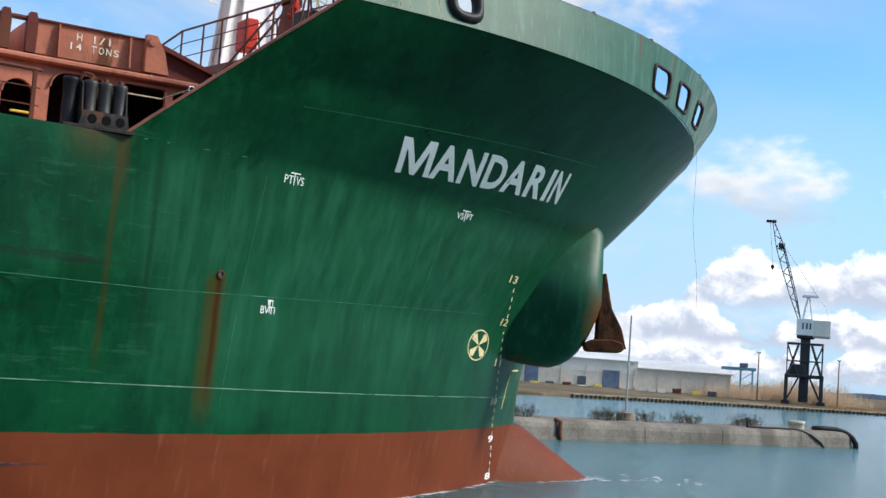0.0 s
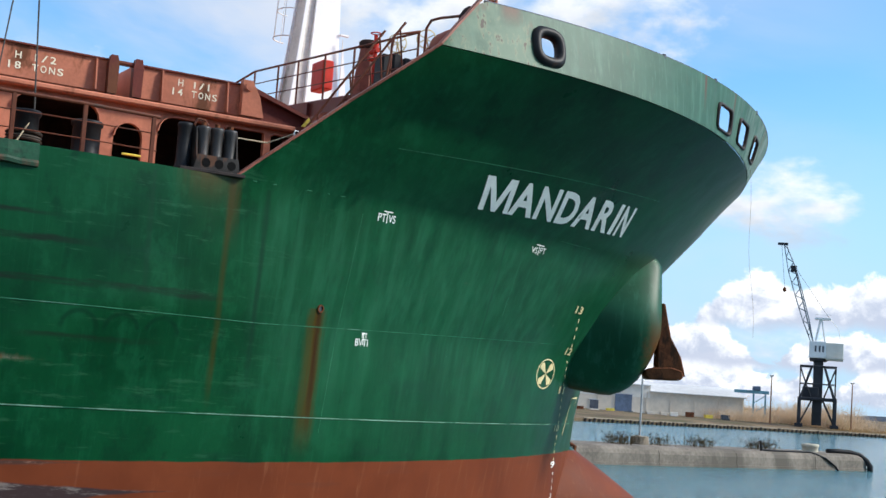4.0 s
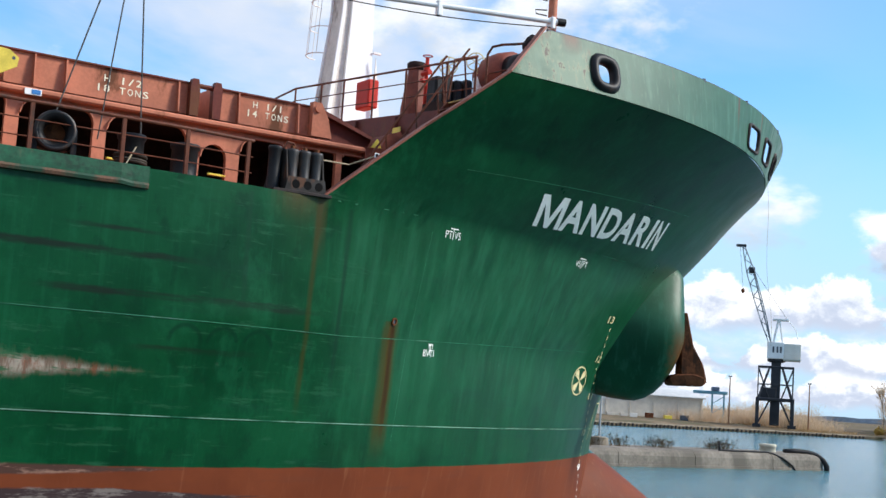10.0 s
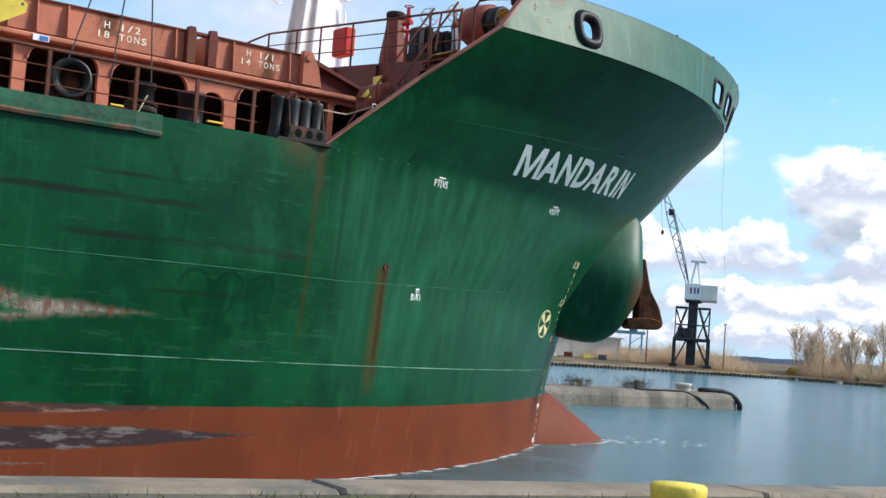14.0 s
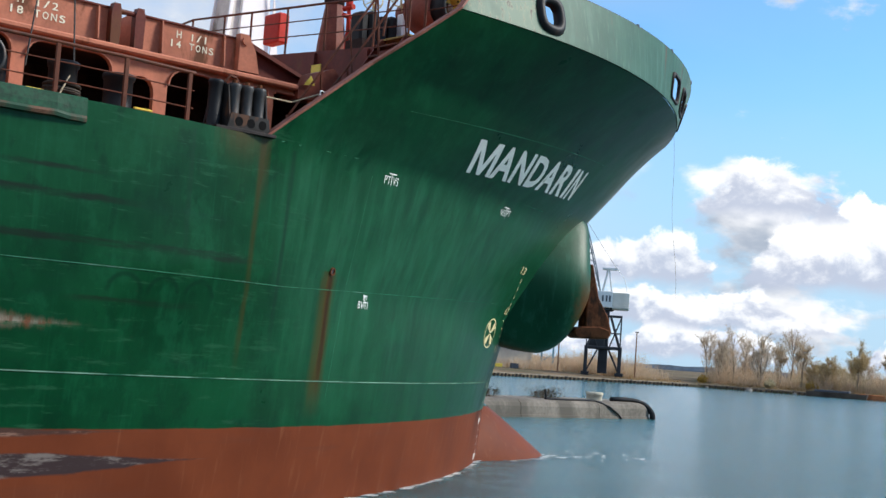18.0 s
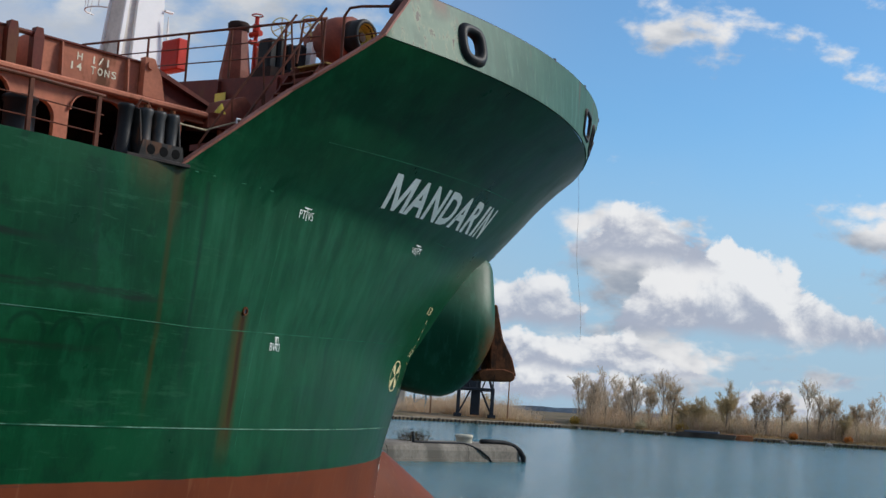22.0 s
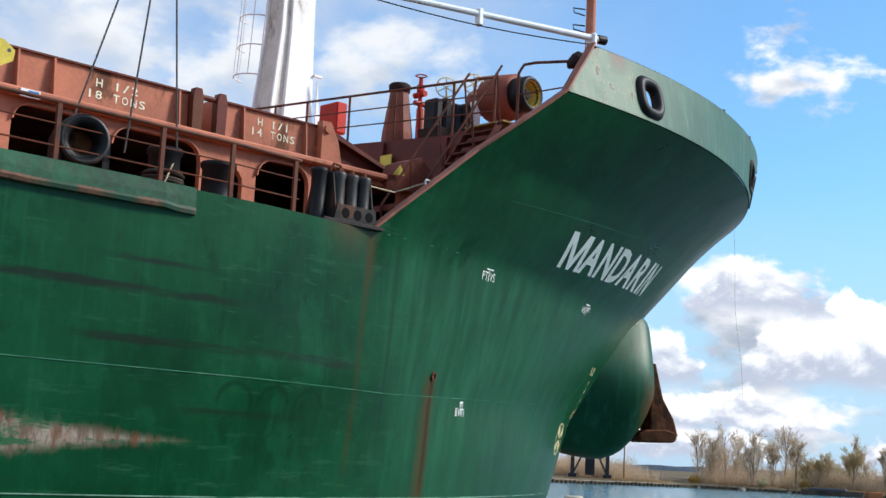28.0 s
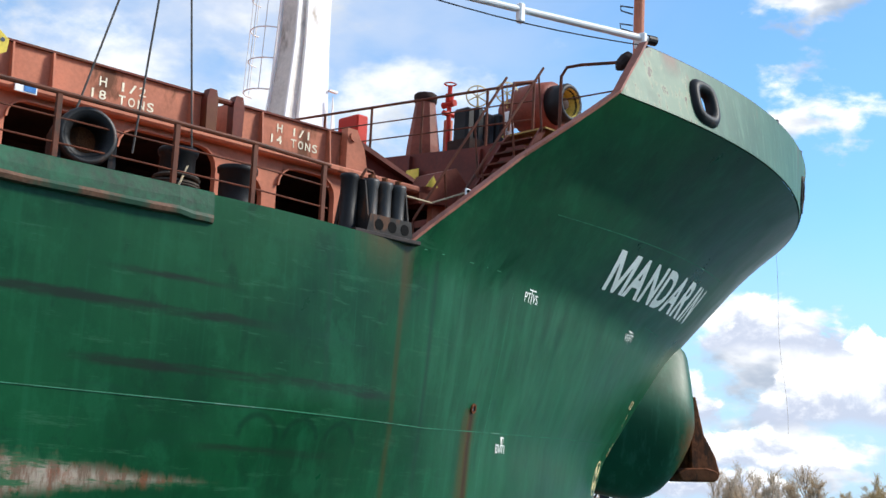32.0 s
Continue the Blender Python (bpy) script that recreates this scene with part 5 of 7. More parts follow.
def bulwark():
    """Forecastle bulwark with its openings cut through; it leans a little inboard."""
    bm = bmesh.new()
    cuts = [-7.12, -6.58]
    for x, w in PORTS:
        cuts += [x - w / 2, x + w / 2]
    xs = sorted(set(list(np.linspace(-8.3, 5, 28)) + list(np.linspace(5.4, 7.9, 14)) + cuts))
    levels = [0.0, 0.15, 0.21, 0.6, 0.65, 1.0]
    for hand in (1, -1):
        grid = []
        for x in [-9.4, -9.1, -8.8, -8.5] + xs:
            column = []
            for f in levels:
                z = 9.3 + (rim(x) - 9.3) * f
                if x < -8.3:
                    z = min(z, 9.3 + (x + 9.4) / 1.0 * 1.12 + 0.001 * f)
                grow = max(0.0, (x - 2) / 5.9)
                px = x + grow * (level(z)[2] - level(9.3)[2]) * 0.9
                column.append(bm.verts.new((px, CENTRE - hand * (breadth(px, z) + 0.004), z)))
            grid.append(column)
        names = [-9.4, -9.1, -8.8, -8.5] + xs
        for n, (a, b) in enumerate(zip(grid, grid[1:])):
            mid = (names[n] + names[n + 1]) / 2
            for r in range(len(levels) - 1):
                f = (levels[r] + levels[r + 1]) / 2
                if abs(mid + 6.85) < 0.27 and 0.21 < f < 0.65:
                    continue
                if any(abs(mid - x) < w / 2 for x, w in PORTS) and 0.15 < f < 0.6:
                    continue
                q = [a[r], b[r], b[r + 1], a[r + 1]]
                bm.faces.new(q if hand > 0 else q[::-1])
    bmesh.ops.remove_doubles(bm, verts=bm.verts, dist=0.003)
    ob = part("bulwark", bm, m_bulwark, ship, "weathered pale green bulwark with rust stains", True)
    ob.data.materials.append(m_deck)
    thick = ob.modifiers.new("plate", "SOLIDIFY")
    thick.thickness, thick.offset, thick.material_offset = 0.04, -1, 1
    even = ob.modifiers.new("even_normals", "WEIGHTED_NORMAL")
    even.weight = 100
    return ob


PORTS = [(-0.2, 1.0), (1.3, 0.95), (2.95, 0.9)]
ship = thing("cargo_ship", "green and red steel bulk carrier with a scraped and rust-streaked hull", "ship")
hull_ob = hull()
bulwark_ob = bulwark()


def on_side(x, z, out=0.0):
    """A place on the starboard plating, moved out along its normal."""
    e = 0.05
    dx = (side(x + e, z) - side(x - e, z)) / (2 * e)
    dz = (side(x, z + e) - side(x, z - e)) / (2 * e)
    n = Vector((dx, -1, dz)).normalized()
    return Vector((x, side(x, z), z)) + n * out, n


def strip(bm, points, width, out):
    """A painted line or welded seam along points (x, z) on the plating, raised a little."""
    last = None
    for k, (x, z) in enumerate(points):
        a, b = points[max(k - 1, 0)], points[min(k + 1, len(points) - 1)]
        d = Vector((b[0] - a[0], b[1] - a[1])).normalized()
        n = Vector((-d.y, d.x)) * (width / 2)
        pair = [bm.verts.new(on_side(x + n.x, z + n.y, out)[0]), bm.verts.new(on_side(x - n.x, z - n.y, out)[0])]
        if last:
            bm.faces.new([last[0], pair[0], pair[1], last[1]])
        last = pair


def text_mesh(words, bold=0.0, shear=0.0):
    """Words as a flat bmesh, one unit high, from 0 to its width along x."""
    curve = bpy.data.curves.new("words", "FONT")
    curve.body, curve.offset, curve.shear, curve.resolution_u = words, bold, shear, 3
    ob = bpy.data.objects.new("words", curve)
    scene.collection.objects.link(ob)
    bpy.context.view_layer.update()
    data = bpy.data.meshes.new_from_object(ob.evaluated_get(bpy.context.evaluated_depsgraph_get()))
    bm = bmesh.new()
    bm.from_mesh(data)
    bpy.data.objects.remove(ob)
    bpy.data.curves.remove(curve)
    bpy.data.meshes.remove(data)
    xs, ys = [v.co.x for v in bm.verts], [v.co.y for v in bm.verts]
    lo, hi, base, top = min(xs), max(xs), min(ys), max(ys)
    for v in bm.verts:
        v.co = Vector(((v.co.x - lo) / (hi - lo), (v.co.y - base) / (top - base), 0))
    return bm


def letter_m():
    """A heavy M with straight sides, one unit square."""
    bm = bmesh.new()
    outline = [(0, 0), (0, 1), (0.24, 1), (0.5, 0.3), (0.76, 1), (1, 1), (1, 0), (0.83, 0), (0.83, 0.7), (0.575, 0), (0.425, 0), (0.17, 0.7), (0.17, 0)]
    bm.faces.new([bm.verts.new((x, y, 0)) for x, y in outline])
    return bm


def painted_words(name, words, low, high_end, height, lean, material, parent, bold=0.0, out=0.006):
    """Words painted on the plating: from (x, z) to (x, z) along the foot."""
    bm = letter_m() if words == "M" else text_mesh(words, bold)
    bmesh.ops.triangulate(bm, faces=bm.faces)
    for _ in range(2):
        long = [e for e in bm.edges if e.calc_length() > 0.05]
        if long:
            bmesh.ops.subdivide_edges(bm, edges=long, cuts=1)
            bmesh.ops.triangulate(bm, faces=bm.faces)
    for v in bm.verts:
        u, w = v.co.x, v.co.y
        x = low[0] + u * (high_end[0] - low[0]) + w * lean
        z = low[1] + u * (high_end[1] - low[1]) + w * height
        v.co = on_side(x, z, out)[0]
    bmesh.ops.recalc_face_normals(bm, faces=bm.faces)
    return part(name, bm, material, parent)


# the name, letter by letter
LETTERS = [("M", 0.0, 0.165), ("A", 0.165, 0.305), ("N", 0.315, 0.435), ("D", 0.455, 0.575), ("A", 0.575, 0.715), ("R", 0.73, 0.845), ("I", 0.865, 0.895), ("N", 0.915, 1.0)]
NAME_A, NAME_B, NAME_H = (-6.94, 6.74), (-1.2, 6.98), 0.63
for letter, a, b in LETTERS:
    f = [(NAME_A[0] + (NAME_B[0] - NAME_A[0]) * u, NAME_A[1] + (NAME_B[1] - NAME_A[1]) * u) for u in (a, b)]
    painted_words("letter", letter, f[0], f[1], NAME_H, -0.15, m_letter, hull_ob, bold=0.03)


# marks, seams and draught figures
for points, name, wide in (
        ([(x, 2.30) for x in np.linspace(-40, 1.2, 260)], "white_line", 0.018),):
    bm = bmesh.new()
    strip(bm, points, wide, 0.012)
    part(name, bm, m_seam_pale, hull_ob)
for points in (
        [(x, 3.94 + 0.036 * max(0, x + 12)) for x in np.linspace(-40, -1.6, 200)],
        [(x, 6.40 + 0.016 * (x + 13)) for x in np.linspace(-12.8, -2.2, 80)],
        [(x, 7.45 + 0.05 * (x + 9.5)) for x in np.linspace(-9.6, -0.5, 70)],
        [(-9.95 - 0.05 * k, 6.2 - 0.6 * k) for k in range(8)],
        [(-19.74, 6.0 - 0.35 * k) for k in range(13)],
        [(-4.9 - 0.02 * k, 6.1 - 0.3 * k) for k in range(8)]):
    bm = bmesh.new()
    strip(bm, points, 0.013 if abs(points[1][0] - points[0][0]) > 0.06 else 0.008, 0.010)
    part("weld_seam", bm, m_seam, hull_ob)


def small_mark(at, wide, rows):
    """A painted shorthand mark: a capped post between figures."""
    x, z = at
    bm = bmesh.new()
    strip(bm, [(x - wide * 0.22, z + 0.11), (x + wide * 0.3, z + 0.11)], 0.02, 0.008)
    strip(bm, [(x, z + 0.11), (x, z - 0.11)], 0.02, 0.008)
    part("post_mark", bm, m_letter, hull_ob)
    for words, u0, u1, v0, v1 in rows:
        painted_words("mark_letters", words, (x + wide * u0, z + v0), (x + wide * u1, z + v0), v1 - v0, 0.0, m_letter, hull_ob, bold=0.0)


small_mark((-9.32, 6.22), 0.46, [("PT", -0.5, -0.05, -0.09, 0.06), ("VS", 0.1, 0.5, -0.09, 0.06)])
small_mark((-4.34, 6.25), 0.56, [("VS", -0.5, -0.08, -0.08, 0.05), ("PT", 0.1, 0.5, -0.06, 0.07)])
small_mark((-19.97, 5.62), 0.34, [("PT", 0.12, 0.75, -0.09, 0.03)])
small_mark((-9.39, 3.86), 0.28, [("PT", -0.15, 0.4, 0.02, 0.14), ("BVTI", -0.75, 0.5, -0.14, 0.0)])


def thruster_sign():
    """Round cream sign with a four-bladed screw."""
    bm = bmesh.new()
    cx, cz, r = -2.05, 3.56, 0.36
    ring = [(cx + r * 1.45 * math.cos(a), cz + r * math.sin(a)) for a in np.linspace(0, 2 * math.pi, 33)]
    strip(bm, ring, 0.035, 0.009)
    for k in range(4):
        a = math.pi / 4 + k * math.pi / 2
        pts = []
        for d, f in ((-0.35, 0.85), (0.0, 0.95), (0.35, 0.85)):
            pts.append((cx + f * r * 1.45 * math.cos(a + d), cz + f * r * math.sin(a + d)))
        vs = [bm.verts.new(on_side(x, z, 0.009)[0]) for x, z in [(cx, cz)] + pts]
        bm.faces.new(vs)
    part("thruster_sign", bm, m_cream, hull_ob, "round cream bow thruster sign")


thruster_sign()
MARKS_X = {8: 0.5, 9: 0.3, 10: -0.05, 11: -0.5, 12: -0.85, 13: -1.35}
for metre, x in MARKS_X.items():
    z = metre - 7.9
    painted_words("draught_figure", str(metre % 100), (x - 0.34, z), (x + 0.06, z), 0.18, 0.0, m_cream if metre > 9 else m_letter, hull_ob, bold=0.02, out=0.01)
    if metre < 13:
        nxt = MARKS_X[metre + 1]
        for k in range(1, 5):
            f = k / 5
            bm = bmesh.new()
            zz, xx = z + f, x + (nxt - x) * f
            strip(bm, [(xx, zz), (xx + (nxt - x) * 0.09, zz + 0.09)], 0.05, 0.01)
            part("draught_tick", bm, m_cream if metre > 8 else m_letter, hull_ob)
bm = bmesh.new()
strip(bm, [(0.6, 1.98), (0.55, 3.0), (1.3, 3.03), (1.27, 2.8)], 0.05, 0.01)
part("bulb_mark", bm, m_cream, hull_ob)


# drain opening with a lip, above the long rust run
def scupper(x, z):
    at, n = on_side(x, z, 0.0)
    turn = Matrix.Translation(at) @ n.to_track_quat("Z", "Y").to_matrix().to_4x4()
    part("scupper", one(lathe, [(0.045, -0.02), (0.05, 0.03), (0.075, 0.03), (0.08, -0.01)], turn, 16), m_rust, hull_ob)
    part("scupper_hole", one(lathe, [(0.0, 0.006), (0.05, 0.006)], turn, 16), m_dim, hull_ob)


scupper(-10.64, 4.33)
scupper(-19.9, 4.3)


# bulb under the stem
def bulb():
    bm = bmesh.new()
    rings = []
    for k in range(18):
        x = -1.0 + 6.75 * (k / 17) ** 0.85
        f = min(1.0, max(0.0, (x + 1) / 6.75))
        top = 1.75 - max(0.0, x - 2.1) * 0.54 + 0.10 * math.sin(math.pi * f)
        wide = 1.75 * math.sqrt(max(0.0, 1 - f ** 2.2)) + 0.015
        low = -3.2
        mid, half = (top + low) / 2, (top - low) / 2
        ring = []
        for n in range(24):
            a = 2 * math.pi * n / 24
            ring.append(bm.verts.new((x, CENTRE + wide * math.copysign(abs(math.cos(a)) ** 1.3, math.cos(a)), mid + half * math.sin(a))))
        rings.append(ring)
    for a, b in zip(rings, rings[1:]):
        for n in range(24):
            bm.faces.new([a[n], a[(n + 1) % 24], b[(n + 1) % 24], b[n]])
    bm.faces.new(rings[-1])
    bmesh.ops.recalc_face_normals(bm, faces=bm.faces)
    part("bulbous_bow", bm, m_hull, ship, "red painted bulb just breaking the water", True)


bulb()


# anchor pod and anchor
POD_WAY = Vector((0.82, -0.54, -0.16)).normalized()
POD_ACROSS = Vector((0.55, 0.835, 0.0)).normalized()
POD_FACE = Vector((1.95, 5.1, 0.0))


def pod_place(along, across, z):
    return POD_FACE + POD_WAY * along + POD_ACROSS * across + Vector((0, 0, z))


def pod():
    """Drop-shaped anchor bolster: round below, drawn to a point above."""
    bm = bmesh.new()
    rings = []
    for along, size, lift in ((-3.6, 1.18, 0.25), (-2.6, 1.13, 0.15), (-1.7, 1.1, 0.08), (-1.1, 1.06, 0.03), (-0.7, 1.02, 0.0), (-0.4, 0.95, 0.0), (-0.2, 0.86, 0.0), (-0.07, 0.74, 0.0), (0.0, 0.58, 0.0)):
        ring = []
        for k in range(40):
            a = 2 * math.pi * k / 40
            c, s = math.cos(a), math.sin(a)
            z = 4.95 + (2.05 * s if s > 0 else 1.95 * s) * (size if s < 0 else 0.6 + 0.4 * size) + lift
            w = (1.3 * c if c > 0 else 1.05 * c) * size * (1 - max(0.0, s) ** 1.5 * 0.6)
            # the lower front falls back under the anchor
            tuck = 0.3 * max(0.0, 4.9 - z) ** 1.3 * max(0.0, 1 + along / 2.6)
            ring.append(bm.verts.new(pod_place(along - tuck, w, z)))
        rings.append(ring)
    for a, b in zip(rings, rings[1:]):
        for n in range(40):
            bm.faces.new([a[n], a[(n + 1) % 40], b[(n + 1) % 40], b[n]])
    bm.faces.new(rings[-1])
    bmesh.ops.recalc_face_normals(bm, faces=bm.faces)
    return part("anchor_pod", bm, m_pod, ship, "bulging green anchor bolster, rusty where the anchor rubs", True)


pod_ob = pod()


def anchor():
    """Stockless anchor housed against the pod: crown below, two flukes standing up."""
    base = part("anchor", one(box, (-0.16, -0.16, 0.1), (0.14, 0.16, 1.5), None, 0.04), m_rust, ship, "heavily rusted stockless anchor hauled up against the bolster")
    base.matrix_local = Matrix((
        (POD_WAY.x, POD_ACROSS.x, 0.0, 1.95), (POD_WAY.y, POD_ACROSS.y, 0.0, 4.97),
        (0.0, 0.0, 1.0, 3.72), (0, 0, 0, 1)))
    crown = bmesh.new()
    prism(crown, [(-0.42, 0.0), (-0.45, 0.12), (-0.25, 0.24), (0.25, 0.28), (0.55, 0.2), (0.6, 0.05), (0.5, -0.06), (-0.36, -0.08)], -0.48, 0.48, "y")
    bmesh.ops.bevel(crown, geom=list(crown.edges), offset=0.04, segments=1, affect="EDGES")
    part("crown", crown, m_rust, base)
    for hand in (-1, 1):
        fluke = bmesh.new()
        prism(fluke, [(-0.12, 0.2), (0.62, 0.1), (0.5, 0.55), (0.22, 1.05), (0.10, 1.6), (0.03, 1.95), (-0.06, 1.95), (-0.12, 1.2)], -0.09, 0.09, "y")
        for v in fluke.verts:
            f = min(1.0, max(0.0, v.co.z / 1.95))
            v.co.y *= 1.25 - 0.85 * f
            v.co.y += hand * (0.36 - 0.1 * f)
        bmesh.ops.bevel(fluke, geom=list(fluke.edges), offset=0.025, segments=1, affect="EDGES")
        part("fluke", fluke, m_rust, base)
        rib = bmesh.new()
        prism(rib, [(0.1, 0.15), (0.66, 0.05), (0.3, 0.9), (0.12, 1.3)], hand * 0.2 - 0.05, hand * 0.2 + 0.05, "y")
        part("rib", rib, m_rust, base)
    shackle = bmesh.new()
    pipe(shackle, [(-0.12, -0.18, 1.45), (-0.14, -0.2, 1.75), (-0.15, 0.0, 1.92), (-0.14, 0.2, 1.75), (-0.12, 0.18, 1.45)], 0.06)
    part("shackle", shackle, m_rust, base)


anchor()


# bulwark fittings
def at_bulwark(x, f, out=0.0):
    """Frame on the bulwark: z out of the plating, y up it."""
    z = 9.3 + (rim(x) - 9.3) * f
    e = 0.1
    p = Vector((x, side(x, z), z))
    along = (Vector((x + e, side(x + e, z), z)) - Vector((x - e, side(x - e, z), z))).normalized()
    up = (Vector((x, side(x, z + e), z + e)) - Vector((x, side(x, z - e), z - e))).normalized()
    n = along.cross(up).normalized()
    m = Matrix((along, up, n)).transposed().to_4x4()
    m.translation = p + n * out
    return m


ring = part("mooring_hole_ring", one(lathe, [(0.24, -0.1), (0.22, 0.0), (0.24, 0.06), (0.3, 0.11), (0.38, 0.1), (0.44, 0.03), (0.44, -0.05)], None, 32), m_black, bulwark_ob, "round black cast mooring hole", True)
for v in ring.data.vertices:
    r0 = math.hypot(v.co.x, v.co.y)
    fat = (abs(v.co.x / r0) ** 3 + abs(v.co.y / r0) ** 3) ** (-1 / 3)
    v.co = at_bulwark(-6.85, 0.43) @ Vector((v.co.x * fat * 0.96, v.co.y * fat * 0.96, v.co.z))


def port_frame(x):
    """Rounded cast frame round a mooring opening."""
    bm = bmesh.new()
    half_w, half_h, r = 0.52, 0.29, 0.15
    path = []
    for cx, cy, a0 in ((half_w - r, half_h - r, 0), (-half_w + r, half_h - r, 90), (-half_w + r, -half_h + r, 180), (half_w - r, -half_h + r, 270)):
        for k in range(4):
            a = radians(a0 + 30 * k)
            path.append((cx + r * math.cos(a), cy + r * math.sin(a)))
    loops = []
    for scale_by, z in ((0.9, -0.04), (0.9, 0.02), (0.96, 0.04), (1.1, 0.035), (1.12, -0.02)):
        loops.append([bm.verts.new((u * scale_by, v * scale_by, z)) for u, v in path])
    n = len(path)
    for a, b in zip(loops, loops[1:]):
        for k in range(n):
            bm.faces.new([a[k], a[(k + 1) % n], b[(k + 1) % n], b[k]])
    bmesh.ops.transform(bm, matrix=at_bulwark(x, 0.375), verts=bm.verts)
    part("mooring_port_frame", bm, m_port, bulwark_ob, "dark rounded cast frame of a mooring opening", True)


for x, w in PORTS:
    port_frame(x)
bm = bmesh.new()
pipe(bm, [(x, side(x, rim(x)) + 0.03, rim(x)) for x in np.linspace(-8.35, 7.6, 60)], 0.028, 6)
part("bulwark_cap", bm, m_dim, bulwark_ob)
bm = bmesh.new()
slope = [(x, top_of(x)) for x in np.linspace(-12.85, -9.4, 10)] + [(-9.06, 9.68), (-8.7, 10.08), (-8.4, 10.42)]
for (xa, za), (xb, zb) in zip(slope, slope[1:]):
    a, b = Vector((xa, side(xa, za) + 0.03, za + 0.02)), Vector((xb, side(xb, zb) + 0.03, zb + 0.02))
    d = (b - a).normalized()
    up = Vector((0, 1, 0)).cross(d).normalized()
    quad = []
    for p in (a, b):
        quad.append([bm.verts.new(p + Vector((0, y, 0)) + up * h) for y, h in ((-0.075, 0.0), (0.09, 0.0), (0.09, -0.04), (-0.075, -0.04))])
    for k in range(4):
        bm.faces.new([quad[0][k], quad[0][(k + 1) % 4], quad[1][(k + 1) % 4], quad[1][k]])
bmesh.ops.remove_doubles(bm, verts=bm.verts, dist=0.03)
bmesh.ops.recalc_face_normals(bm, faces=bm.faces)
part("sloping_cap_rail", bm, m_cap, hull_ob, "red-brown capping along the sloping bulwark edge")
for x in (-3.2, -0.9, 2.2):
    bm = bmesh.new()
    p = Vector((x, side(x, rim(x)) + 0.02, rim(x)))
    box(bm, p + Vector((-0.035, -0.03, -0.05)), p + Vector((0.035, 0.03, 0.05)), None, 0.01)
    part("bulwark_lug", bm, m_dim, bulwark_ob)

# hanging line from the bow
bm = bmesh.new()
p0 = Vector((3.6, side(3.6, 9.4) - 0.05, 9.4))
pipe(bm, [p0 + Vector((0.05 * math.sin(k * 0.9), 0.04 * math.sin(k * 0.5) - 0.03 * k, -0.45 * k)) for k in range(11)], 0.004, 5)
part("hanging_line", bm, m_rope, ship, "thin line hanging from the bow")


# small bow wave at the bulb
def bow_wave():
    bm = bmesh.new()
    rng = random.Random(44)
    for _ in range(50):
        f = rng.random() ** 1.6
        x = 5.0 + 4.5 * f + rng.gauss(0, 0.15)
        y = CENTRE - 0.3 - 0.5 * f + rng.gauss(0, 0.25 + 0.7 * f)
        r = rng.uniform(0.02, 0.08)
        vs = [bm.verts.new((x + r * 1.8 * math.cos(a) * rng.uniform(0.6, 1.2), y + r * math.sin(a) * rng.uniform(0.6, 1.2), 0.012 + rng.uniform(0, 0.01))) for a in np.linspace(0, 5.2, 6)]
        bm.faces.new(vs)
    for k in range(120):
        x = rng.uniform(-14, 5.0)
        y = (side(x, 0.0) if x < 2.4 else CENTRE - 1.6 * (1 - ((x - 2) / 3.6) ** 2)) - abs(rng.gauss(0, 0.1)) - 0.03
        r = rng.uniform(0.03, 0.09)
        vs = [bm.verts.new((x + r * 2.5 * math.cos(a), y + r * math.sin(a) * 0.6, 0.01 + 0.004 * (k % 3))) for a in np.linspace(0, 5.2, 6)]
        bm.faces.new(vs)
    tagged(part("bow_wave", bm, m_foam, ship, "thin white foam at the bow"), kind="stuff")


bow_wave()


# ---- decks and deck gear ----
def deck_plate(name, x_from, x_to, z, steps, material, drop=0.0):
    bm = bmesh.new()
    rows = []
    for x in np.linspace(x_from, x_to, steps):
        half = max(0.02, breadth(x, z) - 0.06)
        rows.append([bm.verts.new((x, CENTRE - half, z)), bm.verts.new((x, CENTRE, z + drop)), bm.verts.new((x, CENTRE + half, z))])
    for a, b in zip(rows, rows[1:]):
        for k in (0, 1):
            bm.faces.new([a[k], b[k], b[k + 1], a[k + 1]])
    ob = part(name, bm, material, ship)
    thick = ob.modifiers.new("plate", "SOLIDIFY")
    thick.thickness = 0.03
    return ob


deck_plate("main_deck", AFT + 0.1, -8.2, 6.22, 30, m_deck)
deck_plate("forecastle_deck", -8.3, 7.3, 9.14, 30, m_deck, 0.3)


def wall_top(y):
    """Top of the forecastle's after wall, rising to the middle."""
    return 9.2 + 0.075 * min(max(y - 0.9, 0.0), 8.7 - max(0.0, y - 9.6))


bm = bmesh.new()
edges = [(side(-8.33, z) + 0.07, z) for z in np.linspace(6.25, 9.2, 8)]
outline = edges[::-1] + [(2 * CENTRE - y, z) for y, z in edges] + [(18.3, wall_top(18.3)), (9.6, wall_top(9.6)), (1.0, wall_top(1.0))]
prism(bm, outline, -8.36, -8.30, "x")
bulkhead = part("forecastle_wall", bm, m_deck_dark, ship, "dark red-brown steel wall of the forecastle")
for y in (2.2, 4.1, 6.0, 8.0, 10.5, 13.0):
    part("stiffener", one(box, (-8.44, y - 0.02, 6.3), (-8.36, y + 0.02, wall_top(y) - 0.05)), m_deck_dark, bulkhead)


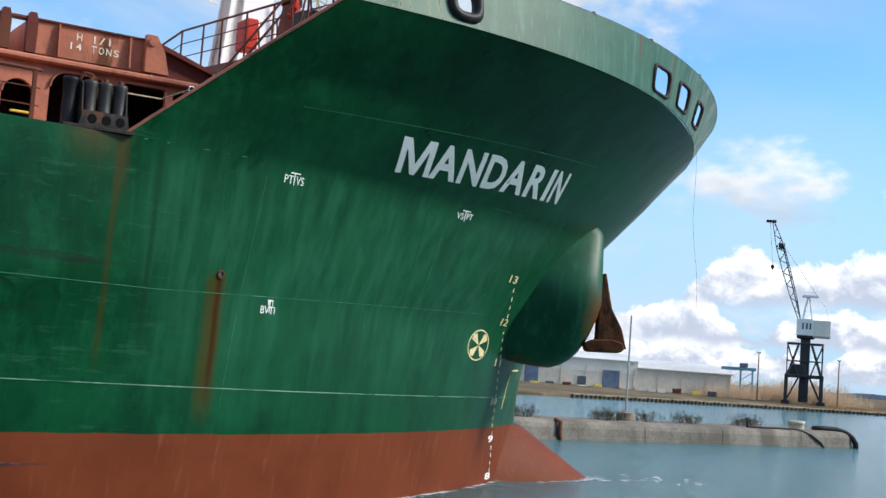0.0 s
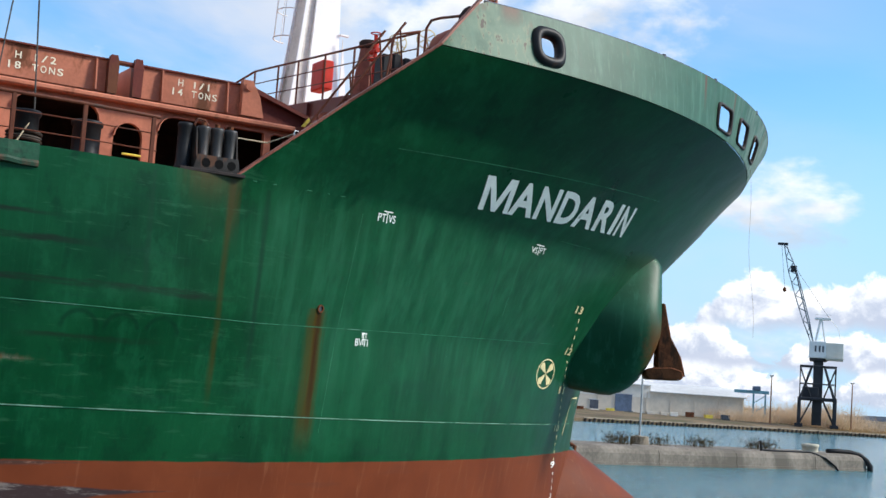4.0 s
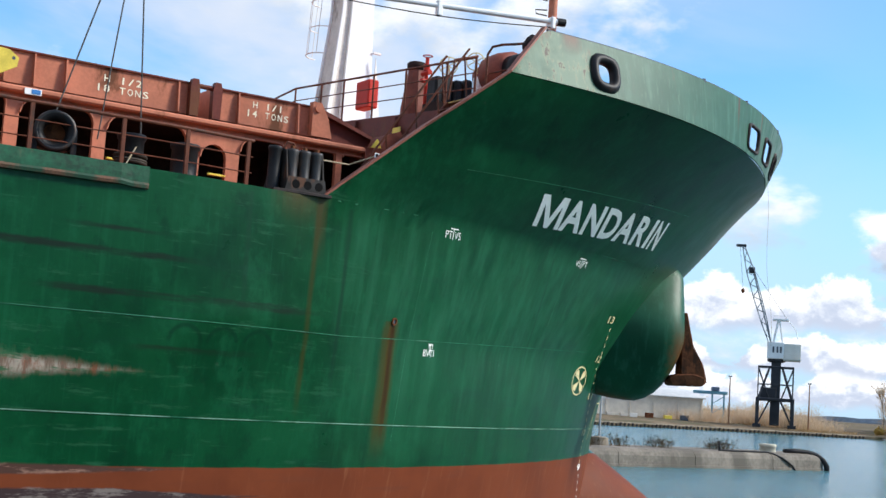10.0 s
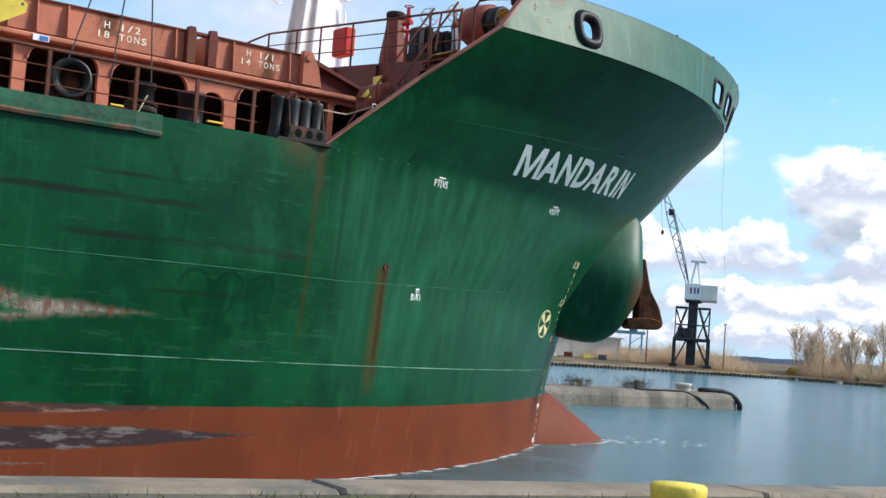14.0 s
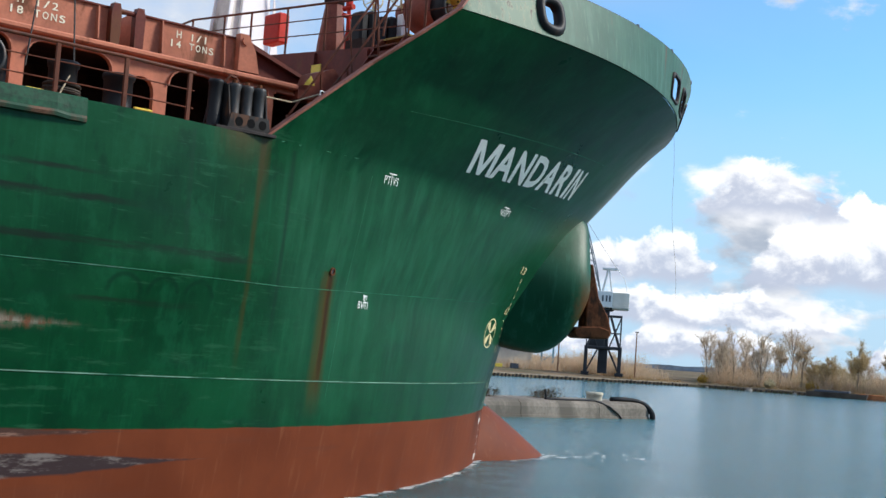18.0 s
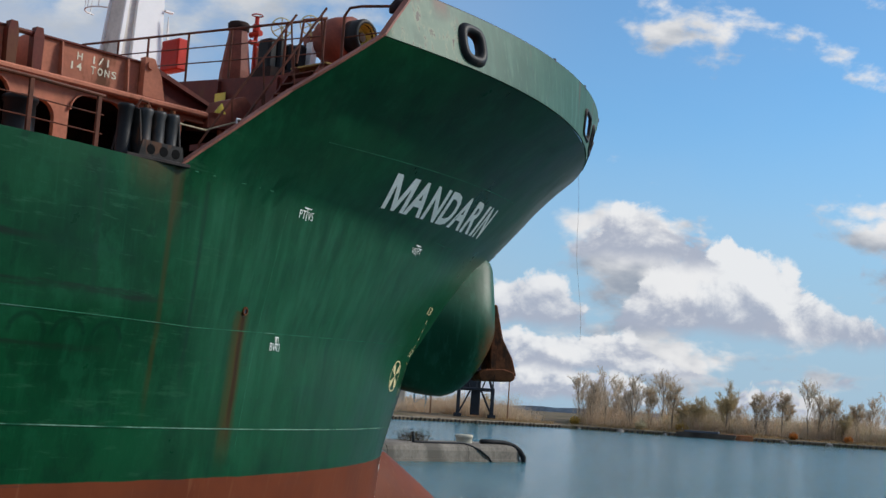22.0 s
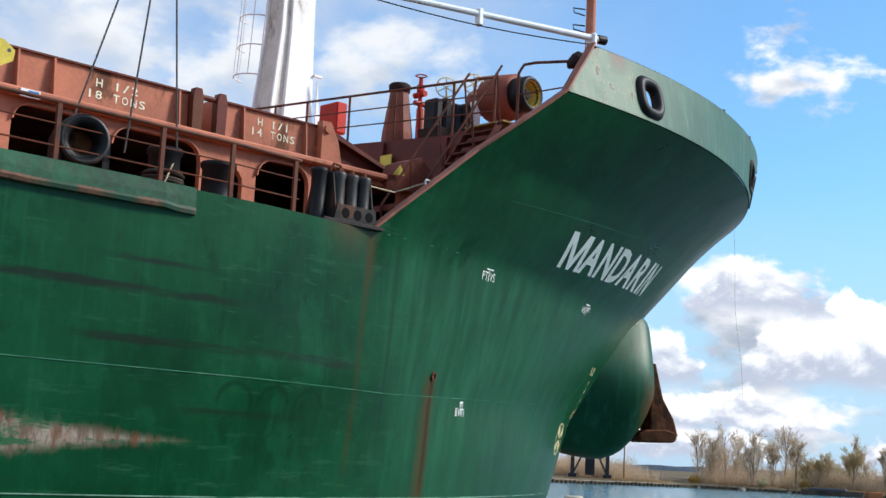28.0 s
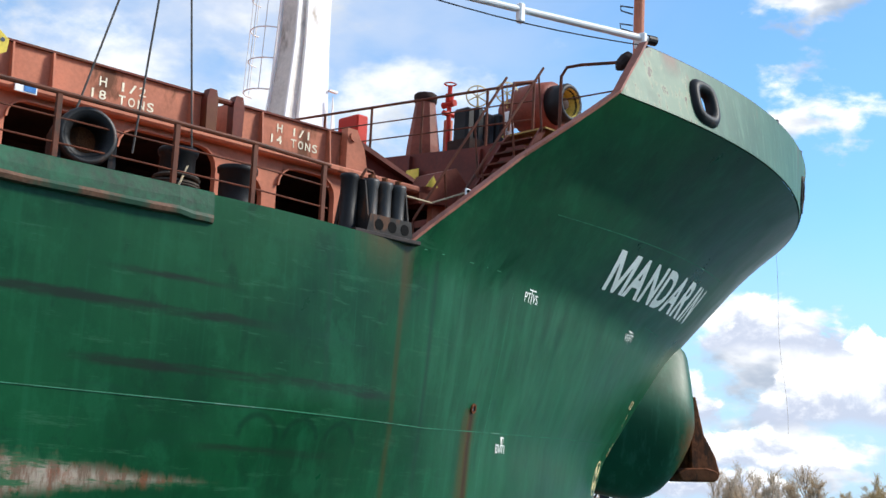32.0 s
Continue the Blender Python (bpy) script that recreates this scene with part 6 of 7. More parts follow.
# hatch coaming, side girder and covers along the deck
GIRDER_Y = 1.2
OPENINGS = [(-28.0, -26.4, 7.70, 0.3), (-26.1, -24.5, 7.70, 0.3), (-24.2, -22.5, 7.70, 0.3), (-22.2, -20.4, 7.70, 0.3), (-20.2, -18.15, 7.70, 0.12), (-17.9, -16.55, 7.70, 0.25), (-16.3, -14.72, 7.70, 0.3), (-14.44, -13.9, 7.46, 0.27), (-13.62, -12.55, 7.70, 0.3), (-12.3, -11.5, 7.70, 0.05), (-11.35, -10.5, 7.70, 0.05)]


def arch(x0, x1, top, r, low=6.28):
    pts = [(x0, low), (x1, low)]
    for cx, a0 in ((x1 - r, 0), (x0 + r, 90)):
        pts += [(cx + r * math.cos(radians(a0 + 22.5 * k)), top - r + r * math.sin(radians(a0 + 22.5 * k))) for k in range(5)]
    return pts


def coaming():
    """Side plate under the hatch with rounded openings cut through, built bay by bay."""
    bm = bmesh.new()
    y0, y1, low, top = GIRDER_Y, GIRDER_Y + 0.05, 6.25, 7.8

    def piece(pts):
        prism(bm, pts, y0, y1, "y")

    edge = -30.0
    for x0, x1, high, r in OPENINGS:
        piece([(edge, low), (x0, low), (x0, top), (edge, top)])
        arc_r = [(x1 - r + r * math.cos(radians(22.5 * k)), high - r + r * math.sin(radians(22.5 * k))) for k in range(5)]
        arc_l = [(x0 + r + r * math.cos(radians(90 + 22.5 * k)), high - r + r * math.sin(radians(90 + 22.5 * k))) for k in range(5)]
        piece([(x1, top)] + [(x0, top)] + arc_l[::-1] + arc_r[::-1])
        edge = x1
    piece([(edge, low), (-9.6, low), (-9.6, top), (edge, top)])
    bmesh.ops.remove_doubles(bm, verts=bm.verts, dist=0.001)
    return part("hatch_coaming", bm, m_deck, ship, "rust-red hatch coaming plate with rounded openings")


coam = coaming()
for x0, x1, high, r in OPENINGS:
    bm = bmesh.new()
    ring = arch(x0 - 0.0, x1 + 0.0, high, r)[1:]
    for (xa, za), (xb, zb) in zip(ring, ring[1:]):
        box(bm, (-0.5, -0.05, -0.012), (0.5, 0.06, 0.012), Matrix.Translation(((xa + xb) / 2, GIRDER_Y, (za + zb) / 2)) @ Matrix.Rotation(-math.atan2(zb - za, xb - xa), 4, "Y") @ Matrix.Diagonal((math.hypot(xb - xa, zb - za) + 0.01, 1, 1, 1)))
    part("opening_rim", bm, m_deck, coam)
# space behind the openings: its shade is painted in as dark brown
part("hold_wall", one(box, (-32, 3.3, 6.25), (-9.6, 3.4, 8.12)), m_hold, ship, "inner wall behind the coaming, shade painted as dark brown")
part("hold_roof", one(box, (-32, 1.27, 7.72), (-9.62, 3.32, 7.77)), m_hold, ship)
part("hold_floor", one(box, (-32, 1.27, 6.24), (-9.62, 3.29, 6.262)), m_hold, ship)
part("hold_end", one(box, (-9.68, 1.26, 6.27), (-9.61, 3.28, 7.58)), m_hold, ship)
part("side_girder", one(box, (-32, 1.02, 7.78), (-10.9, 1.75, 7.89), None, 0.03), m_deck, ship, "long rust-red girder under the hatch covers")
bm = bmesh.new()
prism(bm, [(-10.9, 7.62), (-9.9, 7.74), (-9.8, 8.08), (-10.1, 8.36), (-10.4, 8.24), (-10.52, 7.98), (-10.9, 7.89)], 1.05, 1.7, "y")
part("girder_end", bm, m_oxide, ship)
bm = bmesh.new()
prism(bm, [(-11.4, 8.12), (-9.7, 8.12), (-11.4, 8.75)], 2.25, 2.3, "y")
prism(bm, [(-11.45, 8.78), (-9.6, 8.18), (-9.6, 8.12), (-11.45, 8.68)], 2.1, 2.7, "y")
part("cover_ramp", bm, m_deck_dark, ship)


def cover(x0, x1, label_words, at, stiff):
    """A folding hatch cover: its side plate with stiffeners and lettering, and the flat top."""
    ob = part("hatch_cover", one(box, (x0, 2.2, 8.14), (x1, 17.0, 8.79), None, 0.02), m_deck, ship, "rust-red steel hatch cover panel")
    for x in stiff:
        part("cover_stiffener", one(prism, [(2.2, 8.16), (2.2, 8.76), (2.12, 8.76), (2.06, 8.16)], x - 0.014, x + 0.014, "x"), m_deck, ob)
    part("cover_lip", one(box, (x0 + 0.02, 2.15, 8.77), (x1 - 0.02, 2.6, 8.80)), m_deck_dark, ob)
    for words, height, y_low, wide in label_words:
        step = wide / len(words)
        for n, sign in enumerate(words):
            if sign == " ":
                continue
            bm = text_mesh(sign, 0.012)
            thick = 0.22 if sign in "1I" else 0.72
            for v in bm.verts:
                v.co = Vector((at - wide / 2 + step * (n + 0.5 + (v.co.x - 0.5) * thick), 2.192, y_low + v.co.y * height))
            part("cover_letter", bm, m_stencil, ob)
    return ob


cover(-13.85, -11.45, [("H 1/1", 0.135, 8.53, 0.72), ("14 TONS", 0.135, 8.345, 1.0)], -12.62, (-13.3, -11.95))
cover(-18.6, -14.28, [("H 1/2", 0.135, 8.5, 0.8), ("18 TONS", 0.135, 8.305, 1.1)], -15.72, (-18.0, -17.45, -16.85, -14.6))
cover(-30.0, -20.2, [], 0, (-29, -28, -27, -26, -25, -24, -23, -22, -21))
bm = bmesh.new()
for x in (-14.3, -13.82):
    prism(bm, [(x - 0.09, 8.12), (x + 0.09, 8.12), (x + 0.1, 8.7), (x + 0.06, 8.86), (x - 0.06, 8.86), (x - 0.1, 8.7)], 2.02, 2.18, "y")
rod(bm, (-14.38, 2.1, 8.74), (-13.74, 2.1, 8.74), 0.05)
part("hinge", bm, m_deck_dark, ship, "rusty hinge lugs between hatch covers")
bm = bmesh.new()
prism(bm, [(-11.68, 8.14), (-11.2, 8.14), (-11.3, 8.55), (-11.48, 8.86), (-11.68, 8.86)], 2.0, 2.16, "y")
rod(bm, (-11.56, 1.96, 8.72), (-11.56, 2.2, 8.72), 0.08)
part("end_lug", bm, m_deck, ship)
for x0, y in ((-18.55, 0.9), (-19.3, 1.5)):
    bm = bmesh.new()
    prism(bm, [(x0 - 0.45, 7.8), (x0 - 0.5, 8.1), (x0 - 0.15, 8.5), (x0 + 0.3, 8.46), (x0 + 0.47, 8.34), (x0 + 0.45, 8.18), (x0 - 0.05, 7.88)], y, y + 0.08, "y")
    arm = part("cover_arm", bm, m_yellow, ship, "yellow hatch cover lifting arm plate")
    part("pin_hole", one(lathe, [(0.0, 0), (0.03, 0)], Matrix.Translation((x0 + 0.38, y - 0.005, 8.32)) @ Matrix.Rotation(radians(90), 4, "X"), 12), m_dim, arm)
bm = bmesh.new()
box(bm, (-17.9, 0.985, 7.75), (-17.6, 1.015, 7.86))
sign = part("placard", bm, m_white, ship, "small white and blue safety placard")
part("placard_panel", one(box, (-17.78, 0.978, 7.765), (-17.62, 0.983, 7.845)), m_blue_sign, sign)
for x, z in ((-10.7, 7.98),):
    bm = bmesh.new()
    prism(bm, [(x - 0.13, z - 0.08), (x + 0.12, z - 0.06), (x + 0.02, z + 0.12)], 0.96, 0.985, "y")
    part("warning_plate", bm, m_yellow, ship)
part("yellow_notice", one(box, (-8.47, 3.78, 8.7), (-8.45, 4.12, 9.1)), m_yellow, ship, "faded yellow notice board")


# gunwale rail along the main deck
def gunwale_rail():
    posts = [-29.0, -27.4, -25.8, -24.2, -22.7, -21.2, -19.7, -18.3, -16.75, -15.6, -14.4]
    edge = [-30.0] + posts + [-14.3]
    rail = part("deck_rail", one(pipe, [(x, side(x, 6.4) + 0.28, 7.24) for x in edge], 0.03), m_rail, ship, "rusty red tubular rail along the deck edge")
    for h in (6.66, 6.95):
        part("middle_rail", one(pipe, [(x, side(x, 6.4) + 0.28, h) for x in edge], 0.011, 6), m_rail, rail)
    for x in posts:
        y = side(x, 6.4) + 0.28
        part("rail_post", one(box, (x - 0.035, y - 0.02, 6.24), (x + 0.035, y + 0.03, 7.26), None, 0.006), m_rail, rail)


gunwale_rail()


# bruised fender lip along the side
def rubbing_lip():
    """A folded plate standing off the gunwale: pale green face, brown bruised lower edge, square end."""
    xs = list(np.linspace(-34, -16.85, 46)) + [-16.65, -16.45, -16.35]
    for name, prof, material, words in (
            ("rubbing_lip", [(0.0, 6.425), (0.04, 6.41), (0.07, 6.25), (0.08, 6.15)], m_lip, "dented pale green rubbing lip along the gunwale"),
            ("scraped_edge", [(0.08, 6.15), (0.105, 6.11), (0.09, 6.06), (0.0, 6.05)], m_lip_edge, "lower edge scraped to brown")):
        bm = bmesh.new()
        last = None
        for x in xs:
            dent = 0.035 * noise.noise(Vector((x * 1.1, 0, 0))) + 0.02 * noise.noise(Vector((x * 4.0, 3, 0)))
            fold = max(0.0, (x + 17.25) / 0.9)
            ring = []
            for out, z in prof:
                o = max(0.004, out + (dent * 0.8 if out > 0.03 else 0.0)) * (1 - 0.55 * fold)
                ring.append(bm.verts.new((x, side(x, z) - o, z + (dent * 0.7 if z < 6.35 else 0.0) - 0.05 * fold * (6.4 - z))))
            if last:
                for n in range(len(prof) - 1):
                    bm.faces.new([last[n], last[n + 1], ring[n + 1], ring[n]])
            last = ring
        bm.faces.new(last + [bm.verts.new((xs[-1], side(xs[-1], 6.2), 6.2))])
        part(name, bm, material, ship, words)


rubbing_lip()


# mooring gear on the deck edge
def bollard_post(x, y, h, r):
    prof = [(r * 1.12, 0.0), (r * 1.12, 0.05), (r, 0.06), (r, h - 0.1), (r * 1.12, h - 0.08), (r * 1.14, h - 0.02), (r * 1.08, h), (0.02, h)]
    return part("bollard", one(lathe, prof, Matrix.Translation((x, y, 6.24)), 24), m_black, ship, "black mooring bollard with a worn rim", True)


bollard_post(-15.35, -0.3, 0.84, 0.235)
roped = bollard_post(-16.45, -0.6, 0.8, 0.22)
for k in range(6):
    part("rope_turn", one(lathe, [(0.21, -0.03), (0.28, -0.025), (0.3, 0.0), (0.28, 0.025), (0.21, 0.03)], Matrix.Translation((-16.45, -0.6, 6.36 + 0.06 * k)) @ pose(0, 0, 0, 3 * (-1) ** k, 2, 0), 20), m_dark_rope, roped)
bollard_post(-22.4, -0.5, 0.78, 0.26)
bollard_post(-23.6, -0.5, 0.78, 0.26)


def chock(x, y, z):
    """Big round mooring chock: a flared mouth in a square casting."""
    turn = Matrix.Translation((x, y, z)) @ pose(0, 0, 0, 90, 0, -14)
    ob = part("mooring_chock", one(lathe, [(0.17, -0.35), (0.18, 0.0), (0.22, 0.1), (0.29, 0.14), (0.33, 0.12), (0.35, 0.05), (0.35, -0.35)], turn, 32), m_black, ship, "large black flared mooring chock", True)
    bm = bmesh.new()
    for hand in (-1, 1):
        box(bm, (min(hand * 0.36, hand * 0.27), -0.5, -0.34), (max(hand * 0.36, hand * 0.27), 0.05, 0.06), turn, 0.0)
    box(bm, (-0.36, -0.56, -0.34), (0.36, -0.46, 0.08), turn)
    part("chock_base", bm, m_black, ob)
    part("chock_shadow_plate", one(lathe, [(0.0, -0.2), (0.176, -0.2)], turn, 24), m_rust, ob)
    # highlight round the mouth, laid on as a ring of other steel
    part("rim_highlight", one(lathe, [(0.285, 0.137), (0.29, 0.146), (0.325, 0.13), (0.336, 0.118)], turn, 32), m_roller, ob, "rim highlight painted as grey steel", True)


chock(-17.85, -0.85, 6.84)
chock(-25.0, -0.85, 6.86)


def roller_fairlead():
    """Upright roller fairlead: black side plates, three rollers, cut-outs in the base plate."""
    bm = bmesh.new()
    x0, x1, y, low, top = -13.85, -12.78, -0.75, 6.42, 7.3
    prism(bm, [(x0, low), (x1, low), (x1 - 0.04, low + 0.2), (x1 - 0.12, top - 0.1), (x0 + 0.16, top - 0.05), (x0 + 0.05, low + 0.2)], y + 0.26, y + 0.32, "y")
    ob = part("roller_fairlead", bm, m_plate, ship, "black mooring fairlead with worn rollers on the deck edge")
    part("base_plate", one(box, (x0 - 0.08, y - 0.3, low - 0.02), (x1 + 0.05, y + 0.34, low + 0.04), None, 0.01), m_port, ob)
    bm = bmesh.new()
    prism(bm, [(x0 + 0.2, low + 0.04), (x1 - 0.02, low + 0.04), (x1 - 0.06, low + 0.3), (x0 + 0.26, low + 0.3)], y - 0.2, y - 0.17, "y")
    part("front_plate", bm, m_plate, ob)
    for x in (x0 + 0.4, x0 + 0.65, x0 + 0.9):
        part("roller", one(lathe, [(0.05, 0.0), (0.115, 0.02), (0.125, 0.05), (0.108, 0.11), (0.104, 0.5), (0.125, 0.58), (0.115, 0.62), (0.03, 0.64)], Matrix.Translation((x, y, low + 0.2)), 18), m_roller, ob, "worn dark roller", True)
        part("pin", one(lathe, [(0.045, 0.0), (0.045, 0.06), (0.0, 0.065)], Matrix.Translation((x, y, low + 0.83)), 10), m_rust, ob)
    for x in (x0 + 0.42, x0 + 0.66, x0 + 0.89):
        part("cut_out", one(lathe, [(0.0, 0.0), (0.075, 0.0), (0.088, -0.012)], Matrix.Translation((x, y - 0.205, low + 0.17)) @ Matrix.Rotation(radians(90), 4, "X"), 20), m_void, ob)
    part("pedestal_roller", one(lathe, [(0.15, 0.0), (0.15, 0.04), (0.12, 0.06), (0.12, 0.74), (0.14, 0.78), (0.12, 0.82), (0.0, 0.83)], Matrix.Translation((x0 + 0.1, y + 0.1, low + 0.03)), 20), m_black, ob, "black pedestal roller", True)
    for x in (x0 + 0.25, x1 - 0.08):
        bm = bmesh.new()
        prism(bm, [(y - 0.2, low), (y + 0.3, low), (y + 0.3, top - 0.1), (y + 0.1, top - 0.04), (y - 0.05, top - 0.1)], x, x + 0.025, "x")
        part("side_plate", bm, m_plate, ob)
    part("hoop", one(pipe, [(x0 + 0.22, y, top - 0.06), (x0 + 0.28, y - 0.02, top + 0.06), (x0 + 0.4, y - 0.02, top + 0.05), (x0 + 0.48, y, top - 0.04)], 0.022), m_rail, ob)
    end = Vector((-11.8, side(-11.8, top_of(-11.8)) + 0.12, top_of(-11.8) + 0.08))
    part("guide_line", one(pipe, [(x1 - 0.1, y, low + 0.72), (-12.2, y + 0.1, low + 0.74), end], 0.014, 6), m_rope, ob, "thin pale rope")
    plate = part("eye_plate", one(box, end - Vector((0.045, 0.02, 0.1)), end + Vector((0.045, 0.02, 0.05)), None, 0.01), m_white, ship, "small white eye plate on the sloping rim")
    part("eye", one(lathe, [(0.0, 0.0), (0.035, 0.0), (0.04, -0.01)], Matrix.Translation(end - Vector((0, 0.024, 0))) @ Matrix.Rotation(radians(90), 4, "X"), 12), m_void, plate)


roller_fairlead()
for x in (-14.1, -16.1):
    part("yellow_bar", one(box, (x - 0.18, 1.1, 6.84), (x + 0.18, 1.16, 6.88), None, 0.01), m_yellow, coam)


# ladder and rails up to the forecastle
def stairs():
    a, b = Vector((-11.1, 0.0, 6.3)), Vector((-9.15, 0.0, 9.1))
    d = b - a
    ob = part("stair", one(prism, [(a.x - 0.05, a.z), (a.x + 0.1, a.z), (b.x + 0.1, b.z), (b.x - 0.05, b.z)], 0.0, 0.04, "y"), m_deck_dark, ship, "steep red-brown ladder stair up to the forecastle")
    part("stringer", one(prism, [(a.x - 0.05, a.z), (a.x + 0.1, a.z), (b.x + 0.1, b.z), (b.x - 0.05, b.z)], 0.76, 0.8, "y"), m_deck_dark, ob)
    for k in range(1, 13):
        p = a + d * (k / 13)
        part("tread", one(box, (p.x - 0.1, 0.04, p.z - 0.015), (p.x + 0.12, 0.76, p.z + 0.015)), m_rail, ob)
    for y in (-0.02, 0.82):
        up = Vector((-0.12, y, 0.95))
        part("hand_rail", one(pipe, [a + up, a + d * 0.5 + up, b + up + Vector((0.05, 0, 0.06))], 0.024), m_rail, ob)
        for f in (0.0, 0.33, 0.66, 0.97):
            p = a + d * f + Vector((0, y, 0))
            part("stair_post", one(rod, p, p + Vector((-0.12, 0, 0.95)), 0.018), m_rail, ob)
    part("landing", one(box, (-9.15, -0.05, 9.08), (-8.3, 0.95, 9.11)), m_yellow_worn, ob)


stairs()


def edge_rail():
    """Rail across the after edge of the forecastle, rising to the middle."""
    def at(y, h):
        return (-8.33, y, wall_top(y) + h)
    ys = [1.0, 2.15, 3.9, 5.4, 6.9, 8.1, 9.6, 11.2, 12.8, 14.4, 16, 18]
    ob = part("forecastle_rail", one(pipe, [at(y, 1.08) for y in ys], 0.028), m_rail, ship, "rusty tubular rail across the forecastle")
    for h in (0.4, 0.74):
        part("middle_rail", one(pipe, [at(y, h) for y in ys], 0.014, 6), m_rail, ob)
    for y in ys:
        part("rail_post", one(rod, at(y, 0.0), at(y, 1.08), 0.026), m_rail, ob)
    part("corner_rail", one(pipe, [(-8.33, 0.95, 10.3), (-8.95, 0.9, 10.1), (-9.1, 0.85, 9.2)], 0.024), m_rail, ob)
    other = part("side_rail", one(pipe, [(-8.75, 0.0, 9.15), (-8.72, 0.02, 10.1), (-8.66, -0.05, 10.26), (-8.6, -0.3, 10.27), (-8.6, -1.15, 10.14)], 0.028), m_rail, ship, "curved rail beside the ladder head")
    part("side_middle_rail", one(pipe, [(-8.66, 0.02, 9.7), (-8.25, -1.1, 9.8)], 0.014, 6), m_rail, other)


edge_rail()

# forecastle gear
part("hydrant_box", one(box, (-7.95, 6.3, 10.03), (-7.65, 6.95, 10.75), None, 0.03), m_red, ship, "red fire hose box on the rail")
bm = bmesh.new()
lathe(bm, [(0.36, 9.3), (0.33, 9.8), (0.21, 10.66), (0.2, 10.78)], Matrix.Translation((-7.62, 4.6, 0)), 10)
vent = part("ventilator", bm, m_oxide, ship, "tapered red-brown ventilator trunk with a dark cowl")
part("cowl", one(lathe, [(0.2, 0.0), (0.23, 0.02), (0.24, 0.16), (0.2, 0.2), (0.05, 0.21)], Matrix.Translation((-7.62, 4.6, 10.72)), 20), m_hold, vent, "", True)
part("vent_pipe", one(rod, (-7.25, 4.3, 9.3), (-7.25, 4.3, 10.4), 0.09), m_deck, vent)
bm = bmesh.new()
rod(bm, (-8.05, 3.45, 9.3), (-8.05, 3.45, 10.75), 0.045)
rod(bm, (-8.05, 3.3, 10.4), (-8.05, 3.62, 10.4), 0.065)
rod(bm, (-8.2, 3.45, 10.2), (-7.92, 3.45, 10.2), 0.055)
rod(bm, (-8.05, 3.45, 10.45), (-8.05, 3.45, 10.6), 0.08)
hyd = part("hydrant", bm, m_red, ship, "bright red fire hydrant valve")
part("valve_wheel", one(lathe, [(0.11, -0.015), (0.13, 0.0), (0.11, 0.015)], Matrix.Translation((-8.05, 3.45, 10.8)), 16), m_red, hyd)


def winch():
    """Mooring winch: big red drum casing, a black warping end with a yellow-lined mouth, brakes and hand wheels."""
    ob = part("mooring_winch", one(box, (-7.9, 1.8, 9.2), (-6.1, 3.9, 9.5), None, 0.02), m_deck_dark, ship, "red-brown mooring winch with a black warping end")
    turn = Matrix.Translation((-6.5, 2.0, 10.5)) @ pose(0, 0, 0, 90, 0, 6)
    part("drum", one(lathe, [(0.0, -1.3), (0.26, -1.3), (0.3, -1.1), (0.34, -0.9), (0.47, -0.85), (0.5, -0.5), (0.47, -0.14), (0.3, -0.12), (0.0, -0.12)], turn, 32), m_oxide, ob, "", True)
    part("drum_flange", one(lathe, [(0.24, -0.14), (0.26, 0.2), (0.28, 0.26), (0.34, 0.27), (0.38, 0.22), (0.38, -0.12), (0.33, -0.14)], turn, 28), m_black, ob, "black warping end", True)
    part("mouth_lining", one(lathe, [(0.0, 0.0), (0.23, 0.02), (0.25, 0.1), (0.265, 0.22), (0.28, 0.26)], turn, 24), m_rope_yellow, ob, "rusty yellow mouth lining")
    part("hub", one(lathe, [(0.0, 0.16), (0.1, 0.14), (0.14, 0.0)], turn, 14), m_hold, ob)
    for n, x in enumerate((-8.08, -7.82, -7.54, -7.26)):
        part("brake_block", one(box, (x - 0.11, 2.8, 9.4), (x + 0.11, 3.2, 10.22 + 0.06 * (n % 2)), None, 0.05), m_black, ob)
    part("brake_bed", one(box, (-8.2, 2.7, 9.3), (-7.1, 3.3, 9.6)), m_hold, ob)
    part("control_box", one(box, (-7.05, 2.8, 9.5), (-6.9, 3.0, 10.4), None, 0.02), m_white, ob)
    for x, y, z in ((-7.75, 3.0, 10.55), (-7.1, 2.85, 10.75)):
        bm = bmesh.new()
        lathe(bm, [(0.2, -0.012), (0.225, 0.0), (0.2, 0.012)], Matrix.Translation((x, y, z)) @ pose(0, 0, 0, 0, 90, 50), 20)
        for a in (0, 60, 120):
            q = pose(0, 0, 0, 0, 90, 50) @ Vector((0.2 * math.cos(radians(a)), 0.2 * math.sin(radians(a)), 0))
            rod(bm, Vector((x, y, z)) - q, Vector((x, y, z)) + q, 0.012, sides=5)
        rod(bm, (x, y, z), (x + 0.25, y + 0.2, z - 0.3), 0.02)
        part("hand_wheel", bm, m_cream, ob)


winch()
part("electric_box", one(box, (-8.55, 0.9, 7.6), (-8.38, 1.3, 7.9), None, 0.02), m_white, ship)
bm = bmesh.new()
pipe(bm, [(-10.0, 0.9, 7.85), (-9.6, 0.4, 7.9), (-9.2, -0.4, 8.0), (-9.9, -1.15, 8.75)], 0.02, 6)
part("slack_line", bm, m_rope, ship)
part("tarpaulin_bundle", one(lathe, [(0.03, -0.2), (0.1, -0.12), (0.12, 0.05), (0.09, 0.15), (0.02, 0.19)], Matrix.Translation((-8.55, -1.2, 10.16)) @ pose(0, 0, 0, 20, 35, 0), 10), m_tarp, ship)

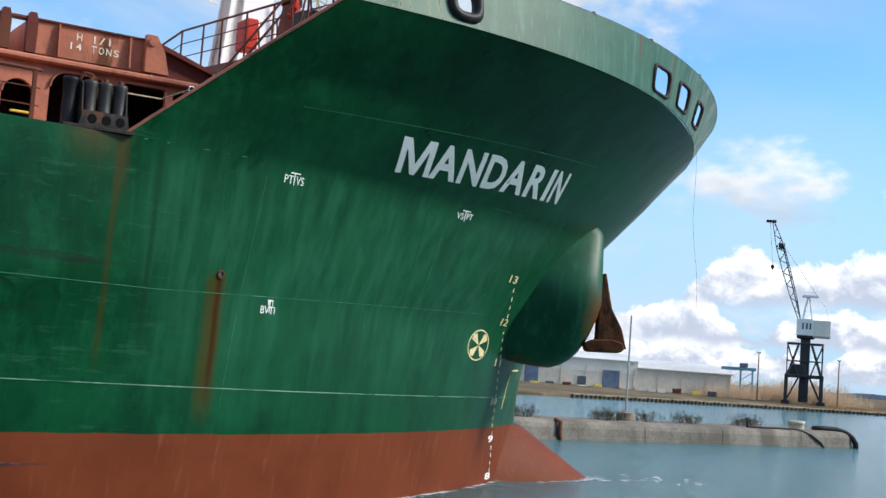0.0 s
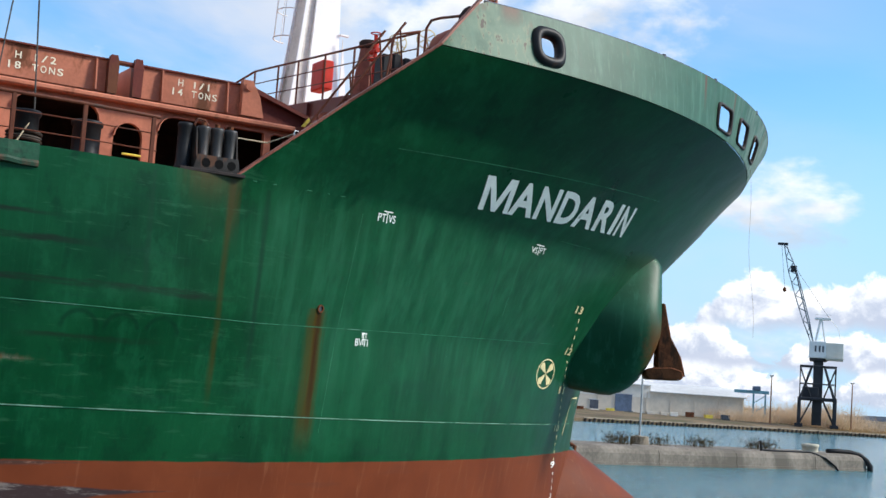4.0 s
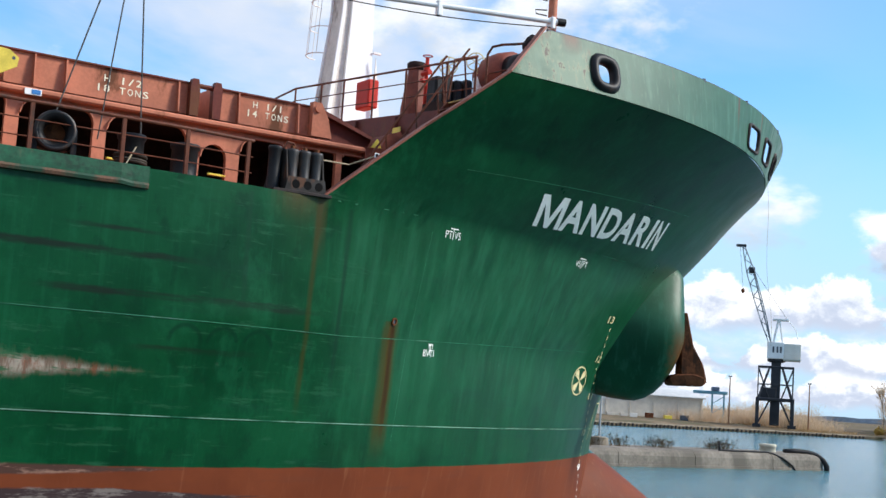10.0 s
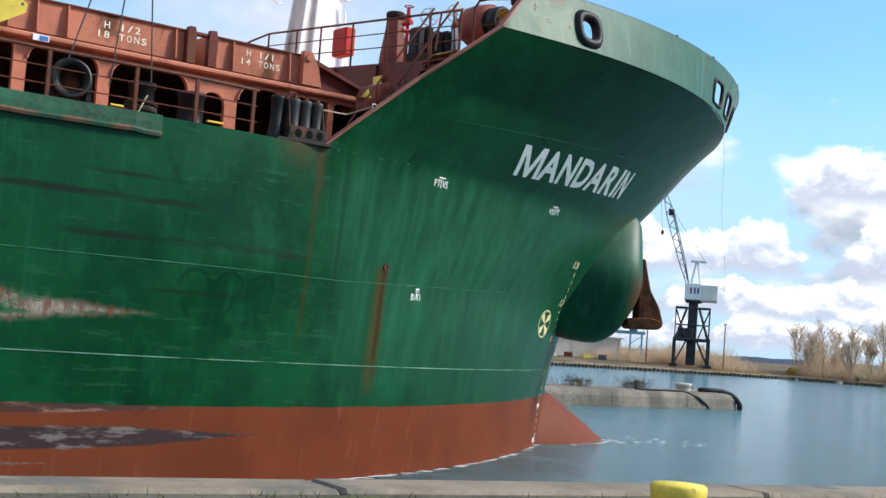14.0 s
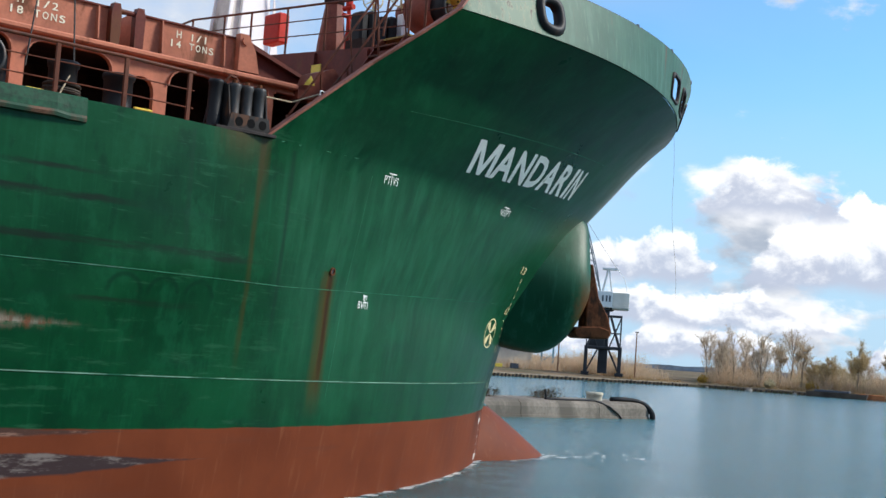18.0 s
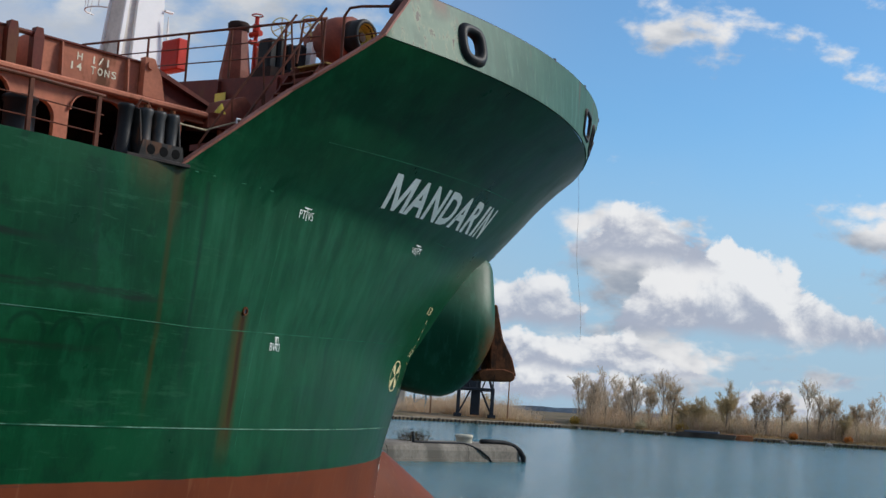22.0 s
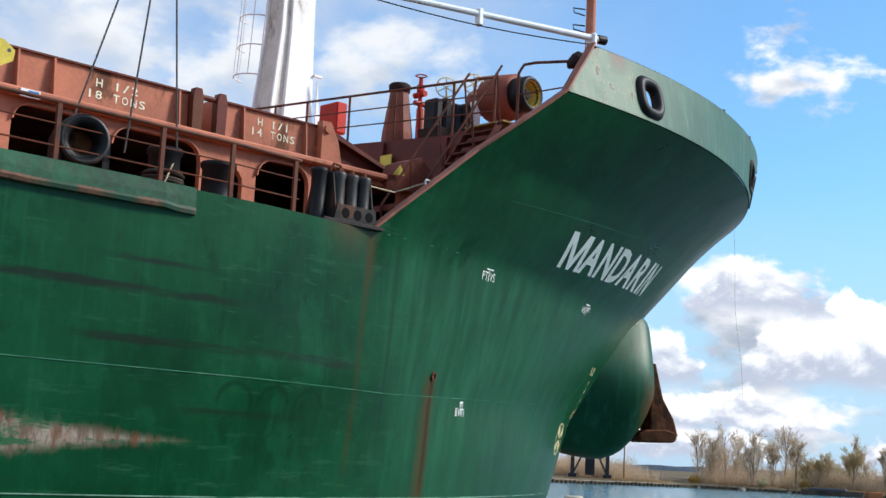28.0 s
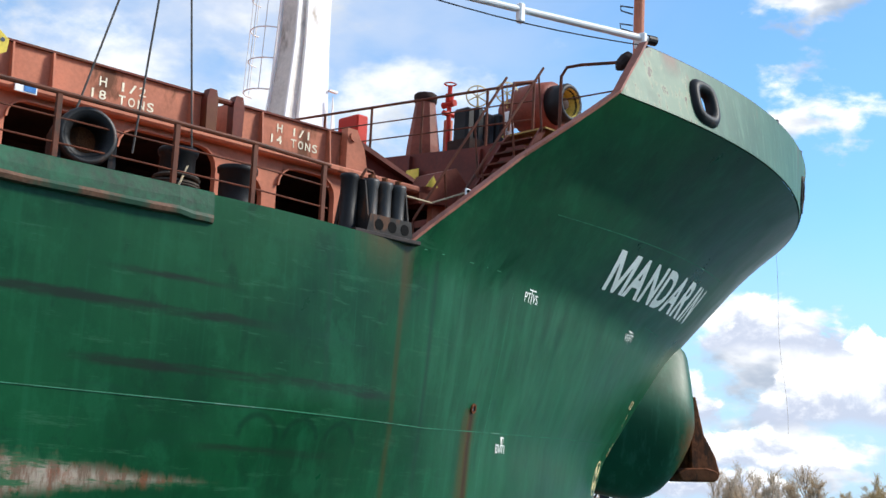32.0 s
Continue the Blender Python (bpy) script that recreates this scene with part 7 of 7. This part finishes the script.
# post at the break of the bulwark, with steps, and the stowed boom
post = part("derrick_post", one(rod, (-7.75, -0.85, 9.15), (-7.75, -0.85, 13.5), 0.095, 0.09, 16), m_deck, ship, "red-brown derrick post with step irons")
for k in range(8):
    z = 10.95 + 0.32 * k
    part("step_iron", one(pipe, [(-7.86, -0.8, z), (-8.08, -0.72, z + 0.02), (-8.1, -0.72, z + 0.1), (-7.86, -0.8, z + 0.12)], 0.014, 5), m_black, post)
BOOM = Vector((math.cos(radians(168)) * math.cos(radians(-2)), math.sin(radians(168)) * math.cos(radians(-2)), math.sin(radians(-2))))
b0 = Vector((-7.8, -1.05, 10.78))
boom = part("boom", one(rod, b0 - BOOM * 0.15, b0 + BOOM * 5.2, 0.062, 0.05, 12), m_white, ship, "white stowed derrick boom")
part("boom_heel", one(box, (-7.95, -1.12, 10.6), (-7.85, -0.9, 10.86), None, 0.02), m_white, boom)
part("boom_band", one(rod, b0 - BOOM * 0.2, b0 - BOOM * 0.02, 0.085, sides=12), m_black, boom)
part("boom_wire", one(pipe, [b0 + BOOM * (0.1 + 0.6 * k) + Vector((0, -0.05, -0.14 - 0.09 * math.sin(math.pi * k / 8))) for k in range(9)], 0.011, 6), m_black, boom)
part("boom_block", one(box, b0 + BOOM * 2.6 + Vector((-0.06, -0.06, -0.22)), b0 + BOOM * 2.6 + Vector((0.06, 0.06, 0.1)), None, 0.02), m_white, boom)


# foremast
def mast():
    foot = (-6.1, 10.75)

    def tower(levels, material, name, parent, words=""):
        bm = bmesh.new()
        rings = []
        for z, x0, x1, y0, y1 in levels:
            rings.append([bm.verts.new((foot[0] + a, foot[1] + b, z)) for a, b in ((x0, y0), (x1, y0), (x1, y1), (x0, y1))])
        for a, b in zip(rings, rings[1:]):
            for k in range(4):
                bm.faces.new([a[k], a[(k + 1) % 4], b[(k + 1) % 4], b[k]])
        bm.faces.new(rings[-1])
        return part(name, bm, material, parent, words)
    ob = tower([(9.3, -0.55, 0.5, -0.6, 0.6), (13.6, -0.30, 0.42, -0.45, 0.4), (17.5, -0.28, 0.38, -0.4, 0.35)], m_white, "foremast", ship, "tapered white box-section foremast, after face painted grey for shade")
    # the after side's shade is put into this grey, with stains over it
    tower([(9.3, -0.95, -0.56, -0.45, 0.5), (13.6, -0.52, -0.31, -0.36, 0.34), (17.5, -0.46, -0.29, -0.32, 0.3)], m_mast_grey, "after_face", ob, "stained channel up the after face, shade painted as grey")
    for y in (-0.5, 0.42):
        tower([(9.3, -1.02, -0.9, y - 0.03, y + 0.03), (13.6, -0.58, -0.48, y * 0.75 - 0.03, y * 0.75 + 0.03), (17.5, -0.5, -0.42, y * 0.7 - 0.03, y * 0.7 + 0.03)], m_white, "channel_flange", ob)
    bm = bmesh.new()
    prism(bm, [(-5.62, 9.3), (-5.2, 9.3), (-5.62, 12.4)], 10.1, 10.14, "y")
    part("mast_web", bm, m_white, ob)
    part("mast_cleat", one(box, (-5.65, 10.2, 12.55), (-5.4, 10.3, 12.6)), m_white, ob)
    plat = part("mast_platform", one(box, (-6.6, 9.2, 16.2), (-5.3, 10.8, 16.3)), m_white, ob)
    for r in (0.2, 0.4, 0.6):
        part("platform_rail", one(pipe, [(-5.9 + 0.9 * math.sin(a), 9.5 - 0.5 * math.cos(a), 16.3 + r) for a in np.linspace(-1.5, 1.5, 9)], 0.018, 5), m_white, plat)
    lad = part("mast_ladder", one(rod, (-6.3, 11.55, 10.5), (-6.1, 11.3, 17), 0.025, sides=6), m_white, ob)
    part("ladder_side", one(rod, (-6.3, 11.95, 10.5), (-6.1, 11.7, 17), 0.025, sides=6), m_white, lad)
    for k in range(20):
        z = 10.7 + 0.3 * k
        f = (z - 10.5) / 6.5
        part("rung", one(rod, (-6.3 + 0.2 * f, 11.55 - 0.25 * f, z), (-6.3 + 0.2 * f, 11.95 - 0.25 * f, z), 0.014, sides=5), m_white, lad)
    cage = part("ladder_cage", one(pipe, [(-6.4 - 0.5 * math.sin(a), 11.9 + 0.5 * math.cos(a), 12.6) for a in np.linspace(0, math.pi, 9)], 0.02, 5), m_white, lad)
    for z in (13.4, 14.2, 15.0):
        part("cage_hoop", one(pipe, [(-6.36 - 0.5 * math.sin(a), 11.85 + 0.5 * math.cos(a), z) for a in np.linspace(0, math.pi, 9)], 0.018, 5), m_white, lad)
    for a in np.linspace(0.2, math.pi - 0.2, 5):
        part("cage_bar", one(rod, (-6.4 - 0.5 * math.sin(a), 11.9 + 0.5 * math.cos(a), 12.6), (-6.3 - 0.5 * math.sin(a), 11.85 + 0.5 * math.cos(a), 15.6), 0.012, sides=5), m_white, lad)


mast()

# wires led up from the deck edge
TOP = Vector((-16.5, -0.3, 11.6))
for low in (Vector((-17.95, -0.2, 6.3)), Vector((-17.0, -0.45, 6.9)), Vector((-16.35, -0.75, 6.95))):
    part("wire", one(rod, low, TOP, 0.014, sides=6), m_wire, ship, "taut steel wire led up from the deck")
part("wire_ring", one(lathe, [(0.07, -0.02), (0.1, 0.0), (0.07, 0.02)], Matrix.Translation(TOP), 14), m_wire, ship)
part("wire_tail", one(rod, (-16.35, -0.75, 6.95), (-16.65, -0.95, 6.45), 0.014, sides=6), m_rope, ship)


def motions():
    """The ship glides slowly ahead along the quay."""
    walk(ship, [
        (0, pose(3.95, 28.53, 0, 0, 0, 32.22)),
        (3, pose(4.92, 29.15, 0, 0, 0, 32.47)),
        (6, pose(5.91, 29.81, 0, 0, 0, 32.76)),
        (9, pose(6.92, 30.52, 0, 0, 0, 33.09)),
        (12, pose(7.94, 31.29, 0, 0, 0, 33.45)),
        (15, pose(8.98, 32.09, 0, 0, 0, 33.85)),
        (18, pose(10.04, 32.95, 0, 0, 0, 34.28)),
        (21, pose(11.11, 33.86, 0, 0, 0, 34.76)),
        (24, pose(12.20, 34.82, 0, 0, 0, 35.27)),
        (27, pose(13.31, 35.82, 0, 0, 0, 35.81)),
        (30, pose(14.43, 36.87, 0, 0, 0, 36.39)),
        (32, pose(15.19, 37.60, 0, 0, 0, 36.80)),
    ])


motions()
